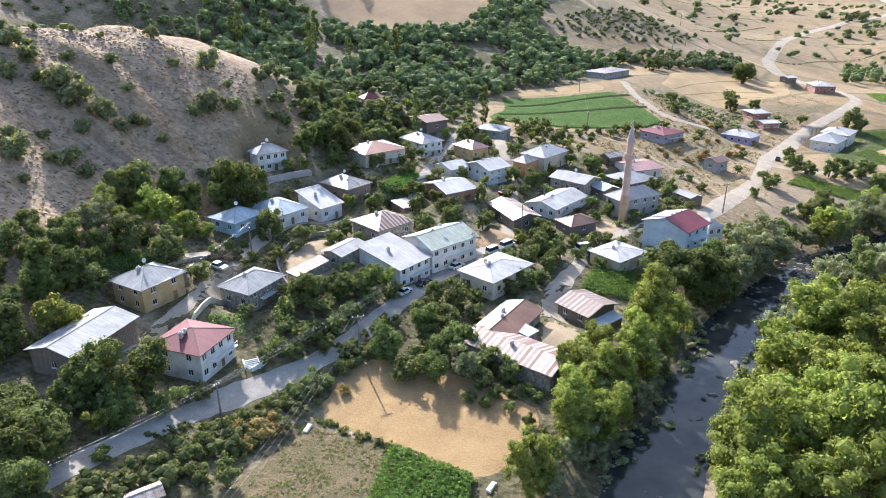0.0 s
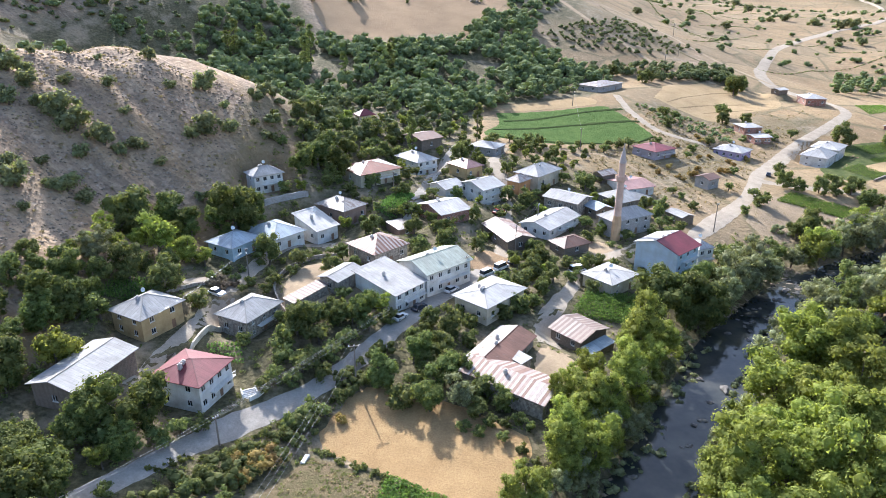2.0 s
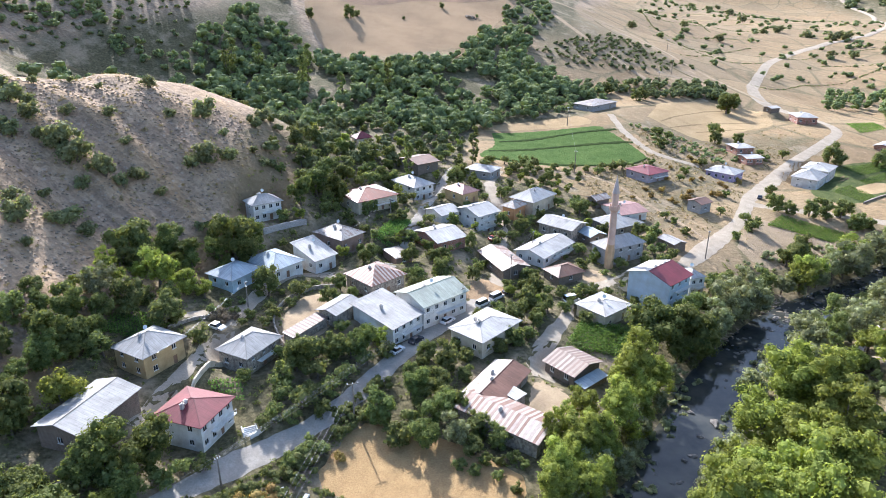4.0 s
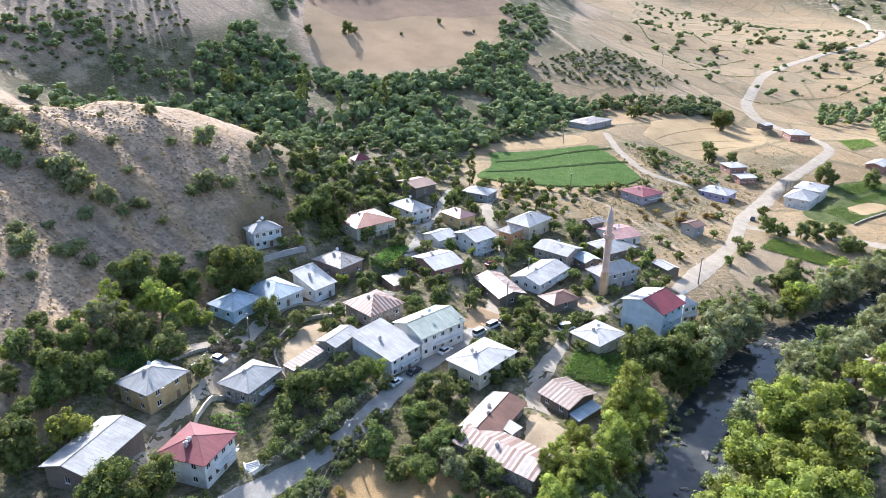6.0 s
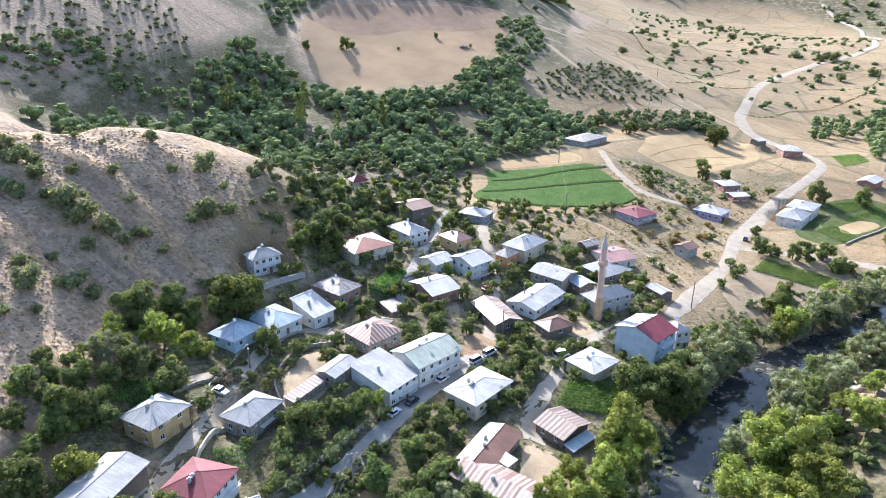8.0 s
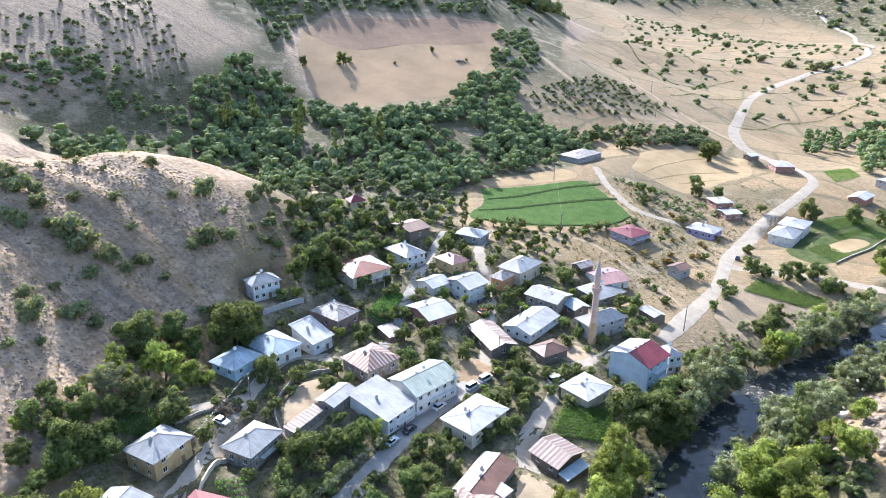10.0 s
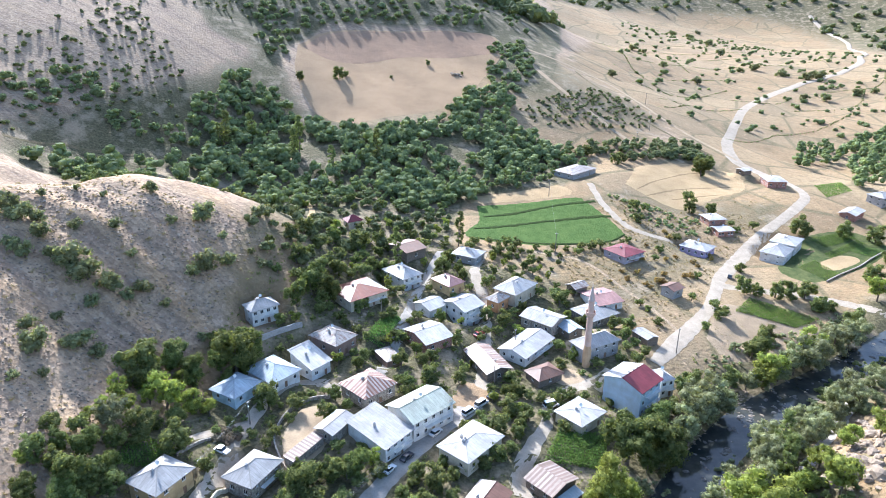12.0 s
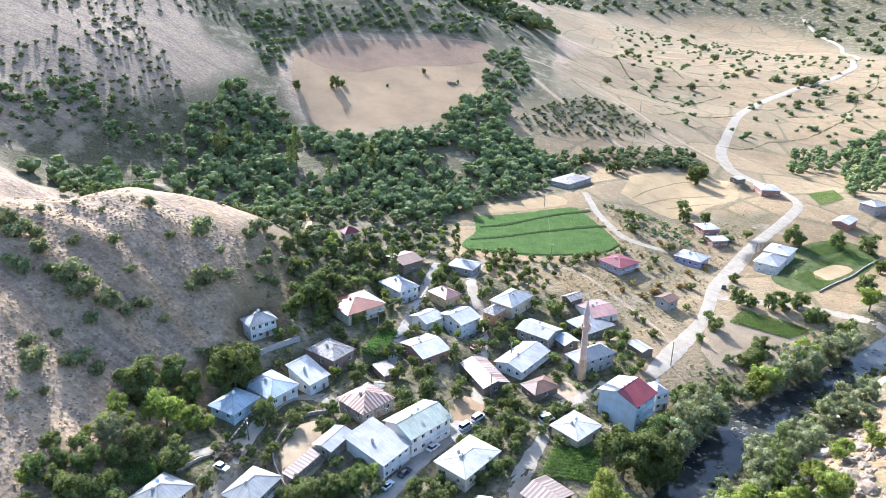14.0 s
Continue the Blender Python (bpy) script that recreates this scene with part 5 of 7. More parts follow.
def tree_kind(seed, h, r, form, material, clumps, per, size, name="tree"):
    """A prototype tree: trunk with limbs, and a crown of leaf clumps; kept below ground until copied."""
    rng = np.random.default_rng(seed)
    c = crown_centres(rng, h, r, form, clumps)
    rad = (0.2 * r + 0.2) * (0.6 + 0.75 * rng.random(clumps))
    if form == "poplar":
        rad *= 1.3
    crown = mesh_of("crown", *leaf_cloud(rng, c, rad, per, size), M_(material))
    v, f = tube([(0, 0, -0.5), (0.04 * r, 0, h * 0.18), (0.02, 0.05 * r, h * 0.4), (0, 0, h * 0.72)], [0.055 * r + 0.07, 0.045 * r + 0.05, 0.03 * r + 0.04, 0.03], 7)
    for k in range(5):
        e = c[rng.integers(len(c))]
        s = h * rng.uniform(0.16, 0.42)
        lv, lf = tube([(0, 0, s), (e[0] * 0.5, e[1] * 0.5, (s + e[2]) * 0.5 + 0.1 * h * 0.5), tuple(e)], [0.03 * r + 0.03, 0.02 * r + 0.02, 0.015], 5)
        f += [[i + len(v) for i in q] for q in lf]
        v += lv
    return crown, mesh_of("trunk", v, f, M_("bark"))


KINDS = {
    "walnut": [tree_kind(s, 8.5, 4.2, "round", "leaf_dark", 70, 66, 0.23) for s in (1, 2, 3)],
    "fruit": [tree_kind(s, 5.2, 2.9, "low", "leaf_mid", 44, 48, 0.23) for s in (11, 12, 13)],
    "bright": [tree_kind(s, 7.0, 3.2, "round", "leaf_bright", 46, 60, 0.2) for s in (21, 22)],
    "willow": [tree_kind(s, 7.5, 3.9, "round", "leaf_silver", 52, 66, 0.2) for s in (31, 32)],
    "poplar": [tree_kind(s, 13.0, 1.5, "poplar", "leaf_mid", 60, 46, 0.2) for s in (41, 42)],
    "riverside": [tree_kind(s, 11.0, 3.7, "tall", "leaf_bright", 88, 84, 0.18) for s in (51, 52, 53)],
    "bush": [tree_kind(s, 2.6, 1.8, "bush", "leaf_mid", 20, 32, 0.2) for s in (61, 62)],
    "thorn": [tree_kind(s, 2.0, 1.9, "bush", "leaf_thorn", 20, 40, 0.14) for s in (91, 92)],
    "dry": [tree_kind(s, 2.0, 1.9, "bush", "leaf_dry", 22, 34, 0.16) for s in (81, 82)],
    "scrub": [tree_kind(s, 2.2, 1.6, "bush", "leaf_scrub", 20, 34, 0.16) for s in (71, 72)],
}
LABELS = {
    "walnut": ("tree", "dense dark green walnut tree"), "fruit": ("tree", "rounded green garden fruit tree"), "bright": ("tree", "yellow-green leafy tree in the sun"),
    "willow": ("tree", "silvery grey-green willow by the water"), "poplar": ("tree", "slender upright light green poplar"), "riverside": ("tree", "tall bright green riverside tree"),
    "bush": ("bush", "low leafy green garden bush"), "thorn": ("bush", "grey-brown leafless thorn bush on a mound"), "dry": ("bush", "withered orange-brown bush in weeds"), "scrub": ("bush", "grey-green shrub on dry stony ground"),
}
PLANTED = []


def plant(kind, x, y, size=1.0, seed=None):
    rng = random.Random(seed if seed is not None else int(x * 31 + y * 17))
    crown, trunk = KINDS[kind][rng.randrange(len(KINDS[kind]))]
    cat, label = LABELS[kind]
    ob = tagged(new(cat), label, cat, "village trees" if cat == "tree" else "bushes")
    s = size * rng.uniform(0.88, 1.12)
    near = BED[np.argmin(np.hypot(BED[:, 0] - x, BED[:, 1] - y))]
    off = math.hypot(x - near[0], y - near[1])
    if off < near[2] + 1.8:
        x, y = near[0] + (x - near[0]) / max(off, 0.1) * (near[2] + 1.8), near[1] + (y - near[1]) / max(off, 0.1) * (near[2] + 1.8)
    z = float(Z(x, y))
    ob.matrix_basis = pose(x, y, z - 0.05, rng.uniform(-4, 4), rng.uniform(-4, 4), rng.uniform(0, 360)) @ Matrix.Diagonal((s * rng.uniform(0.9, 1.1), s, s * rng.uniform(0.9, 1.1), 1))
    part("trunk", trunk, ob)
    part("crown", crown, ob)
    PLANTED.append((x, y))


HOUSE_SPOTS = [(p[0], p[1], p[2] + 1.2) for p in PLOTS]


def grove(poly, kinds, gap, size=1.0, seed=1, limit=60):
    """Trees scattered in a stretch of the plan, at least gap metres apart, off the houses."""
    rng = random.Random(seed)
    xs, ys = [p[0] for p in poly], [p[1] for p in poly]
    done = []
    for _ in range(limit * 40):
        x, y = rng.uniform(min(xs), max(xs)), rng.uniform(min(ys), max(ys))
        if not inside(x, y, poly) or any(math.hypot(x - a, y - b) < gap for a, b in done) or any(math.hypot(x - a, y - b) < r for a, b, r in HOUSE_SPOTS):
            continue
        done.append((x, y))
        plant(rng.choice(kinds), x, y, size * rng.uniform(0.75, 1.2), rng.randrange(10**6))
        if len(done) >= limit:
            break


def woods(name, spots, h, r, material, label, seed, per=16, clumps=14, leaf=0.5, category="woods"):
    """Trees, shrubs or weeds nobody could count, as one mesh of leaf clumps; spots: (outline, spacing)."""
    rng = np.random.default_rng(seed)
    vs = []
    for poly, gap in spots:
        xs, ys = [p[0] for p in poly], [p[1] for p in poly]
        gx, gy = np.meshgrid(np.arange(min(xs), max(xs), gap), np.arange(min(ys), max(ys), gap))
        x, y = gx.ravel() + rng.uniform(-0.55, 0.55, gx.size) * gap, gy.ravel() + rng.uniform(-0.55, 0.55, gx.size) * gap
        keep = inside(x, y, poly) & (rng.random(gx.size) < 0.86)
        if category == "shrubs":
            keep &= np.sin(x / 17 + 1.7 * np.sin(y / 23)) + np.sin(y / 14 + 1.3 * np.sin(x / 29)) + 2.2 * rng.random(x.size) > 0.7
        if category == "undergrowth":
            keep &= np.sin(x * 0.55 + 1.3 * np.sin(y * 0.31)) * np.sin(y * 0.47 + np.sin(x * 0.23)) + 1.3 * rng.random(x.size) > 0.45
            for out in CLEAR if name != "field_weeds" else []:
                keep &= ~inside(x, y, out)
            for line in TRACKS:
                keep &= np.min(np.hypot(x[:, None] - line[:, 0], y[:, None] - line[:, 1]) - line[:, 2], 1) > 0.6
        for x, y in zip(x[keep], y[keep]):
            if any(math.hypot(x - a, y - b) < q for a, b, q in HOUSE_SPOTS):
                continue
            s = rng.uniform(0.6, 1.35)
            c = rng.normal(size=(clumps, 3))
            c /= np.linalg.norm(c, axis=1, keepdims=True)
            c = c * (rng.random((clumps, 1)) ** 0.4) * (0.72 * r, 0.72 * r, 0.36 * h) * s + (0, 0, (0.5 if h > 1.3 * r else 0.36) * h * s)
            v, f = leaf_cloud(rng, c, np.full(clumps, 0.42 * r * s) * rng.uniform(0.75, 1.3, clumps), per, leaf * (0.7 + 0.3 * s), 0.8 if r > 1.2 else 0)
            vs.append((v + (x, y, float(Z(x, y))), f))
    return tagged(new(name, mesh_of(name, *gathered(vs), M_(material))), label, category, kind="stuff")


def hedge(lines, material, label, seed, h=0.9, r=0.9, gap=2.4):
    """Bushy field banks along lines, as one mesh."""
    rng = np.random.default_rng(seed)
    vs = []
    for line in lines:
        for x, y in along(line, gap):
            if rng.random() < 0.75:
                s = rng.uniform(0.5, 1.2)
                c = rng.normal(size=(6, 3)) * (0.5 * r, 0.5 * r, 0.2 * h) * s + (0, 0, 0.4 * h * s)
                v, f = leaf_cloud(rng, c, np.full(6, 0.45 * r * s), 9, 0.3)
                vs.append((v + (x + rng.uniform(-1, 1), y + rng.uniform(-1, 1), float(Z(x, y))), f))
    return tagged(new("hedge", mesh_of("hedge", *gathered(vs), M_(material))), label, "hedge", kind="stuff")


# trees that stand singly: x, y, size
WALNUT_A = [
    (-56.1, 69.2, 0.95), (-58.5, 74.3, 1.17), (-55.1, 76.3, 0.8), (-62.3, 79.3, 0.98), (-58.5, 81.7, 1.08), (-63.7, 84, 1.06), (-50.2, 87.8, 0.85), (-58.4, 88.9, 0.82),
    (-56.3, 92.7, 1.19), (-49.3, 95, 1.24), (-73.6, 101.5, 1.29), (-1.5, 105.9, 0.89), (0.7, 112.6, 0.93), (-9.2, 113.3, 0.94), (-78.5, 120.4, 1.16), (-5, 120.4, 0.81),
    (-71.8, 125.5, 0.65), (-78.8, 126.9, 1.07), (-30.8, 127.9, 0.86), (-82.4, 128.1, 0.66), (-22.5, 131.4, 0.8), (-16.3, 134.1, 0.88), (59.6, 142.1, 0.85), (54.6, 144.1, 1.56),
    (67.8, 147.1, 1.54), (60.3, 149, 1.52), (64.6, 154.2, 1.27), (-63, 161.5, 0.8), (-55.5, 164.6, 0.74), (-66.2, 165.5, 0.95)]
for x, y, s in WALNUT_A:
    plant("walnut", x, y, s)
WALNUT_A = [
    (-70.8, 165.5, 0.75), (-58.9, 169.8, 0.96), (-54.9, 171.1, 1.84), (-51.5, 175.2, 1.17), (-61.3, 177.1, 0.98), (-54, 180.2, 1), (-41.8, 201.7, 1.16), (-38.2, 210, 1.49),
    (-32.9, 212.5, 1.31), (-30.5, 226.4, 1.01), (167.9, 384.7, 1.62)]
for x, y, s in WALNUT_A:
    plant("walnut", x, y, s)
FRUIT_A = [
    (7.8, 103.4, 0.89), (12, 105.2, 0.91), (9.2, 109.7, 1.01), (5.7, 115.1, 0.96), (-2.7, 117.5, 0.89), (-68.9, 122, 1.38), (1.9, 122.2, 1.08), (-82.9, 122.9, 0.98),
    (-74, 123.4, 1.29), (-86.8, 124.5, 1.21), (6.7, 126.7, 0.86), (2.4, 129.8, 1.23), (-27.8, 131.7, 0.96), (-87.2, 132.1, 0.85), (-19, 132.3, 1.07), (-74, 132.6, 1.22),
    (-31.6, 134.1, 0.66), (-22, 134.6, 1.08), (-1.8, 134.9, 0.97), (-67.9, 135, 1.12), (-61.3, 135.2, 1.66), (15.4, 136.7, 0.92), (10.4, 138.7, 0.83), (-70.3, 138.8, 1.69),
    (-15.5, 141.7, 1), (-66.6, 142.4, 1.03), (-63.1, 146.5, 1.05), (24.9, 148.8, 0.95), (20.9, 152.5, 1.18), (-78.1, 153.8, 1.09)]
for x, y, s in FRUIT_A:
    plant("fruit", x, y, s)
FRUIT_A = [
    (29.7, 156.5, 0.99), (-43, 157.5, 1.55), (-73.2, 158.3, 1.47), (23.9, 158.4, 0.99), (-77.4, 158.6, 1.96), (68.5, 160.7, 1.02), (23.4, 161.1, 1.23), (72.5, 163.6, 1.27),
    (-77.9, 166.5, 1.26), (-70.5, 169.5, 1.39), (29.3, 169.6, 0.88), (-3.7, 171.2, 0.92), (3.7, 173.5, 1.13), (11, 174.5, 0.94), (79.6, 174.6, 1.34), (84.8, 177.9, 1.26),
    (-0.6, 181.1, 1.03), (-18.1, 181.6, 0.85), (98.7, 181.7, 1.31), (-8, 193.1, 0.81), (140.6, 195.2, 1.79), (112.5, 195.8, 1.39), (116.7, 198.9, 1.73), (-34.7, 201.9, 0.9),
    (124.1, 205.4, 1.3), (-20.9, 205.7, 0.93), (27.9, 207.3, 1.23), (-20.1, 208.3, 0.85), (23.5, 210.7, 1.1), (164.1, 220.4, 1.64)]
for x, y, s in FRUIT_A:
    plant("fruit", x, y, s)
FRUIT_B = [
    (50.7, 221.5, 1.1), (-45, 222.6, 1.27), (24.3, 230.8, 0.89), (-35.2, 231.2, 1.15), (158.3, 233.9, 1.12), (-48.8, 234.5, 1.4), (16.3, 235.5, 0.9), (131.9, 244.5, 1.2),
    (138.2, 243.7, 1), (-30.7, 238.8, 1.42), (-38.8, 239.2, 1.34), (-20, 239.4, 1.19), (9, 239.4, 1.37), (144.3, 242.3, 1.5), (-15.4, 241.2, 1.23), (151.6, 243.3, 1.4),
    (156.6, 242.3, 1.51), (-11.5, 243.3, 1.05), (158.7, 233.2, 1.1), (-45.9, 248.6, 1.39), (-25.6, 250.7, 1.8), (44.4, 253.5, 0.98), (194.9, 254.1, 1.65), (-19.1, 261.8, 1.28),
    (215.7, 278.7, 1.57), (226, 303.6, 1.68), (190.9, 304, 1.59), (186, 306.3, 2)]
for x, y, s in FRUIT_B:
    plant("fruit", x, y, s)
FRUIT_C = [
    (210.2, 307, 1.65), (117, 390, 1.5), (122, 394, 1.1), (176, 398, 1.7), (171, 402, 1.3), (181, 402, 1.2), (100.4, 400.2, 1.51), (141, 330, 1.5), (150, 327, 1.3)]
for x, y, s in FRUIT_C:
    plant("fruit", x, y, s)
POPLAR_A = [
    (95.2, 142.6, 1.43), (-9.1, 245.3, 1.15), (15.7, 266.6, 1.24), (-45.9, 345, 1.37), (-24.3, 357.9, 1.42), (-69, 358.6, 1.65), (-108.7, 362.9, 1.28), (-106.9, 367, 1.29),
    (-67.3, 367.1, 1.47), (-95, 378.2, 1.32)]
for x, y, s in POPLAR_A:
    plant("poplar", x, y, s)
BUSH_A = [
    (-56, 68.6, 1.9), (-35.5, 77.7, 1.18), (-39.7, 77.9, 0.87), (-31.7, 78.1, 1.07), (-37.6, 78.7, 0.76), (-49.7, 79.2, 0.9), (-33.1, 81.4, 0.99), (-38.6, 81.8, 1.11),
    (-36.6, 83, 0.79), (-58.9, 85.4, 1.63), (-36.9, 85.6, 1.25), (-31.4, 85.8, 0.79), (14.3, 89, 0.57), (-35.3, 90.1, 1.17), (-53.7, 90.7, 1.9), (16.5, 91.3, 0.69),
    (-29.3, 91.5, 0.82), (-46.6, 92.5, 1.52), (14.4, 93.8, 0.81), (-44.2, 95.5, 1.29), (11.3, 96.6, 0.83), (-41.7, 97.1, 1.29), (-28.1, 98.3, 0.86), (7.5, 98.3, 0.84),
    (16.5, 99.6, 0.73), (4.6, 100.1, 0.84), (12.1, 100.6, 0.89), (9.6, 100.8, 0.89), (14.7, 101.2, 0.96), (-26.6, 101.3, 1.24)]
for x, y, s in BUSH_A:
    plant("bush", x, y, s)
BUSH_A = [
    (-24.8, 101.8, 1.12), (-71.1, 101.9, 1.43), (-24.2, 104.5, 1.39), (-21.2, 105, 1.14), (-6.7, 107.7, 1.85), (-4.7, 109.4, 1.34), (-18.7, 109.5, 1.16), (-33.5, 109.9, 1.24),
    (-9.1, 110.3, 1.08), (-28.7, 112.3, 1.39), (-31.8, 112.4, 1.67), (-4.3, 112.8, 1.77), (-11.5, 113.7, 1.24), (-23.1, 114.9, 1.4), (-27.2, 116.3, 1.84), (3.5, 116.6, 1.81),
    (-32, 118.5, 1.87), (-25.7, 118.6, 1.73), (7.6, 119.9, 1.29), (-22.2, 120.5, 1.87), (-31.9, 122.9, 1.77), (-25.4, 124.8, 1.77), (-19.4, 125.3, 1.63), (-30.1, 126.4, 1.8),
    (-0.5, 127, 1.34), (-15.2, 130.6, 1.37), (-52.4, 130.7, 1.43), (-27.3, 131, 1.84), (-33.9, 131, 1.77), (-3, 131.3, 1.37)]
for x, y, s in BUSH_A:
    plant("bush", x, y, s)
BUSH_B = [
    (-22.7, 132.5, 1.7), (-77.6, 132.5, 1.5), (7.5, 133.9, 1.35), (-81.2, 134.1, 1.52), (-11.1, 134.1, 1.51), (-18.1, 135.6, 1.72), (-41.8, 138.4, 0.67), (5.3, 138.8, 1.29),
    (-40.6, 139.6, 0.67), (-45.5, 140.8, 0.68), (-22.5, 141.5, 1.39), (-40.1, 141.7, 1.11), (23.5, 143.5, 1.25), (16.4, 143.7, 1.24), (-53.5, 144.2, 0.95), (-44.3, 144.6, 0.94),
    (-39.3, 145.2, 1.5), (-48.1, 145.2, 0.95), (-14.3, 145.4, 1.6), (-45.5, 146.2, 0.61), (-51.2, 149.3, 1.16), (-20, 150, 1.27), (-41.1, 150.6, 1.15), (65.1, 150.7, 1.85),
    (-48.2, 151.3, 0.72), (-41.3, 152.6, 0.71), (34.7, 158.5, 1.35), (-39.7, 158.8, 0.73), (16.3, 159, 0.96), (-33.4, 161.6, 0.74)]
for x, y, s in BUSH_B:
    plant("bush", x, y, s)
BUSH_C = [
    (52.7, 161.9, 1.01), (-34.9, 163.2, 0.81), (-74.8, 163.3, 1.52), (-37.5, 163.4, 0.75), (37.3, 163.7, 1), (-31.5, 163.8, 0.75), (-32.6, 164.5, 0.81), (-28.6, 165.3, 0.75),
    (35.3, 166.3, 1.2), (40.9, 166.4, 1.81), (-9.9, 166.7, 0.98), (47.9, 167.6, 1.43), (31.5, 167.9, 1.21), (-0.5, 168.1, 1.19), (44.6, 168.8, 1.23), (56.4, 168.9, 1),
    (5.9, 169.2, 1), (20.6, 170.9, 1.21), (-7.8, 172.3, 1.01), (-16.8, 173.9, 0.78), (54.5, 175.2, 0.81), (50.4, 179.5, 0.72), (30.1, 180.6, 0.71), (-44.4, 182.7, 1.02),
    (69.2, 186, 1.58), (16.1, 186.6, 1.08), (-41.9, 186.9, 0.83), (-16.2, 188.4, 0.83), (10.1, 190.1, 0.83), (-11.1, 190.2, 0.83)]
for x, y, s in BUSH_C:
    plant("bush", x, y, s)
BUSH_D = [
    (73.6, 190.6, 1.39), (3, 191.2, 0.83), (-18.1, 192.1, 1.09), (40.8, 192.3, 0.75), (-14.7, 192.4, 0.73), (6.6, 192.6, 1.05), (-12.9, 192.8, 0.84), (68.2, 193.3, 1.39),
    (63, 194.5, 0.89), (-9.4, 195.1, 0.84), (-21.9, 195.7, 1.11), (-7.7, 196.7, 1), (-4.1, 197.3, 0.96), (-31.1, 197.4, 0.86), (-36.3, 197.6, 0.86), (-25.8, 198.6, 1.13),
    (19.6, 198.6, 1.08), (-27.7, 200.6, 1.36), (12.4, 200.8, 0.76), (21.8, 202, 1.15), (19, 202.3, 0.88), (25.6, 203.1, 1.16), (-13.4, 203.5, 1.14), (-17.2, 204, 0.88),
    (-4.2, 204.3, 1.04), (-1.4, 206.5, 1.28), (102.5, 211, 1.31), (85.5, 212.2, 1.22), (32.6, 213.6, 1.21), (47, 216.9, 1.12)]
for x, y, s in BUSH_D:
    plant("bush", x, y, s)
BUSH_E = [
    (111, 219.2, 2.17), (-2.5, 220.5, 0.82), (11.5, 222.3, 0.99), (54.2, 222.8, 0.97), (85.1, 223, 1.01), (27.9, 224.2, 0.84), (83.2, 226.8, 1.28), (17.9, 227.4, 1.01),
    (112.4, 227.5, 1.39), (57.6, 229.9, 1.18), (105.1, 231.8, 1.12), (41.4, 233.2, 1.18), (163, 233.7, 1.54), (52.3, 234.8, 1.01), (150.1, 240.2, 1.23), (114.9, 251.3, 1.15),
    (134.9, 254.4, 1.24), (100.6, 264.1, 1.17), (139.8, 265.4, 1.61), (106, 273.3, 1.51), (84.1, 273.9, 1.24), (120.2, 291.2, 1.62), (104.7, 302, 1.96), (155.9, 306.3, 1.41),
    (165.4, 309.3, 1.43), (155.7, 312.3, 1.43), (106.4, 317, 2.05), (112.7, 318.7, 1.72), (144.8, 343.4, 2.65)]
for x, y, s in BUSH_E:
    plant("bush", x, y, s)
RIVERSIDE_A = [
    (52.8, 74.7, 1.62), (41.5, 75.3, 1.13), (46.1, 75.4, 1.48), (61.2, 76.3, 1.58), (12.8, 79.2, 0.97), (14.8, 79.4, 0.6), (54.7, 83.4, 1.54), (59.8, 84, 1.81),
    (47.2, 84.1, 1.56), (16.8, 84.8, 0.68), (20.7, 90, 1), (56.2, 90.5, 1.73), (69.6, 91.5, 1.86), (27, 92.8, 1.04), (67.1, 95.1, 1.51), (21.6, 95.1, 0.98),
    (30.8, 96.4, 0.89), (55, 97.2, 1.34), (25.2, 99.3, 1), (65.4, 101, 1.62), (72, 102, 1.73), (27.9, 103, 1.28), (32.4, 104.1, 1.12), (78.7, 104.5, 1.64),
    (22.6, 104.5, 0.69), (65, 107.7, 1.82), (25.3, 107.9, 0.79), (36.1, 111.2, 1.38), (30.2, 113.5, 0.83), (44.1, 113.8, 0.8)]
for x, y, s in RIVERSIDE_A:
    plant("riverside", x, y, s)
RIVERSIDE_A = [
    (80.7, 114.7, 1.81), (74.9, 116.4, 1.96), (42.5, 117.2, 1.09), (40.2, 121.8, 1.04), (43.2, 124.8, 1.44), (49.1, 127.3, 1.1)]
for x, y, s in RIVERSIDE_A:
    plant("riverside", x, y, s)
WILLOW_A = [
    (17, 80, 0.68), (43.5, 81, 0.79), (19.4, 86.8, 0.72), (46.7, 87, 0.83), (25.4, 88.4, 0.69), (23.7, 90, 0.95), (51.1, 97.6, 0.72), (29.5, 99.3, 1.13),
    (35.7, 103, 0.95), (4.8, 106.6, 0.85), (58.4, 106.8, 1.09), (40.6, 108.7, 0.68), (40.1, 112.1, 1.13), (50.2, 125.3, 0.62), (72.6, 128.6, 1.11), (85.7, 132.8, 1.17),
    (55.1, 134.7, 0.66), (80.1, 135.4, 0.94), (-76.4, 137.7, 1.11), (92.6, 138, 1.39), (63.7, 142, 0.62), (99.4, 142.4, 1.26), (104.9, 152.1, 1.3), (78.1, 155.2, 1.36),
    (81.7, 163.2, 1.79), (123.5, 163.8, 1.08), (91.1, 166.1, 1.34), (129.9, 166.2, 1.43), (86.1, 167.1, 1.54), (82.3, 169.1, 1.27)]
for x, y, s in WILLOW_A:
    plant("willow", x, y, s)
WILLOW_A = [
    (90.6, 171.7, 1.56), (139.1, 172.8, 1.03), (131.4, 190.5, 1.64), (146.7, 204, 1.4), (155.4, 206.7, 1.69)]
for x, y, s in WILLOW_A:
    plant("willow", x, y, s)
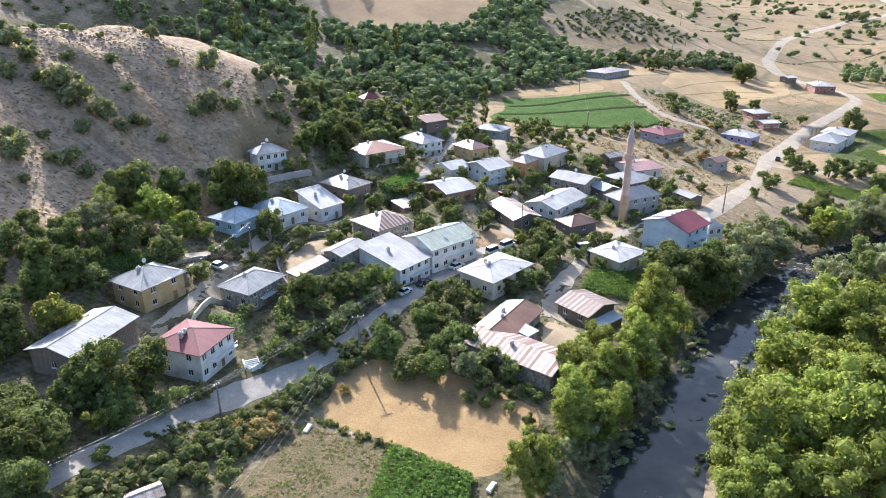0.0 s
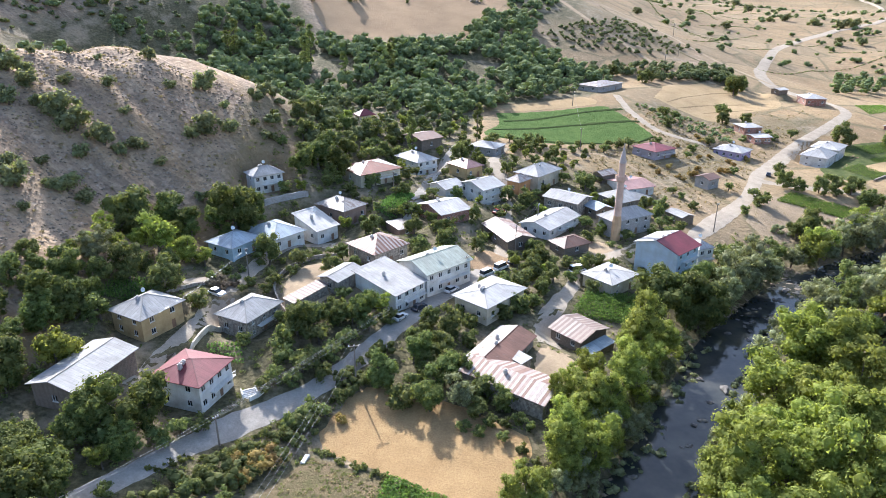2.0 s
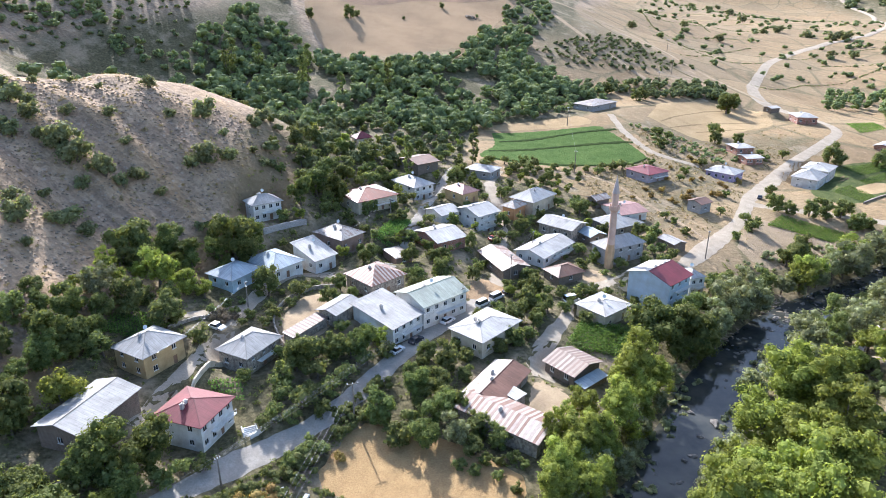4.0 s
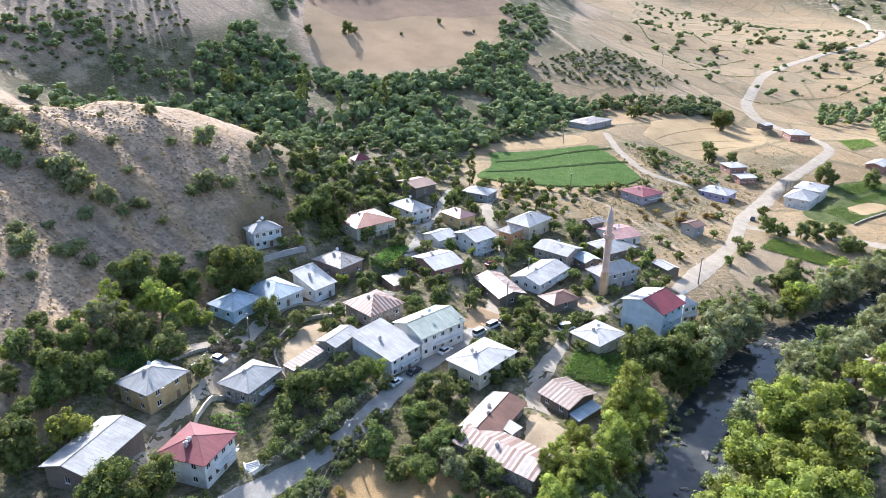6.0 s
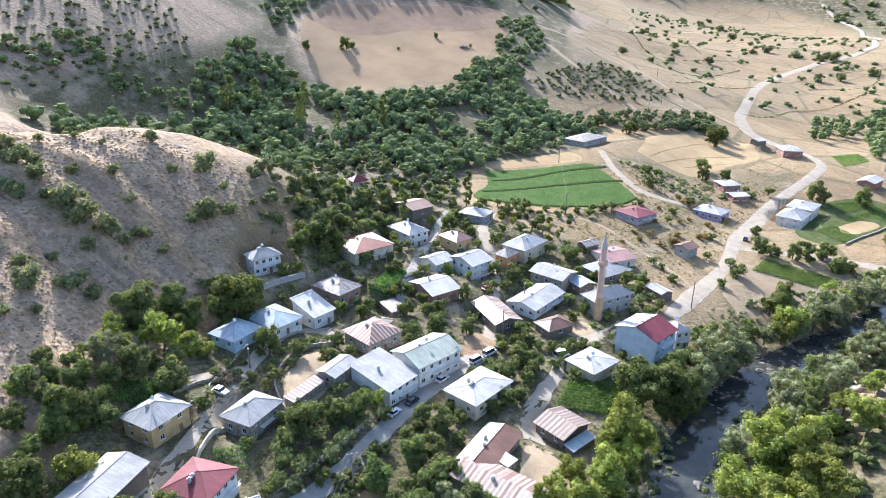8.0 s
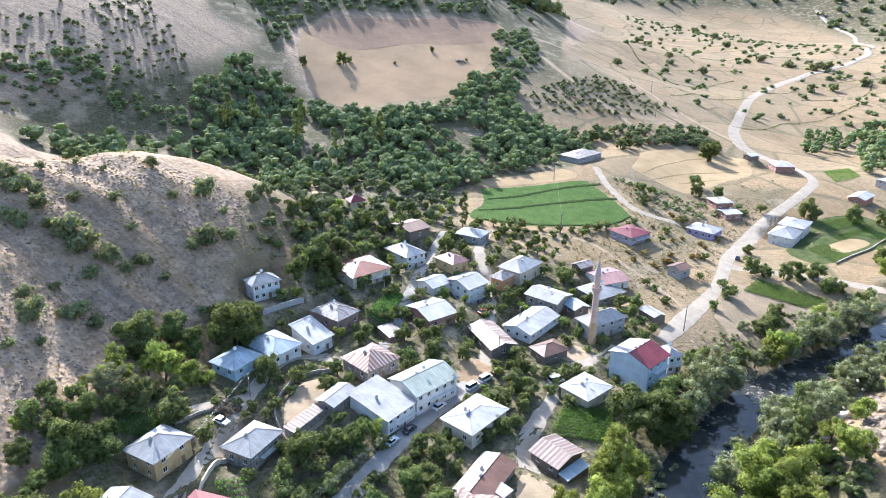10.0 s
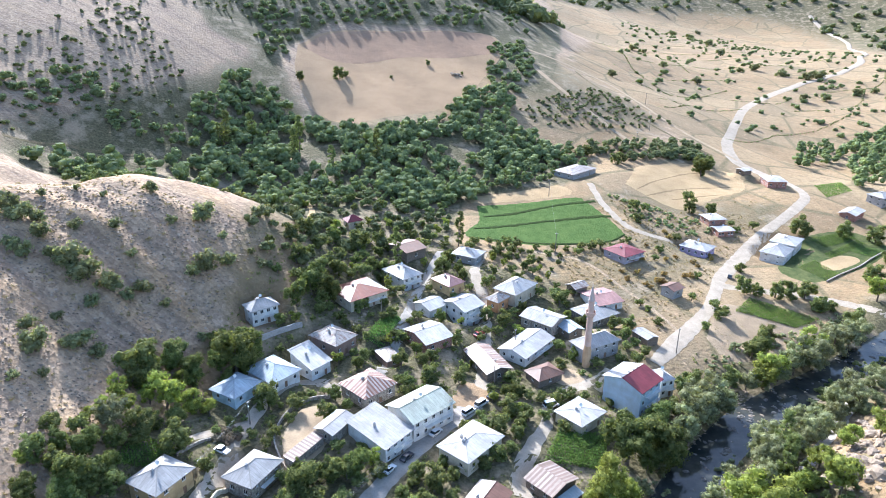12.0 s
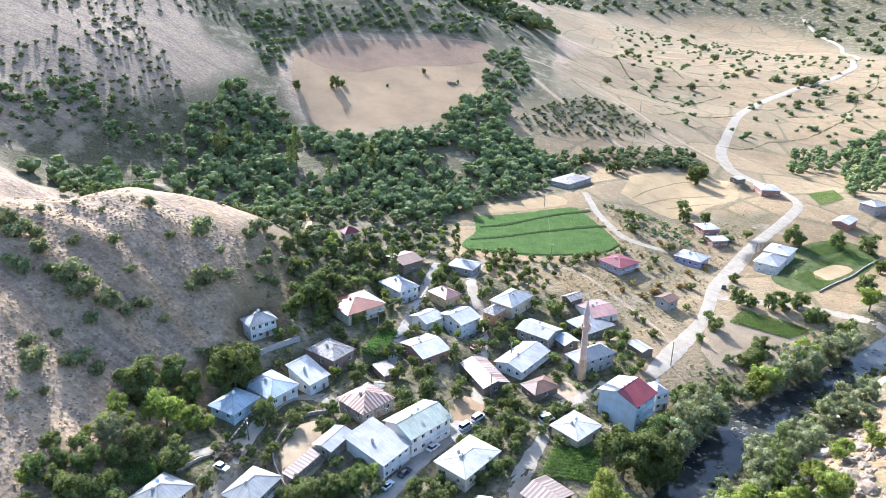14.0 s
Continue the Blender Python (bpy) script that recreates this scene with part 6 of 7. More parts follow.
BRIGHT_A = [
    (-52.4, 84.5, 0.64), (-68.8, 105.1, 1.49), (97.2, 120.9, 1.66), (-87.5, 121.8, 0.62), (91, 126.4, 1.37), (99, 132.3, 1.09), (110.7, 137.6, 1.03), (-81, 137.8, 0.68),
    (119.3, 139.9, 1.29), (-79.5, 142.3, 0.73), (-74.3, 144.2, 0.82), (-77.9, 145.9, 1.07), (-66.9, 149.1, 1.48), (-72.1, 151, 0.84), (-57.4, 151.8, 0.91), (-61.1, 152.8, 1.25),
    (-66.4, 160.1, 0.95), (111.5, 181, 1.47), (116.8, 181.1, 2), (-11.1, 192.6, 0.46), (-40.9, 194, 0.7), (132.7, 195.6, 1.88), (33.4, 204.4, 0.74), (-28.1, 220.5, 0.51),
    (183.5, 237.4, 1.41)]
for x, y, s in BRIGHT_A:
    plant("bright", x, y, s)
SCRUB_A = [
    (-99.5, 141.9, 1.25), (-94.5, 146.2, 1.26), (-98.7, 151.8, 2.82), (-94.2, 157.6, 1.57), (-103.7, 158.3, 1.59), (-88.2, 160.7, 2.1), (-92.4, 161.4, 2.9), (-100.4, 167, 1.36),
    (-95, 175.5, 1.94), (-66.2, 178.8, 1.38), (-91.2, 181.3, 2.8), (-97.8, 181.5, 3.38), (-87.3, 182.2, 1.97), (-115, 182.4, 2.32), (-103, 183.4, 3.42), (-119.3, 183.9, 2.06),
    (-78.1, 185, 1.41), (-108.6, 185.3, 2.03), (-84.7, 186.6, 2.27), (-114, 190.1, 2.37), (-121.2, 194.6, 3.04), (-90.1, 195, 1.46), (-117.9, 196.8, 2.13), (-72.6, 196.9, 1.74),
    (-125.5, 197.1, 3.6), (-107.7, 198.9, 1.81), (-69.9, 200.6, 2.92), (-97.6, 203.3, 1.51), (-64.3, 206.3, 1.78), (-121.9, 209.7, 1.28)]
for x, y, s in SCRUB_A:
    plant("scrub", x, y, s)
SCRUB_A = [
    (-54.8, 212.6, 1.52), (-83.4, 213.2, 1.54), (-59, 215.5, 1.23), (-68.4, 216.9, 1.23), (-106.5, 218.2, 0.96), (-116.4, 220.3, 0.98), (-75.5, 221.5, 3.6), (-93.1, 225.2, 1.93),
    (-60.6, 237.9, 2.32)]
for x, y, s in SCRUB_A:
    plant("scrub", x, y, s)

# willows and walnuts on the river banks and over the barn
for x, y, s in [(110.5, 182.6, 1), (117.9, 185.8, 1.12), (124.9, 189.1, 1.24), (136.3, 196.1, 1.36), (104.4, 181.1, 1), (151, 207.6, 1.12), (160.2, 212.1, 1.24), (107.9, 150.4, 1.36), (120.5, 160.6, 1), (129.2, 162.3, 1.12), (90.5, 137.9, 1.24), (92.7, 146.4, 1.36)]:
    plant("willow", x, y, s)
for x, y, s in [(-78.6, 107.8, 0.8), (-74, 97.7, 0.9), (-75.8, 114.3, 1), (-72.4, 119.1, 0.8), (-84.1, 113.8, 0.9)]:
    plant("walnut", x, y, s)
for x, y, s in [(90.1, 132.1, 1.2), (91.8, 133.3, 1.2)]:
    plant("poplar", x, y, s)

# small trees screening the cream house
for x, y, s in [(11.4, 137, 0.72), (15, 139.6, 0.8), (19.4, 142, 0.88), (22.6, 143.8, 0.72)]:
    plant("fruit", x, y, s)

# gardens and orchards behind the village
grove([(-50, 240), (-12, 246), (8, 268), (14, 296), (-20, 312), (-58, 300)], ["fruit", "bright", "walnut", "fruit"], 6.0, 0.8, 17, 20)
grove([(-62, 200), (-46, 204), (-36, 218), (-40, 236), (-56, 232)], ["walnut", "fruit"], 5.0, 0.8, 15, 5)
grove([(34, 246), (60, 250), (64, 262), (36, 266)], ["bush", "fruit"], 4.5, 0.6, 18, 6)
for x, y, s in [(-30.5, 89, 1.6), (-31.5, 86.5, 1.4), (-29, 92, 1.3), (-33, 88.5, 1.2), (-17.5, 104, 0.8), (96, 246, 1.2), (100, 252, 1.0), (84, 246, 0.9)]:
    plant("dry", x, y, s)

for k in range(15):
    plant("thorn", -50.5 + 3.6 * math.cos(k * 2.4) * (0.3 + k / 20), 143.5 + 3.2 * math.sin(k * 2.4) * (0.3 + k / 20), 0.75, k)
scatter = random.Random(52)
for k in range(22):
    u, w = scatter.random(), scatter.uniform(-1, 1)
    plant("dry", 84 + 42 * u + 10 * w, 236 + 52 * u - 9 * w, scatter.uniform(0.5, 1.1), k)


def infill(poly, kinds, gap, number, seed):
    """Garden trees on free ground: off the houses, lanes, yards and plots, and clear of the trees that stand."""
    rng = random.Random(seed)
    xs, ys = [p[0] for p in poly], [p[1] for p in poly]
    got = 0
    for _ in range(number * 60):
        x, y = rng.uniform(min(xs), max(xs)), rng.uniform(min(ys), max(ys))
        if not inside(x, y, poly) or any(inside(x, y, out) for out in CLEAR) or any(math.hypot(x - a, y - b) < r + 0.6 for a, b, r in HOUSE_SPOTS):
            continue
        if any(math.hypot(x - a, y - b) < gap for a, b in PLANTED) or any(np.min(np.hypot(x - line[:, 0], y - line[:, 1]) - line[:, 2]) < 1.6 for line in TRACKS):
            continue
        kind, lo, hi = kinds[rng.randrange(len(kinds))]
        plant(kind, x, y, rng.uniform(lo, hi), rng.randrange(10**6))
        got += 1
        if got >= number:
            break


infill([(-40, 120), (-12, 124), (10, 130), (30, 146), (60, 162), (78, 186), (74, 214), (60, 238), (30, 262), (0, 275), (-40, 250), (-50, 205), (-40, 176)], [("fruit", 0.6, 1.0), ("bush", 1.2, 1.9), ("bright", 0.45, 0.7), ("walnut", 0.45, 0.65), ("bush", 1.2, 2.0)], 4.2, 95, 61)
woods("orchard", [([(-60, 205), (-46, 208), (-38, 232), (-14, 250), (-10, 262), (8, 272), (14, 298), (-30, 318), (-64, 300), (-66, 250)], 7.2)], 4.6, 2.7, "leaf_far_haze", "green orchard trees behind the upper houses", 14, 22, 14, 0.24)
infill([(20, 262), (60, 262), (96, 282), (88, 276), (60, 270), (22, 275)], [("bush", 1.0, 1.8)], 4.0, 22, 63)

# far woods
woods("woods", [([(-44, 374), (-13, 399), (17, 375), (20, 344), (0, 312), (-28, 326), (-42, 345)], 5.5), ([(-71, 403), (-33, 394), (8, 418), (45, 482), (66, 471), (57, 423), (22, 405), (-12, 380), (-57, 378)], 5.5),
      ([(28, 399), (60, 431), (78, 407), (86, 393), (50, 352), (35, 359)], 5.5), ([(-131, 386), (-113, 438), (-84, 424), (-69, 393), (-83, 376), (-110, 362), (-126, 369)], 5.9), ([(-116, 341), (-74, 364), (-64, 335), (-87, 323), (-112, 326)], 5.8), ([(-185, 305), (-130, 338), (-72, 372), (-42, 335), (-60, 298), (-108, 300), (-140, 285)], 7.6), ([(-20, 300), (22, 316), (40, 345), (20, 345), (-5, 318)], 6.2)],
      7.0, 4.0, "leaf_far_haze", "dense green trees in the side valley behind the village", 3, 16, 12, 0.46)
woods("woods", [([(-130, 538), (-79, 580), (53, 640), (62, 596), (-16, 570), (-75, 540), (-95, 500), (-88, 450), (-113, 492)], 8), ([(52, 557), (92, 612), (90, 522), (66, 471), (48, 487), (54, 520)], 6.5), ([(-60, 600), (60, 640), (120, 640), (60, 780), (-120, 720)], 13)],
      3.8, 3.4, "leaf_far_haze", "wooded slope round the hillside field", 4, 12, 10, 0.5)
woods("woods", [([(-64, 335), (-43, 362), (-28, 322), (22, 312), (14, 300), (-20, 300), (-60, 300)], 7.5), ([(-165, 292), (-150, 318), (-120, 300), (-112, 270), (-130, 262)], 6.0)], 4.5, 2.6, "leaf_mid", "orchard trees in the side valley", 8, 22, 12, 0.3)
woods("brush", [([(-128, 222), (-104, 234), (-88, 246), (-66, 258), (-58, 268), (-62, 284), (-80, 268), (-100, 250), (-122, 240)], 3.4)], 1.8, 1.6, "leaf_brush", "yellow-green brush behind the stony ridge", 41, 14, 6, 0.24, "shrubs")
woods("hedgerow", [([(86, 409), (161, 440), (187, 433), (176, 415), (90, 399)], 5.2), ([(124, 402), (147, 410), (174, 421), (184, 415), (180, 409), (148, 404), (126, 396)], 3.4)], 5.0, 2.8, "leaf_far_haze", "row of trees along the terrace edge", 9, 22, 12, 0.34, "hedge")
woods("woods", [([(262, 380), (300, 392), (345, 470), (403, 556), (340, 515), (290, 430)], 7.5), ([(281, 492), (326, 523), (319, 472), (272, 436), (250, 420)], 10)], 8.0, 3.4, "leaf_far_haze", "poplars and willows along the upper river", 10, 22, 16, 0.36)
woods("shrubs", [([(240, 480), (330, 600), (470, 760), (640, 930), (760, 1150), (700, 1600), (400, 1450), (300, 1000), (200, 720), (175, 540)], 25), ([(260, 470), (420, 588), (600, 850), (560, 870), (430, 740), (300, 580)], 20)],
      4.0, 3.6, "leaf_far_haze", "scattered round shrubs on the dry plain", 5, 14, 10, 0.45, "shrubs")
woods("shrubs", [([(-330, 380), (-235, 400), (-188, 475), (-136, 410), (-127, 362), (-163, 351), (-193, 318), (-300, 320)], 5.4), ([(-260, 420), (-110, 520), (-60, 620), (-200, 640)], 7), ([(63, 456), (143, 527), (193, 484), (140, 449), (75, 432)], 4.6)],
      2.2, 1.9, "leaf_far_haze", "sparse shrubs on the stony slopes", 6, 12, 6, 0.32, "shrubs")
woods("woods", [([(-214, 358), (-192, 385), (-159, 377), (-183, 347), (-204, 336)], 6.5), ([(-270, 340), (-214, 358), (-204, 336), (-240, 320)], 8)], 4.5, 3.0, "leaf_far_haze", "thicket of low trees on the stony slope", 11, 20, 12, 0.36)
woods("shrubs", [([(95, 334), (136, 326), (146, 308), (128, 296), (102, 306)], 4.0), ([(205, 348), (196, 330), (165, 316), (150, 320), (180, 340)], 8)], 1.6, 1.5, "leaf_far_haze", "thorny scrub on the earth bank", 12, 12, 6, 0.26, "shrubs")
woods("woods", [([(226, 1330), (527, 1800), (772, 1860), (950, 1750), (940, 1540), (720, 980), (900, 900), (1500, 1400), (1700, 2600), (200, 2600)], 44), ([(-60, 640), (120, 700), (200, 1000), (150, 1250), (-200, 1000)], 15)], 13, 12, "leaf_far_haze", "distant forest on the far slopes", 7, 7, 6, 1.8)
hedge([[(200, 560), (250, 575), (290, 600)], [(195, 620), (260, 640), (315, 690)], [(195, 690), (270, 705), (345, 750)], [(205, 780), (300, 790), (400, 850)], [(220, 880), (330, 890), (450, 950)], [(240, 990), (380, 1000), (520, 1070)],
       [(290, 530), (340, 555), (390, 600)], [(350, 620), (420, 640), (480, 720)], [(420, 700), (500, 730), (560, 810)], [(190, 530), (210, 545), (228, 570)], [(230, 620), (222, 700), (232, 790)], [(300, 760), (310, 860), (330, 960)], [(225, 480), (262, 500), (300, 545)], [(300, 650), (340, 640), (372, 668)], [(420, 860), (520, 900), (600, 980)], [(330, 1080), (480, 1130), (620, 1180)]], "leaf_scrub", "bushy banks between the dry fields", 21, 0.6, 0.8, 2.2)
hedge([[(-21, 95), (-8, 88.6), (6, 81)], [(-22, 118), (-18, 112), (-24, 106), (-32, 98)], [(-46, 86), (-38, 92), (-33, 97)]], "leaf_mid", "weedy field margin beside the road", 24, 0.8, 0.7, 0.9)
woods("undergrowth", [([(-75, 62), (-24, 72), (8, 78), (20, 110), (58, 158), (74, 188), (50, 230), (0, 280), (-50, 250), (-62, 190), (-75, 130)], 1.9), ([(26, 88), (50, 122), (90, 176), (100, 200), (84, 190), (40, 125)], 3.0), ([(60, 92), (80, 118), (104, 146), (150, 178), (190, 212), (186, 222), (140, 188), (96, 154), (56, 104)], 3.2)],
      0.7, 0.8, "leaf_mid", "weeds and undergrowth between gardens", 31, 7, 4, 0.19, "undergrowth")
woods("tufts", [([(-140, 110), (-70, 110), (-62, 185), (-50, 230), (-140, 240)], 2.8), ([(60, 240), (120, 280), (150, 330), (100, 330), (60, 262)], 2.6), ([(96, 120), (128, 146), (160, 175), (140, 120), (110, 100)], 3.4)], 0.6, 0.8, "leaf_straw", "dry grass tufts on stony ground", 32, 7, 4, 0.22, "undergrowth")
woods("field_weeds", [([(-21.7, 94), (-9, 87.6), (-11.5, 78.5), (-30, 74.5), (-29, 80.5), (-25, 89)], 0.8)], 0.35, 0.5, "leaf_mid", "green weeds over the fallow plot", 33, 9, 4, 0.11, "undergrowth")
woods("field_weeds", [([(-21.7, 94), (-9, 87.6), (-11.5, 78.5), (-30, 74.5), (-29, 80.5), (-25, 89)], 1.1), ([(101, 205), (118, 229), (148, 220), (138, 206), (118, 198)], 2.2)], 0.4, 0.5, "leaf_straw", "dry stalks over fallow ground", 34, 8, 3, 0.12, "undergrowth")
woods("tufts", [([(58, 240), (84, 205), (104, 226), (122, 252), (150, 290), (180, 322), (150, 330), (100, 332), (60, 268)], 2.4), ([(190, 330), (205, 350), (200, 366), (150, 340), (120, 345)], 4.5)], 0.7, 0.8, "leaf_straw", "withered thistles and grass on the dry slope", 35, 7, 4, 0.2, "undergrowth")
woods("thicket", [([(24, 84), (38, 94), (52, 118), (66, 138), (60, 140), (46, 120), (30, 98), (20, 90)], 2.6), ([(44, 84), (62, 110), (80, 134), (100, 154), (128, 174), (124, 178), (96, 160), (74, 138), (56, 112), (40, 86)], 2.8), ([(90, 178), (112, 194), (140, 208), (170, 226), (164, 232), (132, 212), (104, 200), (88, 186)], 3.2)], 1.7, 1.3, "leaf_silver", "low willow scrub along both banks", 36, 12, 7, 0.24, "thicket")
for x, y, s in [(172, 609, 0.9), (312, 1012, 1.4), (322, 990, 1.2), (516, 1420, 1.8), (532, 1368, 1.9), (653, 1631, 1.7), (488, 1163, 1.9), (437, 996, 1.8), (288, 701, 1.3), (382, 809, 1.3), (407, 826, 1.5), (424, 794, 1.5), (447, 773, 1.8), (462, 778, 1.8), (409, 670, 1.3), (382, 663, 1.2), (452, 689, 1.3), (274, 767, 1.2), (476, 698, 1.2)]:
    plant("scrub", x, y, s * 3.0)
for x, y, s in [(-54, 462, 1.5), (-79, 449, 1.4), (5.5, 507, 0.8), (-50, 468, 0.9), (-20, 480, 0.5), (30, 500, 0.5)]:
    plant("fruit", x, y, s)
woods("verge", [([(-60, 58), (-45, 80), (-34, 94), (-22, 108), (-20, 104), (-27, 92), (-36, 80), (-46, 66), (-54, 54)], 2.1), ([(-22, 112), (-12, 126), (-9, 122), (-18, 107)], 2.0)], 2.4, 1.6, "leaf_mid", "dark bushy verge below the village road", 37, 18, 8, 0.19, "verge")
woods("woods", [([(-60, 300), (-20, 312), (20, 318), (24, 330), (62, 345), (100, 372), (100, 398), (60, 400), (20, 372), (-10, 336), (-50, 325)], 6.0), ([(-170, 345), (-120, 352), (-70, 362), (-70, 385), (-110, 366), (-160, 362)], 5.5)], 5.5, 3.0, "leaf_far_haze", "mixed trees between orchard and green field", 13, 18, 12, 0.33)
woods("thicket", [([(60, 90), (84, 100), (108, 128), (101, 141), (80, 124), (58, 104)], 3.3), ([(112, 158), (140, 178), (170, 200), (166, 206), (136, 186), (110, 166)], 3.6)], 2.4, 1.8, "leaf_mid", "green thicket on the stony riverbank", 38, 16, 8, 0.21, "thicket")

# ---- mosque tower, poles and wires ----


tower = tagged(new("minaret"), "slender pinkish stone minaret with ochre base beside the mosque", "minaret")
tower.matrix_basis = pose(52.5, 184.7, 1.4) @ Matrix.Diagonal((1, 1, 1.05, 1))
part("base", mesh_of("base", *lathe([(1.4, -1.2), (1.4, 5.6), (1.2, 6.6), (1.12, 7.45)], 8), M_("ochre")), tower, label="ochre plastered octagonal base")
part("shaft", mesh_of("shaft", *lathe([(1.08, 7.38), (0.95, 17.2)], 16), M_("minaret")), tower)
deck = part("gallery", mesh_of("gallery", *lathe([(0.95, 17.0), (1.45, 17.7), (1.6, 17.8), (1.6, 18.0)], 16), M_("minaret")), tower)
part("parapet", mesh_of("parapet", *lathe([(1.6, 18.0), (1.6, 18.9), (1.48, 18.9), (1.48, 18.0)], 16), M_("minaret")), deck)
part("upper_shaft", mesh_of("upper_shaft", *lathe([(0.95, 18.0), (0.9, 22.4), (1.02, 22.5)], 16), M_("minaret")), tower)
part("spire", mesh_of("spire", *lathe([(1.05, 22.45), (0.55, 25.0), (0.06, 27.2)], 16), M_("lead")), tower, label="tapered lead-grey spire")
part("finial", mesh_of("finial", *lathe([(0.05, 27.1), (0.14, 27.4), (0.05, 27.6), (0.03, 28.0)], 8), M_("lead")), tower)


def pole(x, y, h, arm=1.6, turn=0.0, label="weathered wooden power pole with crossarm", lamp=False):
    ob = tagged(new("power_pole"), label, "pole", "power poles")
    ob.matrix_basis = pose(x, y, float(Z(x, y)), 0, 0, turn)
    part("mast", mesh_of("mast", *lathe([(0.19, -0.6), (0.16, h * 0.5), (0.11, h)], 10), M_("wood_pole")), ob)
    bar = part("crossarm", box_mesh("crossarm", [(-arm / 2, -0.17, h - 0.45, arm / 2, -0.05, h - 0.3)], "wood_pole"), ob)
    for k in range(3):
        part("insulator", shared("insulator", lambda: mesh_of("insulator", *lathe([(0.05, 0), (0.1, 0.08), (0.1, 0.2), (0.04, 0.28)], 8), M_("porcelain"))), bar, pose(-arm * 0.44 + k * arm * 0.44, -0.11, h - 0.3))
    if lamp:
        arm_ob = part("lamp_arm", box_mesh("lamp_arm", [(-0.05, -0.9, h - 0.9, 0.05, -0.1, h - 0.82)], "rail"), ob)
        part("lamp_head", box_mesh("lamp_head", [(-0.12, -1.4, h - 0.93, 0.12, -0.9, h - 0.78)], "porcelain"), arm_ob)
    return Vector((x, y, float(Z(x, y)) + h))


def wire(a, b, sag=1.0, label="thin overhead electric wire"):
    a, b = Vector(a), Vector(b)
    data = bpy.data.curves.new("wire", "CURVE")
    data.dimensions, data.bevel_depth, data.bevel_resolution = "3D", 0.018, 0
    s = data.splines.new("POLY")
    s.points.add(20)
    for k in range(21):
        p = a.lerp(b, k / 20)
        s.points[k].co = (p.x, p.y, p.z - sag * 4 * (k / 20) * (1 - k / 20), 1)
    data.materials.append(M_("wire"))
    tagged(new("wire", data), label, "wire", "overhead wires")


road_poles = [pole(-58, 63, 5.2, 1.0, 45), pole(-37.6, 94.4, 6.2, 1.0, 45), pole(7.4, 157.2, 7.2, 1.4, 50), pole(22, 176, 8.2, 1.2, 60), pole(31, 196, 8.0, 1.2, 60)]
for n, (a, b) in enumerate(zip(road_poles, road_poles[1:])):
    for off, drop in ((-0.4, 0.0), (0.4, 0.0), (0.0, 0.0), (-0.2, 0.7))[:4 if n == 1 else 2]:
        o = Vector((off * 0.7, -off * 0.7, -drop))
        wire(a + o, b + o, 0.8 + drop)
big_pole = pole(-16.3, 113.8, 9.4, 2.4, 15, "tall twin-arm power pole beside the field")
far_end = Vector((-27, 60, 9))
for off in (-1.0, 0.0, 1.0):
    wire(big_pole + Vector((off, 0.2, -0.1)), far_end + Vector((off, 0, 0)), 1.4)
pole(85.6, 194.2, 9.4, 1.0, 30)
lane_pole = pole(-46.3, 150, 7.2, 0.8, 20, "street lamp pole at the lane corner", True)
wire(lane_pole, (-56, 118, 12.0), 0.8)
wire(lane_pole + Vector((0.3, 0, 0)), (-55.7, 118, 12.0), 0.8)
wire(lane_pole, (-41, 166, 10), 0.6)
second = pole(-14, 205, 7.5, 0.9, 10)
for off in (-0.3, 0.3):
    wire(second + Vector((off, 0, 0)), (-26 + off, 190, 12), 0.8)
    wire(second + Vector((off, 0, 0)), (-6 + off, 224, 14.5), 0.7)
hill_poles = [pole(58, 268, 9, 1.2), pole(66, 330, 9, 1.2), pole(140, 425, 9, 1.2), pole(158, 455, 9, 1.2), pole(175, 520, 9, 1.2)]
for a, b in zip(hill_poles, hill_poles[1:]):
    wire(a, b, 1.5)


# ---- cars ----


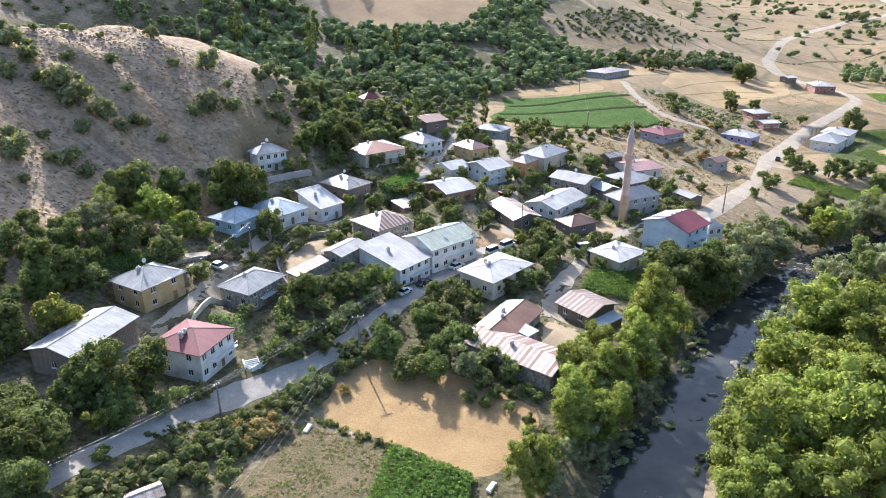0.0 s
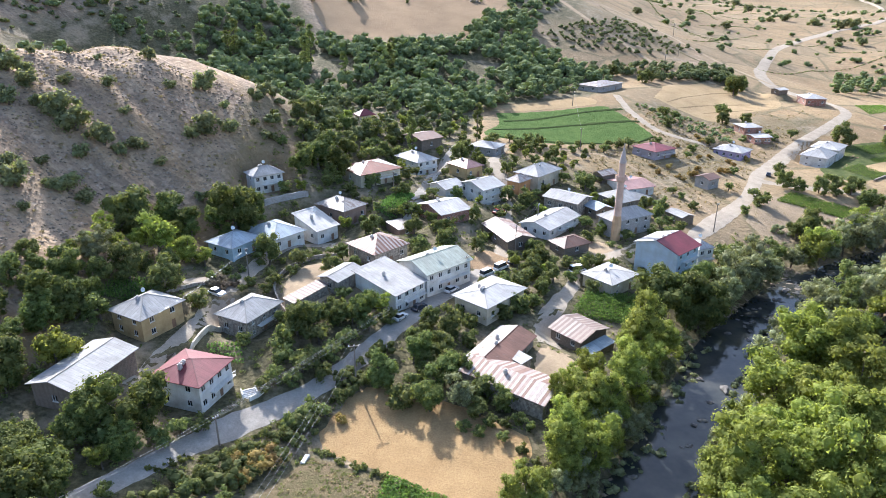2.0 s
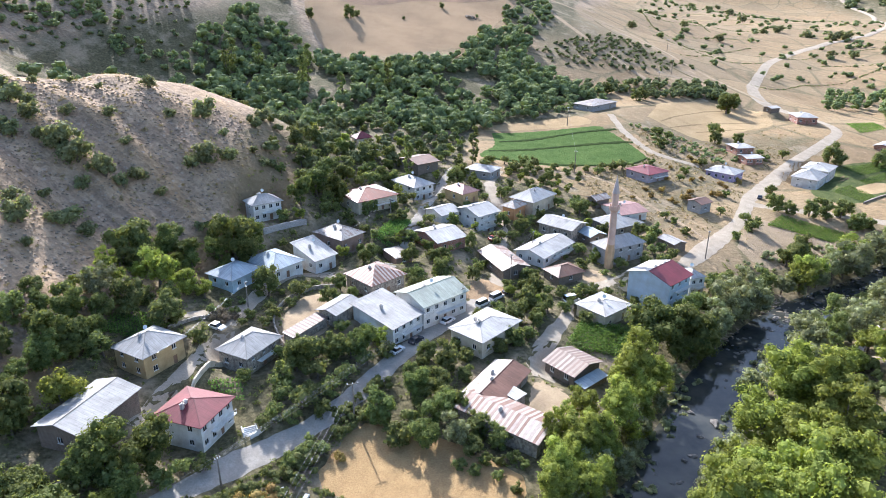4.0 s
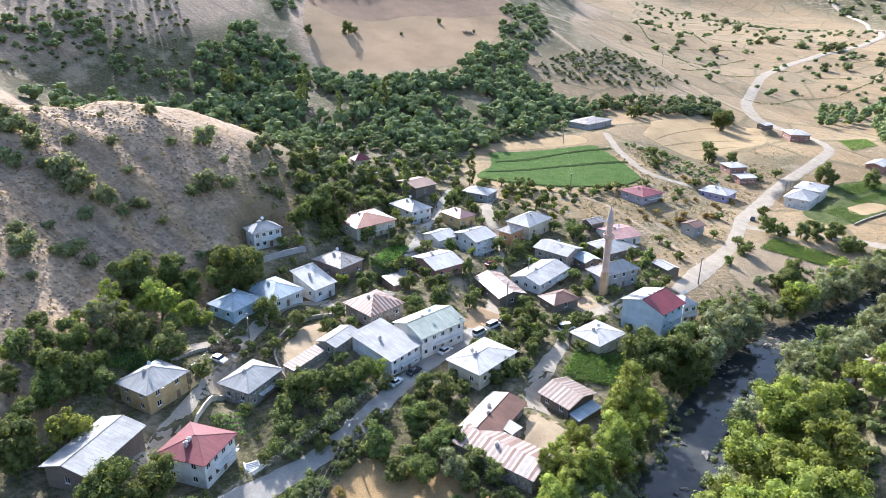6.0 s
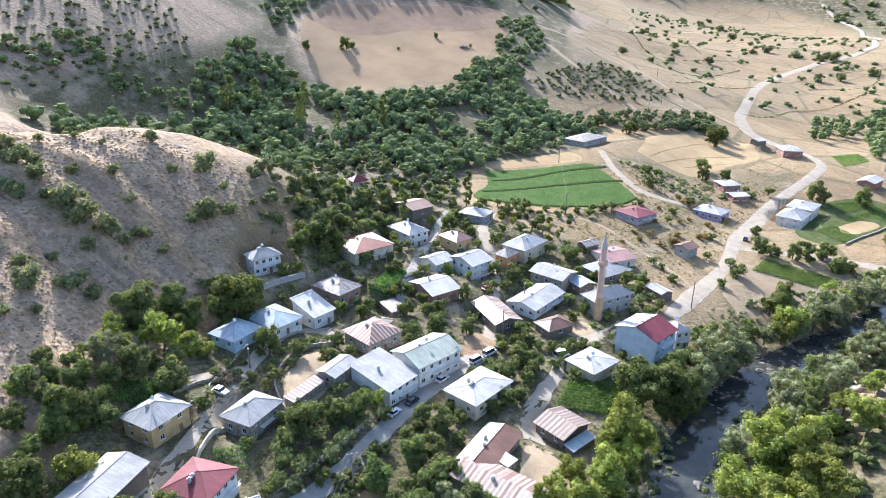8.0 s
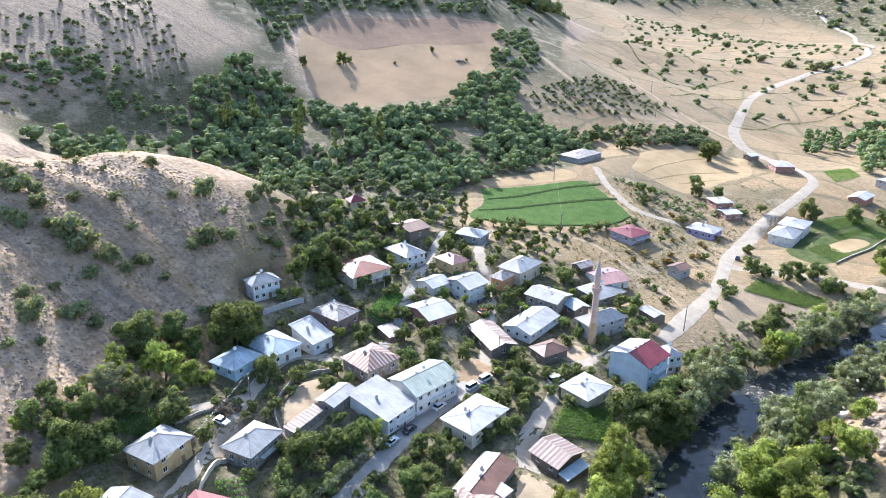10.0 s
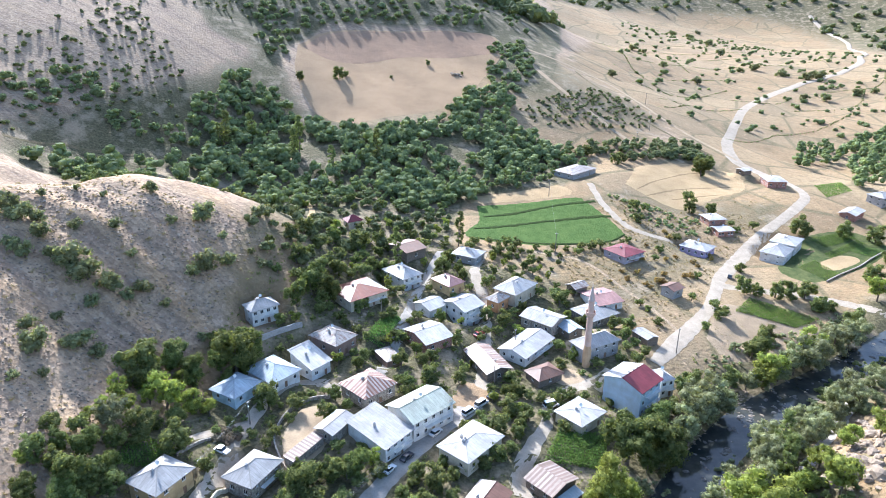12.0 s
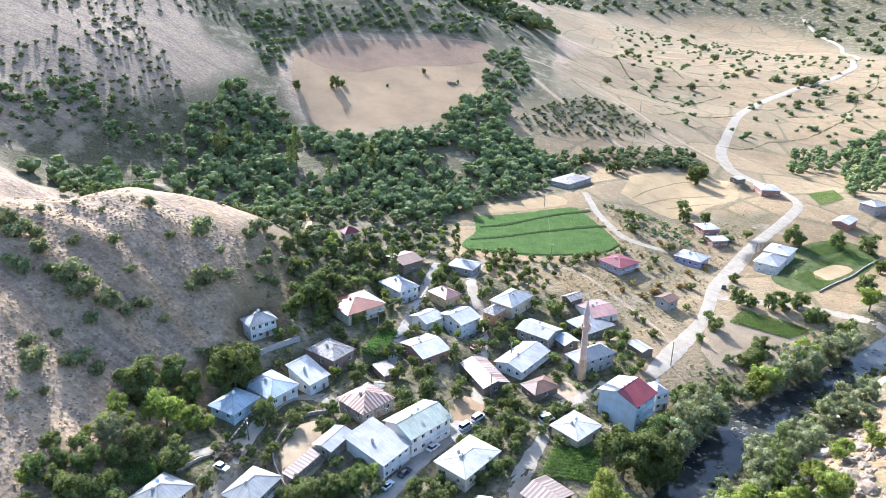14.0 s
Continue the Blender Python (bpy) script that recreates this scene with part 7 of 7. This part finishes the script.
def car(x, y, turn, paint, label, long=4.2, tall=1.45, van=False):
    ob = tagged(new("car"), label, "car", "parked cars")
    ob.matrix_basis = pose(x, y, float(Z(x, y)) + 0.09, 0, 0, turn)
    L, W = long / 2, 0.85
    hood = 0.95 if van else 0.82
    side = [(-L, 0.35), (-L + 0.12, 0.22), (L - 0.12, 0.22), (L, 0.4), (L - 0.04, 0.68), (L - 0.95, hood), (-L + 0.35, hood + 0.04), (-L + 0.02, 0.75)]
    v = [(a, -W, b) for a, b in side] + [(a, W, b) for a, b in side]
    n = len(side)
    f = [list(range(n - 1, -1, -1)), list(range(n, 2 * n))] + [[i, (i + 1) % n, (i + 1) % n + n, i + n] for i in range(n)]
    part("body", mesh_of("body", v, f, M_(paint)), ob)
    c0, c1, c2, c3 = (L - 0.9, L - 1.45, -L + 0.25, -L + 0.1) if van else (L - 1.15, L - 1.85, -L + 0.95, -L + 0.4)
    low, high, t = hood - 0.02, tall - 0.05, 0.68
    v = [(c0, -W + 0.04, low), (c0, W - 0.04, low), (c3, W - 0.04, low), (c3, -W + 0.04, low), (c1, -t, high), (c1, t, high), (c2, t, high), (c2, -t, high)]
    part("glass", mesh_of("glass", v, [[0, 1, 5, 4], [1, 2, 6, 5], [2, 3, 7, 6], [3, 0, 4, 7]], M_("pane")), ob, label="dark tinted glass")
    v, q = slab([(c1 + 0.03, -t - 0.02, high + 0.06), (c1 + 0.03, t + 0.02, high + 0.06), (c2 - 0.03, t + 0.02, high + 0.06), (c2 - 0.03, -t - 0.02, high + 0.06)], 0.07)
    part("roof", mesh_of("roof", v, q, M_(paint)), ob)
    for sx in (-L + 0.8, L - 0.85):
        for sy in (-W + 0.02, W - 0.02):
            wheel = part("wheel", shared("tyre", lambda: mesh_of("wheel", *lathe([(0.22, -0.1), (0.31, -0.09), (0.31, 0.09), (0.22, 0.1)], 14), M_("rubber"))), ob, pose(sx, sy, 0.3, 90, 0, 0))
            part("rim", shared("rim", lambda: mesh_of("rim", *lathe([(0.2, -0.11), (0.2, 0.11)], 10), M_("rail"))), wheel)
    for sy in (-0.6, 0.6):
        part("headlight", shared(("headlight", long, van), lambda: box_mesh("headlight", [(L - 0.06, -0.16, 0.52, L + 0.01, 0.16, 0.66)], "porcelain")), ob, pose(0, sy, 0))
    return ob


car(3.4, 151.6, 48, "car_white", "white parked saloon car on the village road")
car(-8.6, 136.0, 52, "car_white", "white hatchback parked beside the road", 3.8)
car(-4.4, 140.6, 52, "car_dark", "dark blue parked car by the garden trees")
car(13.0, 160.4, 44, "car_white", "white minivan parked by the ochre plot", 4.6, 1.9, True)
car(17.0, 164.4, 44, "car_white", "white panel van parked in the row", 4.8, 1.95, True)
car(20.8, 168.6, 44, "car_dark", "dark car parked behind the vans")
car(-50.2, 137.6, -28, "car_white", "old white car at the lane's edge")
car(19.3, 201.2, 40, "car_red", "red car parked below the white house")
car(37.6, 164.7, 20, "car_white", "white delivery van beside the lane", 4.8, 2.1, True)
car(131.5, 257.0, 60, "car_dark", "dark car standing on the gravel road", 3.6)

# ---- garden walls ----


def garden_wall(points, high, material, label, thick=0.4):
    line = along(points, 1.0)
    way = np.gradient(line[:, :2], axis=0)
    way /= np.linalg.norm(way, axis=1, keepdims=True)
    side = np.stack([way[:, 1], -way[:, 0]], -1) * thick / 2
    z = Z(line[:, 0], line[:, 1])
    rng = np.random.default_rng(7)
    top = z + high * (1 + 0.05 * rng.normal(size=len(z)))
    v = np.stack([np.c_[line[:, :2] - side, z - 1.2], np.c_[line[:, :2] - side, top], np.c_[line[:, :2] + side, top], np.c_[line[:, :2] + side, z - 1.2]], 1)
    f = [[4 * i + k, 4 * i + k + 1, 4 * i + k + 5, 4 * i + k + 4] for i in range(len(line) - 1) for k in range(3)]
    f += [[0, 1, 2, 3], [4 * len(line) - 4 + k for k in (3, 2, 1, 0)]]
    tagged(new("garden_wall", mesh_of("garden_wall", v.reshape(-1, 3), f, M_(material))), label, "wall")


garden_wall([(-50, 114), (-48.6, 121), (-47, 128), (-44, 134)], 1.2, "wall_cream", "tall pale retaining wall along the steep lane")
garden_wall([(-50, 184.5), (-46, 188), (-39, 193.5)], 1.8, "wall_block", "grey concrete retaining wall below the white house")
garden_wall([(-33, 133), (-38.5, 143), (-38, 154), (-33, 161.5), (-26, 163.5)], 1.1, "wall_stone", "curved dry-stone wall round an earthen yard")
garden_wall([(173, 255.2), (195.2, 270.7), (213.2, 285.9), (229.4, 296.9)], 0.7, "wall_stone", "low dry-stone wall along the garden plots", 0.5)
garden_wall([(-60, 134), (-56, 140), (-52, 143)], 0.8, "wall_stone", "low stone wall beside the lane")
garden_wall([(-35.5, 106.5), (-34, 108.5), (-33.2, 110)], 0.9, "wall_white", "white wall with arch beside the red-roofed house", 0.3)

# ---- crops ----


def crop(name, corners, row_gap, plant_gap, h, material, label, seed, per=9, leaf=0.22):
    a, b, c, d = [np.array(p, float) for p in corners]
    rng = np.random.default_rng(seed)
    n = max(2, int(np.linalg.norm(d - a) / row_gap))
    m = max(2, int(np.linalg.norm(b - a) / plant_gap))
    vs = []
    for j in range(n + 1):
        for i in range(m + 1):
            u, w = i / m, j / n
            p = (a * (1 - u) + b * u) * (1 - w) + (d * (1 - u) + c * u) * w + rng.normal(size=2) * 0.06
            k = rng.uniform(0.7, 1.15)
            v, f = leaf_cloud(rng, np.array([[0, 0, 0.3 * h * k], [0, 0, 0.7 * h * k]]), np.array([0.3, 0.24]) * min(1.2, row_gap), per, leaf, 0)
            vs.append((v + (p[0], p[1], float(Z(p[0], p[1]))), f))
    tagged(new(name, mesh_of(name, *gathered(vs), M_(material))), label, "crop", kind="stuff")


crop("maize", [(-11, 76.5), (3.5, 76.5), (4.4, 81.4), (-8.5, 89)], 0.95, 0.4, 1.8, "leaf_crop", "tall green maize in rows", 1, 11, 0.2)
crop("vegetables", [(31.8, 141.4), (47.0, 140.4), (51.2, 152.3), (38.4, 153.7)], 1.2, 0.4, 1.5, "leaf_crop", "green bean rows beside the lane", 2)
crop("vegetables", [(120.5, 226.0), (141.7, 220.7), (155.0, 228.1), (131.7, 238.2)], 1.3, 0.5, 1.0, "leaf_crop", "dark green vegetable rows above the river", 3)
crop("vegetables", [(-73, 126.5), (-66, 130), (-60, 135), (-70, 138)], 0.9, 0.6, 1.3, "leaf_crop", "overgrown bean rows on poles", 4)
crop("vegetables", [(-44, 116), (-39, 116), (-41, 121), (-46.5, 118.5)], 0.9, 0.6, 1.2, "leaf_crop", "small vegetable garden below the wall", 5)

crop("vegetables", [(190.4, 301.2), (195, 294.5), (216.9, 306.2), (217.5, 313.3)], 1.7, 0.9, 0.9, "leaf_crop", "green garden rows beside the road", 20)
crop("vegetables", [(190.2, 286.1), (190.9, 282.4), (218.7, 301.4), (216.2, 304)], 1.7, 0.9, 0.9, "leaf_crop", "green garden rows in a long bed", 21)
crop("vegetables", [(206.5, 292.5), (215.5, 286.8), (223.9, 293.8), (214, 298.9)], 1.7, 0.9, 0.9, "leaf_crop", "green garden rows at the plot corner", 22)
crop("vegetables", [(168.5, 269.3), (174.1, 257.1), (183, 262.8), (179.2, 276.3)], 1.7, 0.9, 0.9, "leaf_crop", "green bean rows at the garden edge", 23)
crop("vegetables", [(235, 378), (262, 396), (256, 375), (231, 358)], 1.8, 1.2, 0.8, "leaf_crop", "green garden rows by the upper houses", 9)

crop("vegetables", [(-19.0, 191.5), (-12.9, 191.5), (-7.6, 204.4), (-11.9, 208.8)], 1.1, 0.5, 1.0, "leaf_crop", "dark green kitchen garden below the lane", 12)

# ---- rocks ----


def rock_mesh(seed, flat=0.7):
    rng = np.random.default_rng(seed)
    bm = bmesh.new()
    bmesh.ops.create_icosphere(bm, subdivisions=2, radius=1.0)
    shift = rng.normal(size=3) * 9
    for v in bm.verts:
        k = 1 + 0.55 * noise.noise(Vector(v.co) * 1.1 + Vector(shift)) + 0.2 * noise.noise(Vector(v.co) * 3.0 + Vector(shift))
        v.co = Vector((v.co.x * k * 1.2, v.co.y * k, v.co.z * k * flat))
    me = bpy.data.meshes.new("rock")
    bm.to_mesh(me)
    bm.free()
    me.materials.append(M_("rock"))
    return me


ROCKS = [rock_mesh(s) for s in range(6)]
WET = [r.copy() for r in ROCKS]
for r in WET:
    r.materials[0] = M_("rock_wet")
rng = random.Random(4)


def rock(x, y, size, label, group, sink=0.3):
    ob = tagged(new("rock", ROCKS[rng.randrange(6)]), label, "rock", group)
    s = size * rng.uniform(0.8, 1.25)
    ob.matrix_basis = pose(x, y, float(Z(x, y)) + s * (0.45 - sink), rng.uniform(-15, 15), rng.uniform(-15, 15), rng.uniform(0, 360)) @ Matrix.Diagonal((s, s * rng.uniform(0.7, 1), s, 1))


for k in range(60):
    u, w = rng.random(), rng.uniform(-7, 7)
    rock(103 + 26 * u + w * 0.7, 121 + 30 * u - w * 0.7, rng.uniform(0.7, 2.1), "weathered tan rock on the stony outcrop", "outcrop rocks", 0.5)
bed = along(RIVER, 1.0)
bed = bed[(bed[:, 1] > 70) & (bed[:, 1] < 240)]
for k in range(150):
    b = bed[rng.randrange(len(bed))]
    if b[1] < 140 and rng.random() < 0.6:
        continue
    a, q = rng.uniform(0, 6.28), rng.uniform(0.2, 1.1) * b[2]
    x, y = b[0] + math.cos(a) * q, b[1] + math.sin(a) * q
    s = rng.uniform(0.35, 0.95)
    ob = tagged(new("rock", WET[rng.randrange(6)]), "wet grey boulder in the shallow river", "rock", "river rocks")
    ob.matrix_basis = pose(x, y, max(float(b[3]) - 0.1, float(Z(x, y))), 0, 0, rng.uniform(0, 360)) @ Matrix.Diagonal((s, s * 0.75, s * 0.7, 1))
for x, y, s in [(61, 120, 1.3), (55.5, 131, 0.9), (50, 108, 0.5), (57, 124, 0.7), (86, 152, 1.2), (97, 168, 1.2), (101, 174, 1.1)]:
    ob = tagged(new("rock", WET[rng.randrange(6)]), "dark boulder standing out of the river", "rock", "river rocks")
    ob.matrix_basis = pose(x, y, -7.2, 0, 0, rng.uniform(0, 360)) @ Matrix.Diagonal((s, s * 0.7, s * 0.6, 1))
for k in range(110):
    u, w = rng.random(), rng.gauss(0, 2.6)
    x, y, s = 95 + 34 * u - 0.5 * w, 164 + 22 * u + 0.85 * w, rng.uniform(0.3, 0.9)
    ob = tagged(new("rock", (ROCKS if k % 3 else WET)[rng.randrange(6)]), "pale boulder in the river's stony shallows", "rock", "river rocks")
    ob.matrix_basis = pose(x, y, max(-7.15, float(Z(x, y))), 0, 0, rng.uniform(0, 360)) @ Matrix.Diagonal((s, s * 0.75, s * 0.6, 1))


def rubble(name, polys, number, size, label, seed):
    """Loose stones too many to count, as one mesh."""
    g = np.random.default_rng(seed)
    bm = bmesh.new()
    bmesh.ops.create_icosphere(bm, subdivisions=1, radius=1.0)
    bv, bf = np.array([v.co[:] for v in bm.verts]), np.array([[v.index for v in f.verts] for f in bm.faces])
    bm.free()
    vs, fs, n = [], [], 0
    for poly in polys:
        xs, ys = [p[0] for p in poly], [p[1] for p in poly]
        got = 0
        while got < number // len(polys):
            x, y = g.uniform(min(xs), max(xs)), g.uniform(min(ys), max(ys))
            if not inside(x, y, poly):
                continue
            got += 1
            s = size * g.uniform(0.4, 1.3) ** 2
            v = bv * (1 + 0.25 * g.normal(size=(len(bv), 1))) * s * (1, 0.8, 0.55)
            vs.append(v + (x, y, float(Z(x, y)) + 0.1 * s))
            fs.append(bf + n)
            n += len(bv)
    tagged(new(name, mesh_of(name, np.vstack(vs), np.vstack(fs), M_("rock"))), label, "stones", kind="stuff")


rubble("stones", [[(-135, 120), (-80, 120), (-66, 180), (-56, 225), (-90, 235), (-135, 215)]], 6500, 0.3, "loose scree stones on the hillside", 1)
rubble("stones", [[(22, 80), (36, 82), (50, 104), (46, 110), (30, 96)], [(96, 160), (112, 170), (104, 182), (92, 172)], [(70, 140), (90, 156), (84, 162), (66, 148)]], 900, 0.4, "grey cobbles on the river gravel", 2)
rubble("stones", [[(96, 118), (118, 120), (136, 150), (128, 156), (104, 138)]], 300, 0.6, "broken tan stones below the outcrop", 3)
for k in range(26):
    u, w = scatter.random(), scatter.uniform(-6, 6)
    plant("scrub" if k % 3 else "willow", 110 + 30 * u + 0.7 * w, 148 + 26 * u - 0.7 * w, scatter.uniform(0.9, 1.6) if k % 3 else scatter.uniform(0.35, 0.6), 900 + k)
for x, y, t in [(-27.9, 95, 20), (-22.9, 93.5, 75), (7.3, 80, 60)]:
    ob = tagged(new("concrete_slab", box_mesh("concrete_slab", [(-1.1, -0.4, -0.3, 1.1, 0.4, 0.35), (-0.9, -0.3, 0.35, 0.9, 0.3, 0.42)], "wall_white")), "white concrete block lying at the field edge", "block")
    ob.matrix_basis = pose(x, y, float(Z(x, y)), 0, 0, t)
for x, y, q in [(25, 496, 2.2), (27.5, 497.5, 1.8), (23, 498, 1.5), (29, 495, 1.2)]:
    rock(x, y, q, "pale rock heap in the hillside field", "field rocks", 0.3)


# ---- small things round the houses ----
steps = tagged(new("garden_steps"), "curved white stone steps beside the red-roofed house", "steps")
steps.matrix_basis = pose(-35.5, 107.2, float(Z(-35.5, 107.2)), 0, 0, 25)
for k in range(6):
    part("step", box_mesh("step", [(-1.2, 0.32 * k, -0.4, 1.2, 0.32 * k + 0.34, 0.17 * (k + 1))], "wall_white"), steps)
part("parapet", box_mesh("parapet", [(-1.45, -0.1, -0.4, -1.2, 2.1, 1.3), (1.2, -0.1, -0.4, 1.45, 2.1, 1.3)], "wall_white"), steps)


def log_pile(x, y, turn, rows, across):
    """Stacked firewood, each log a part."""
    ob = tagged(new("log_pile"), "stacked split firewood beside a house", "firewood", "firewood stacks")
    ob.matrix_basis = pose(x, y, float(Z(x, y)), 0, 0, turn)
    log = shared("log", lambda: mesh_of("log", *lathe([(0.02, 0.0), (0.13, 0.0), (0.12, 1.1), (0.02, 1.1)], 7), M_("bark")))
    for j in range(rows):
        for i in range(across - j):
            part("log", log, ob, pose((i + 0.5 * j) * 0.26, 0, 0.12 + 0.22 * j, -90, 0, 0))


for x, y, turn, rows, across in [(-53, 114, 65, 4, 9), (18, 128, 40, 4, 10), (30, 128, 20, 3, 8), (2, 214, 50, 4, 9), (-33, 186, 60, 3, 9)]:
    log_pile(x, y, turn, rows, across)


def dish(x, y, z, turn):
    ob = tagged(new("satellite_dish"), "small white satellite dish on a roof mast", "satellite dish", "satellite dishes")
    ob.matrix_basis = pose(x, y, z, 0, 0, turn)
    part("mast", mesh_of("mast", *lathe([(0.03, -0.4), (0.03, 0.7)], 6), M_("rail")), ob)
    part("bowl", shared("bowl", lambda: mesh_of("bowl", *lathe([(0.02, 0.0), (0.28, 0.05), (0.48, 0.16), (0.5, 0.2), (0.46, 0.17), (0.26, 0.08)], 14), M_("porcelain"))), ob, pose(0, -0.1, 0.75, 62, 0, 0))


for cx, cy, z in DISH_SPOTS:
    dish(cx, cy, z, random.Random(int(cx)).uniform(-30, 30))
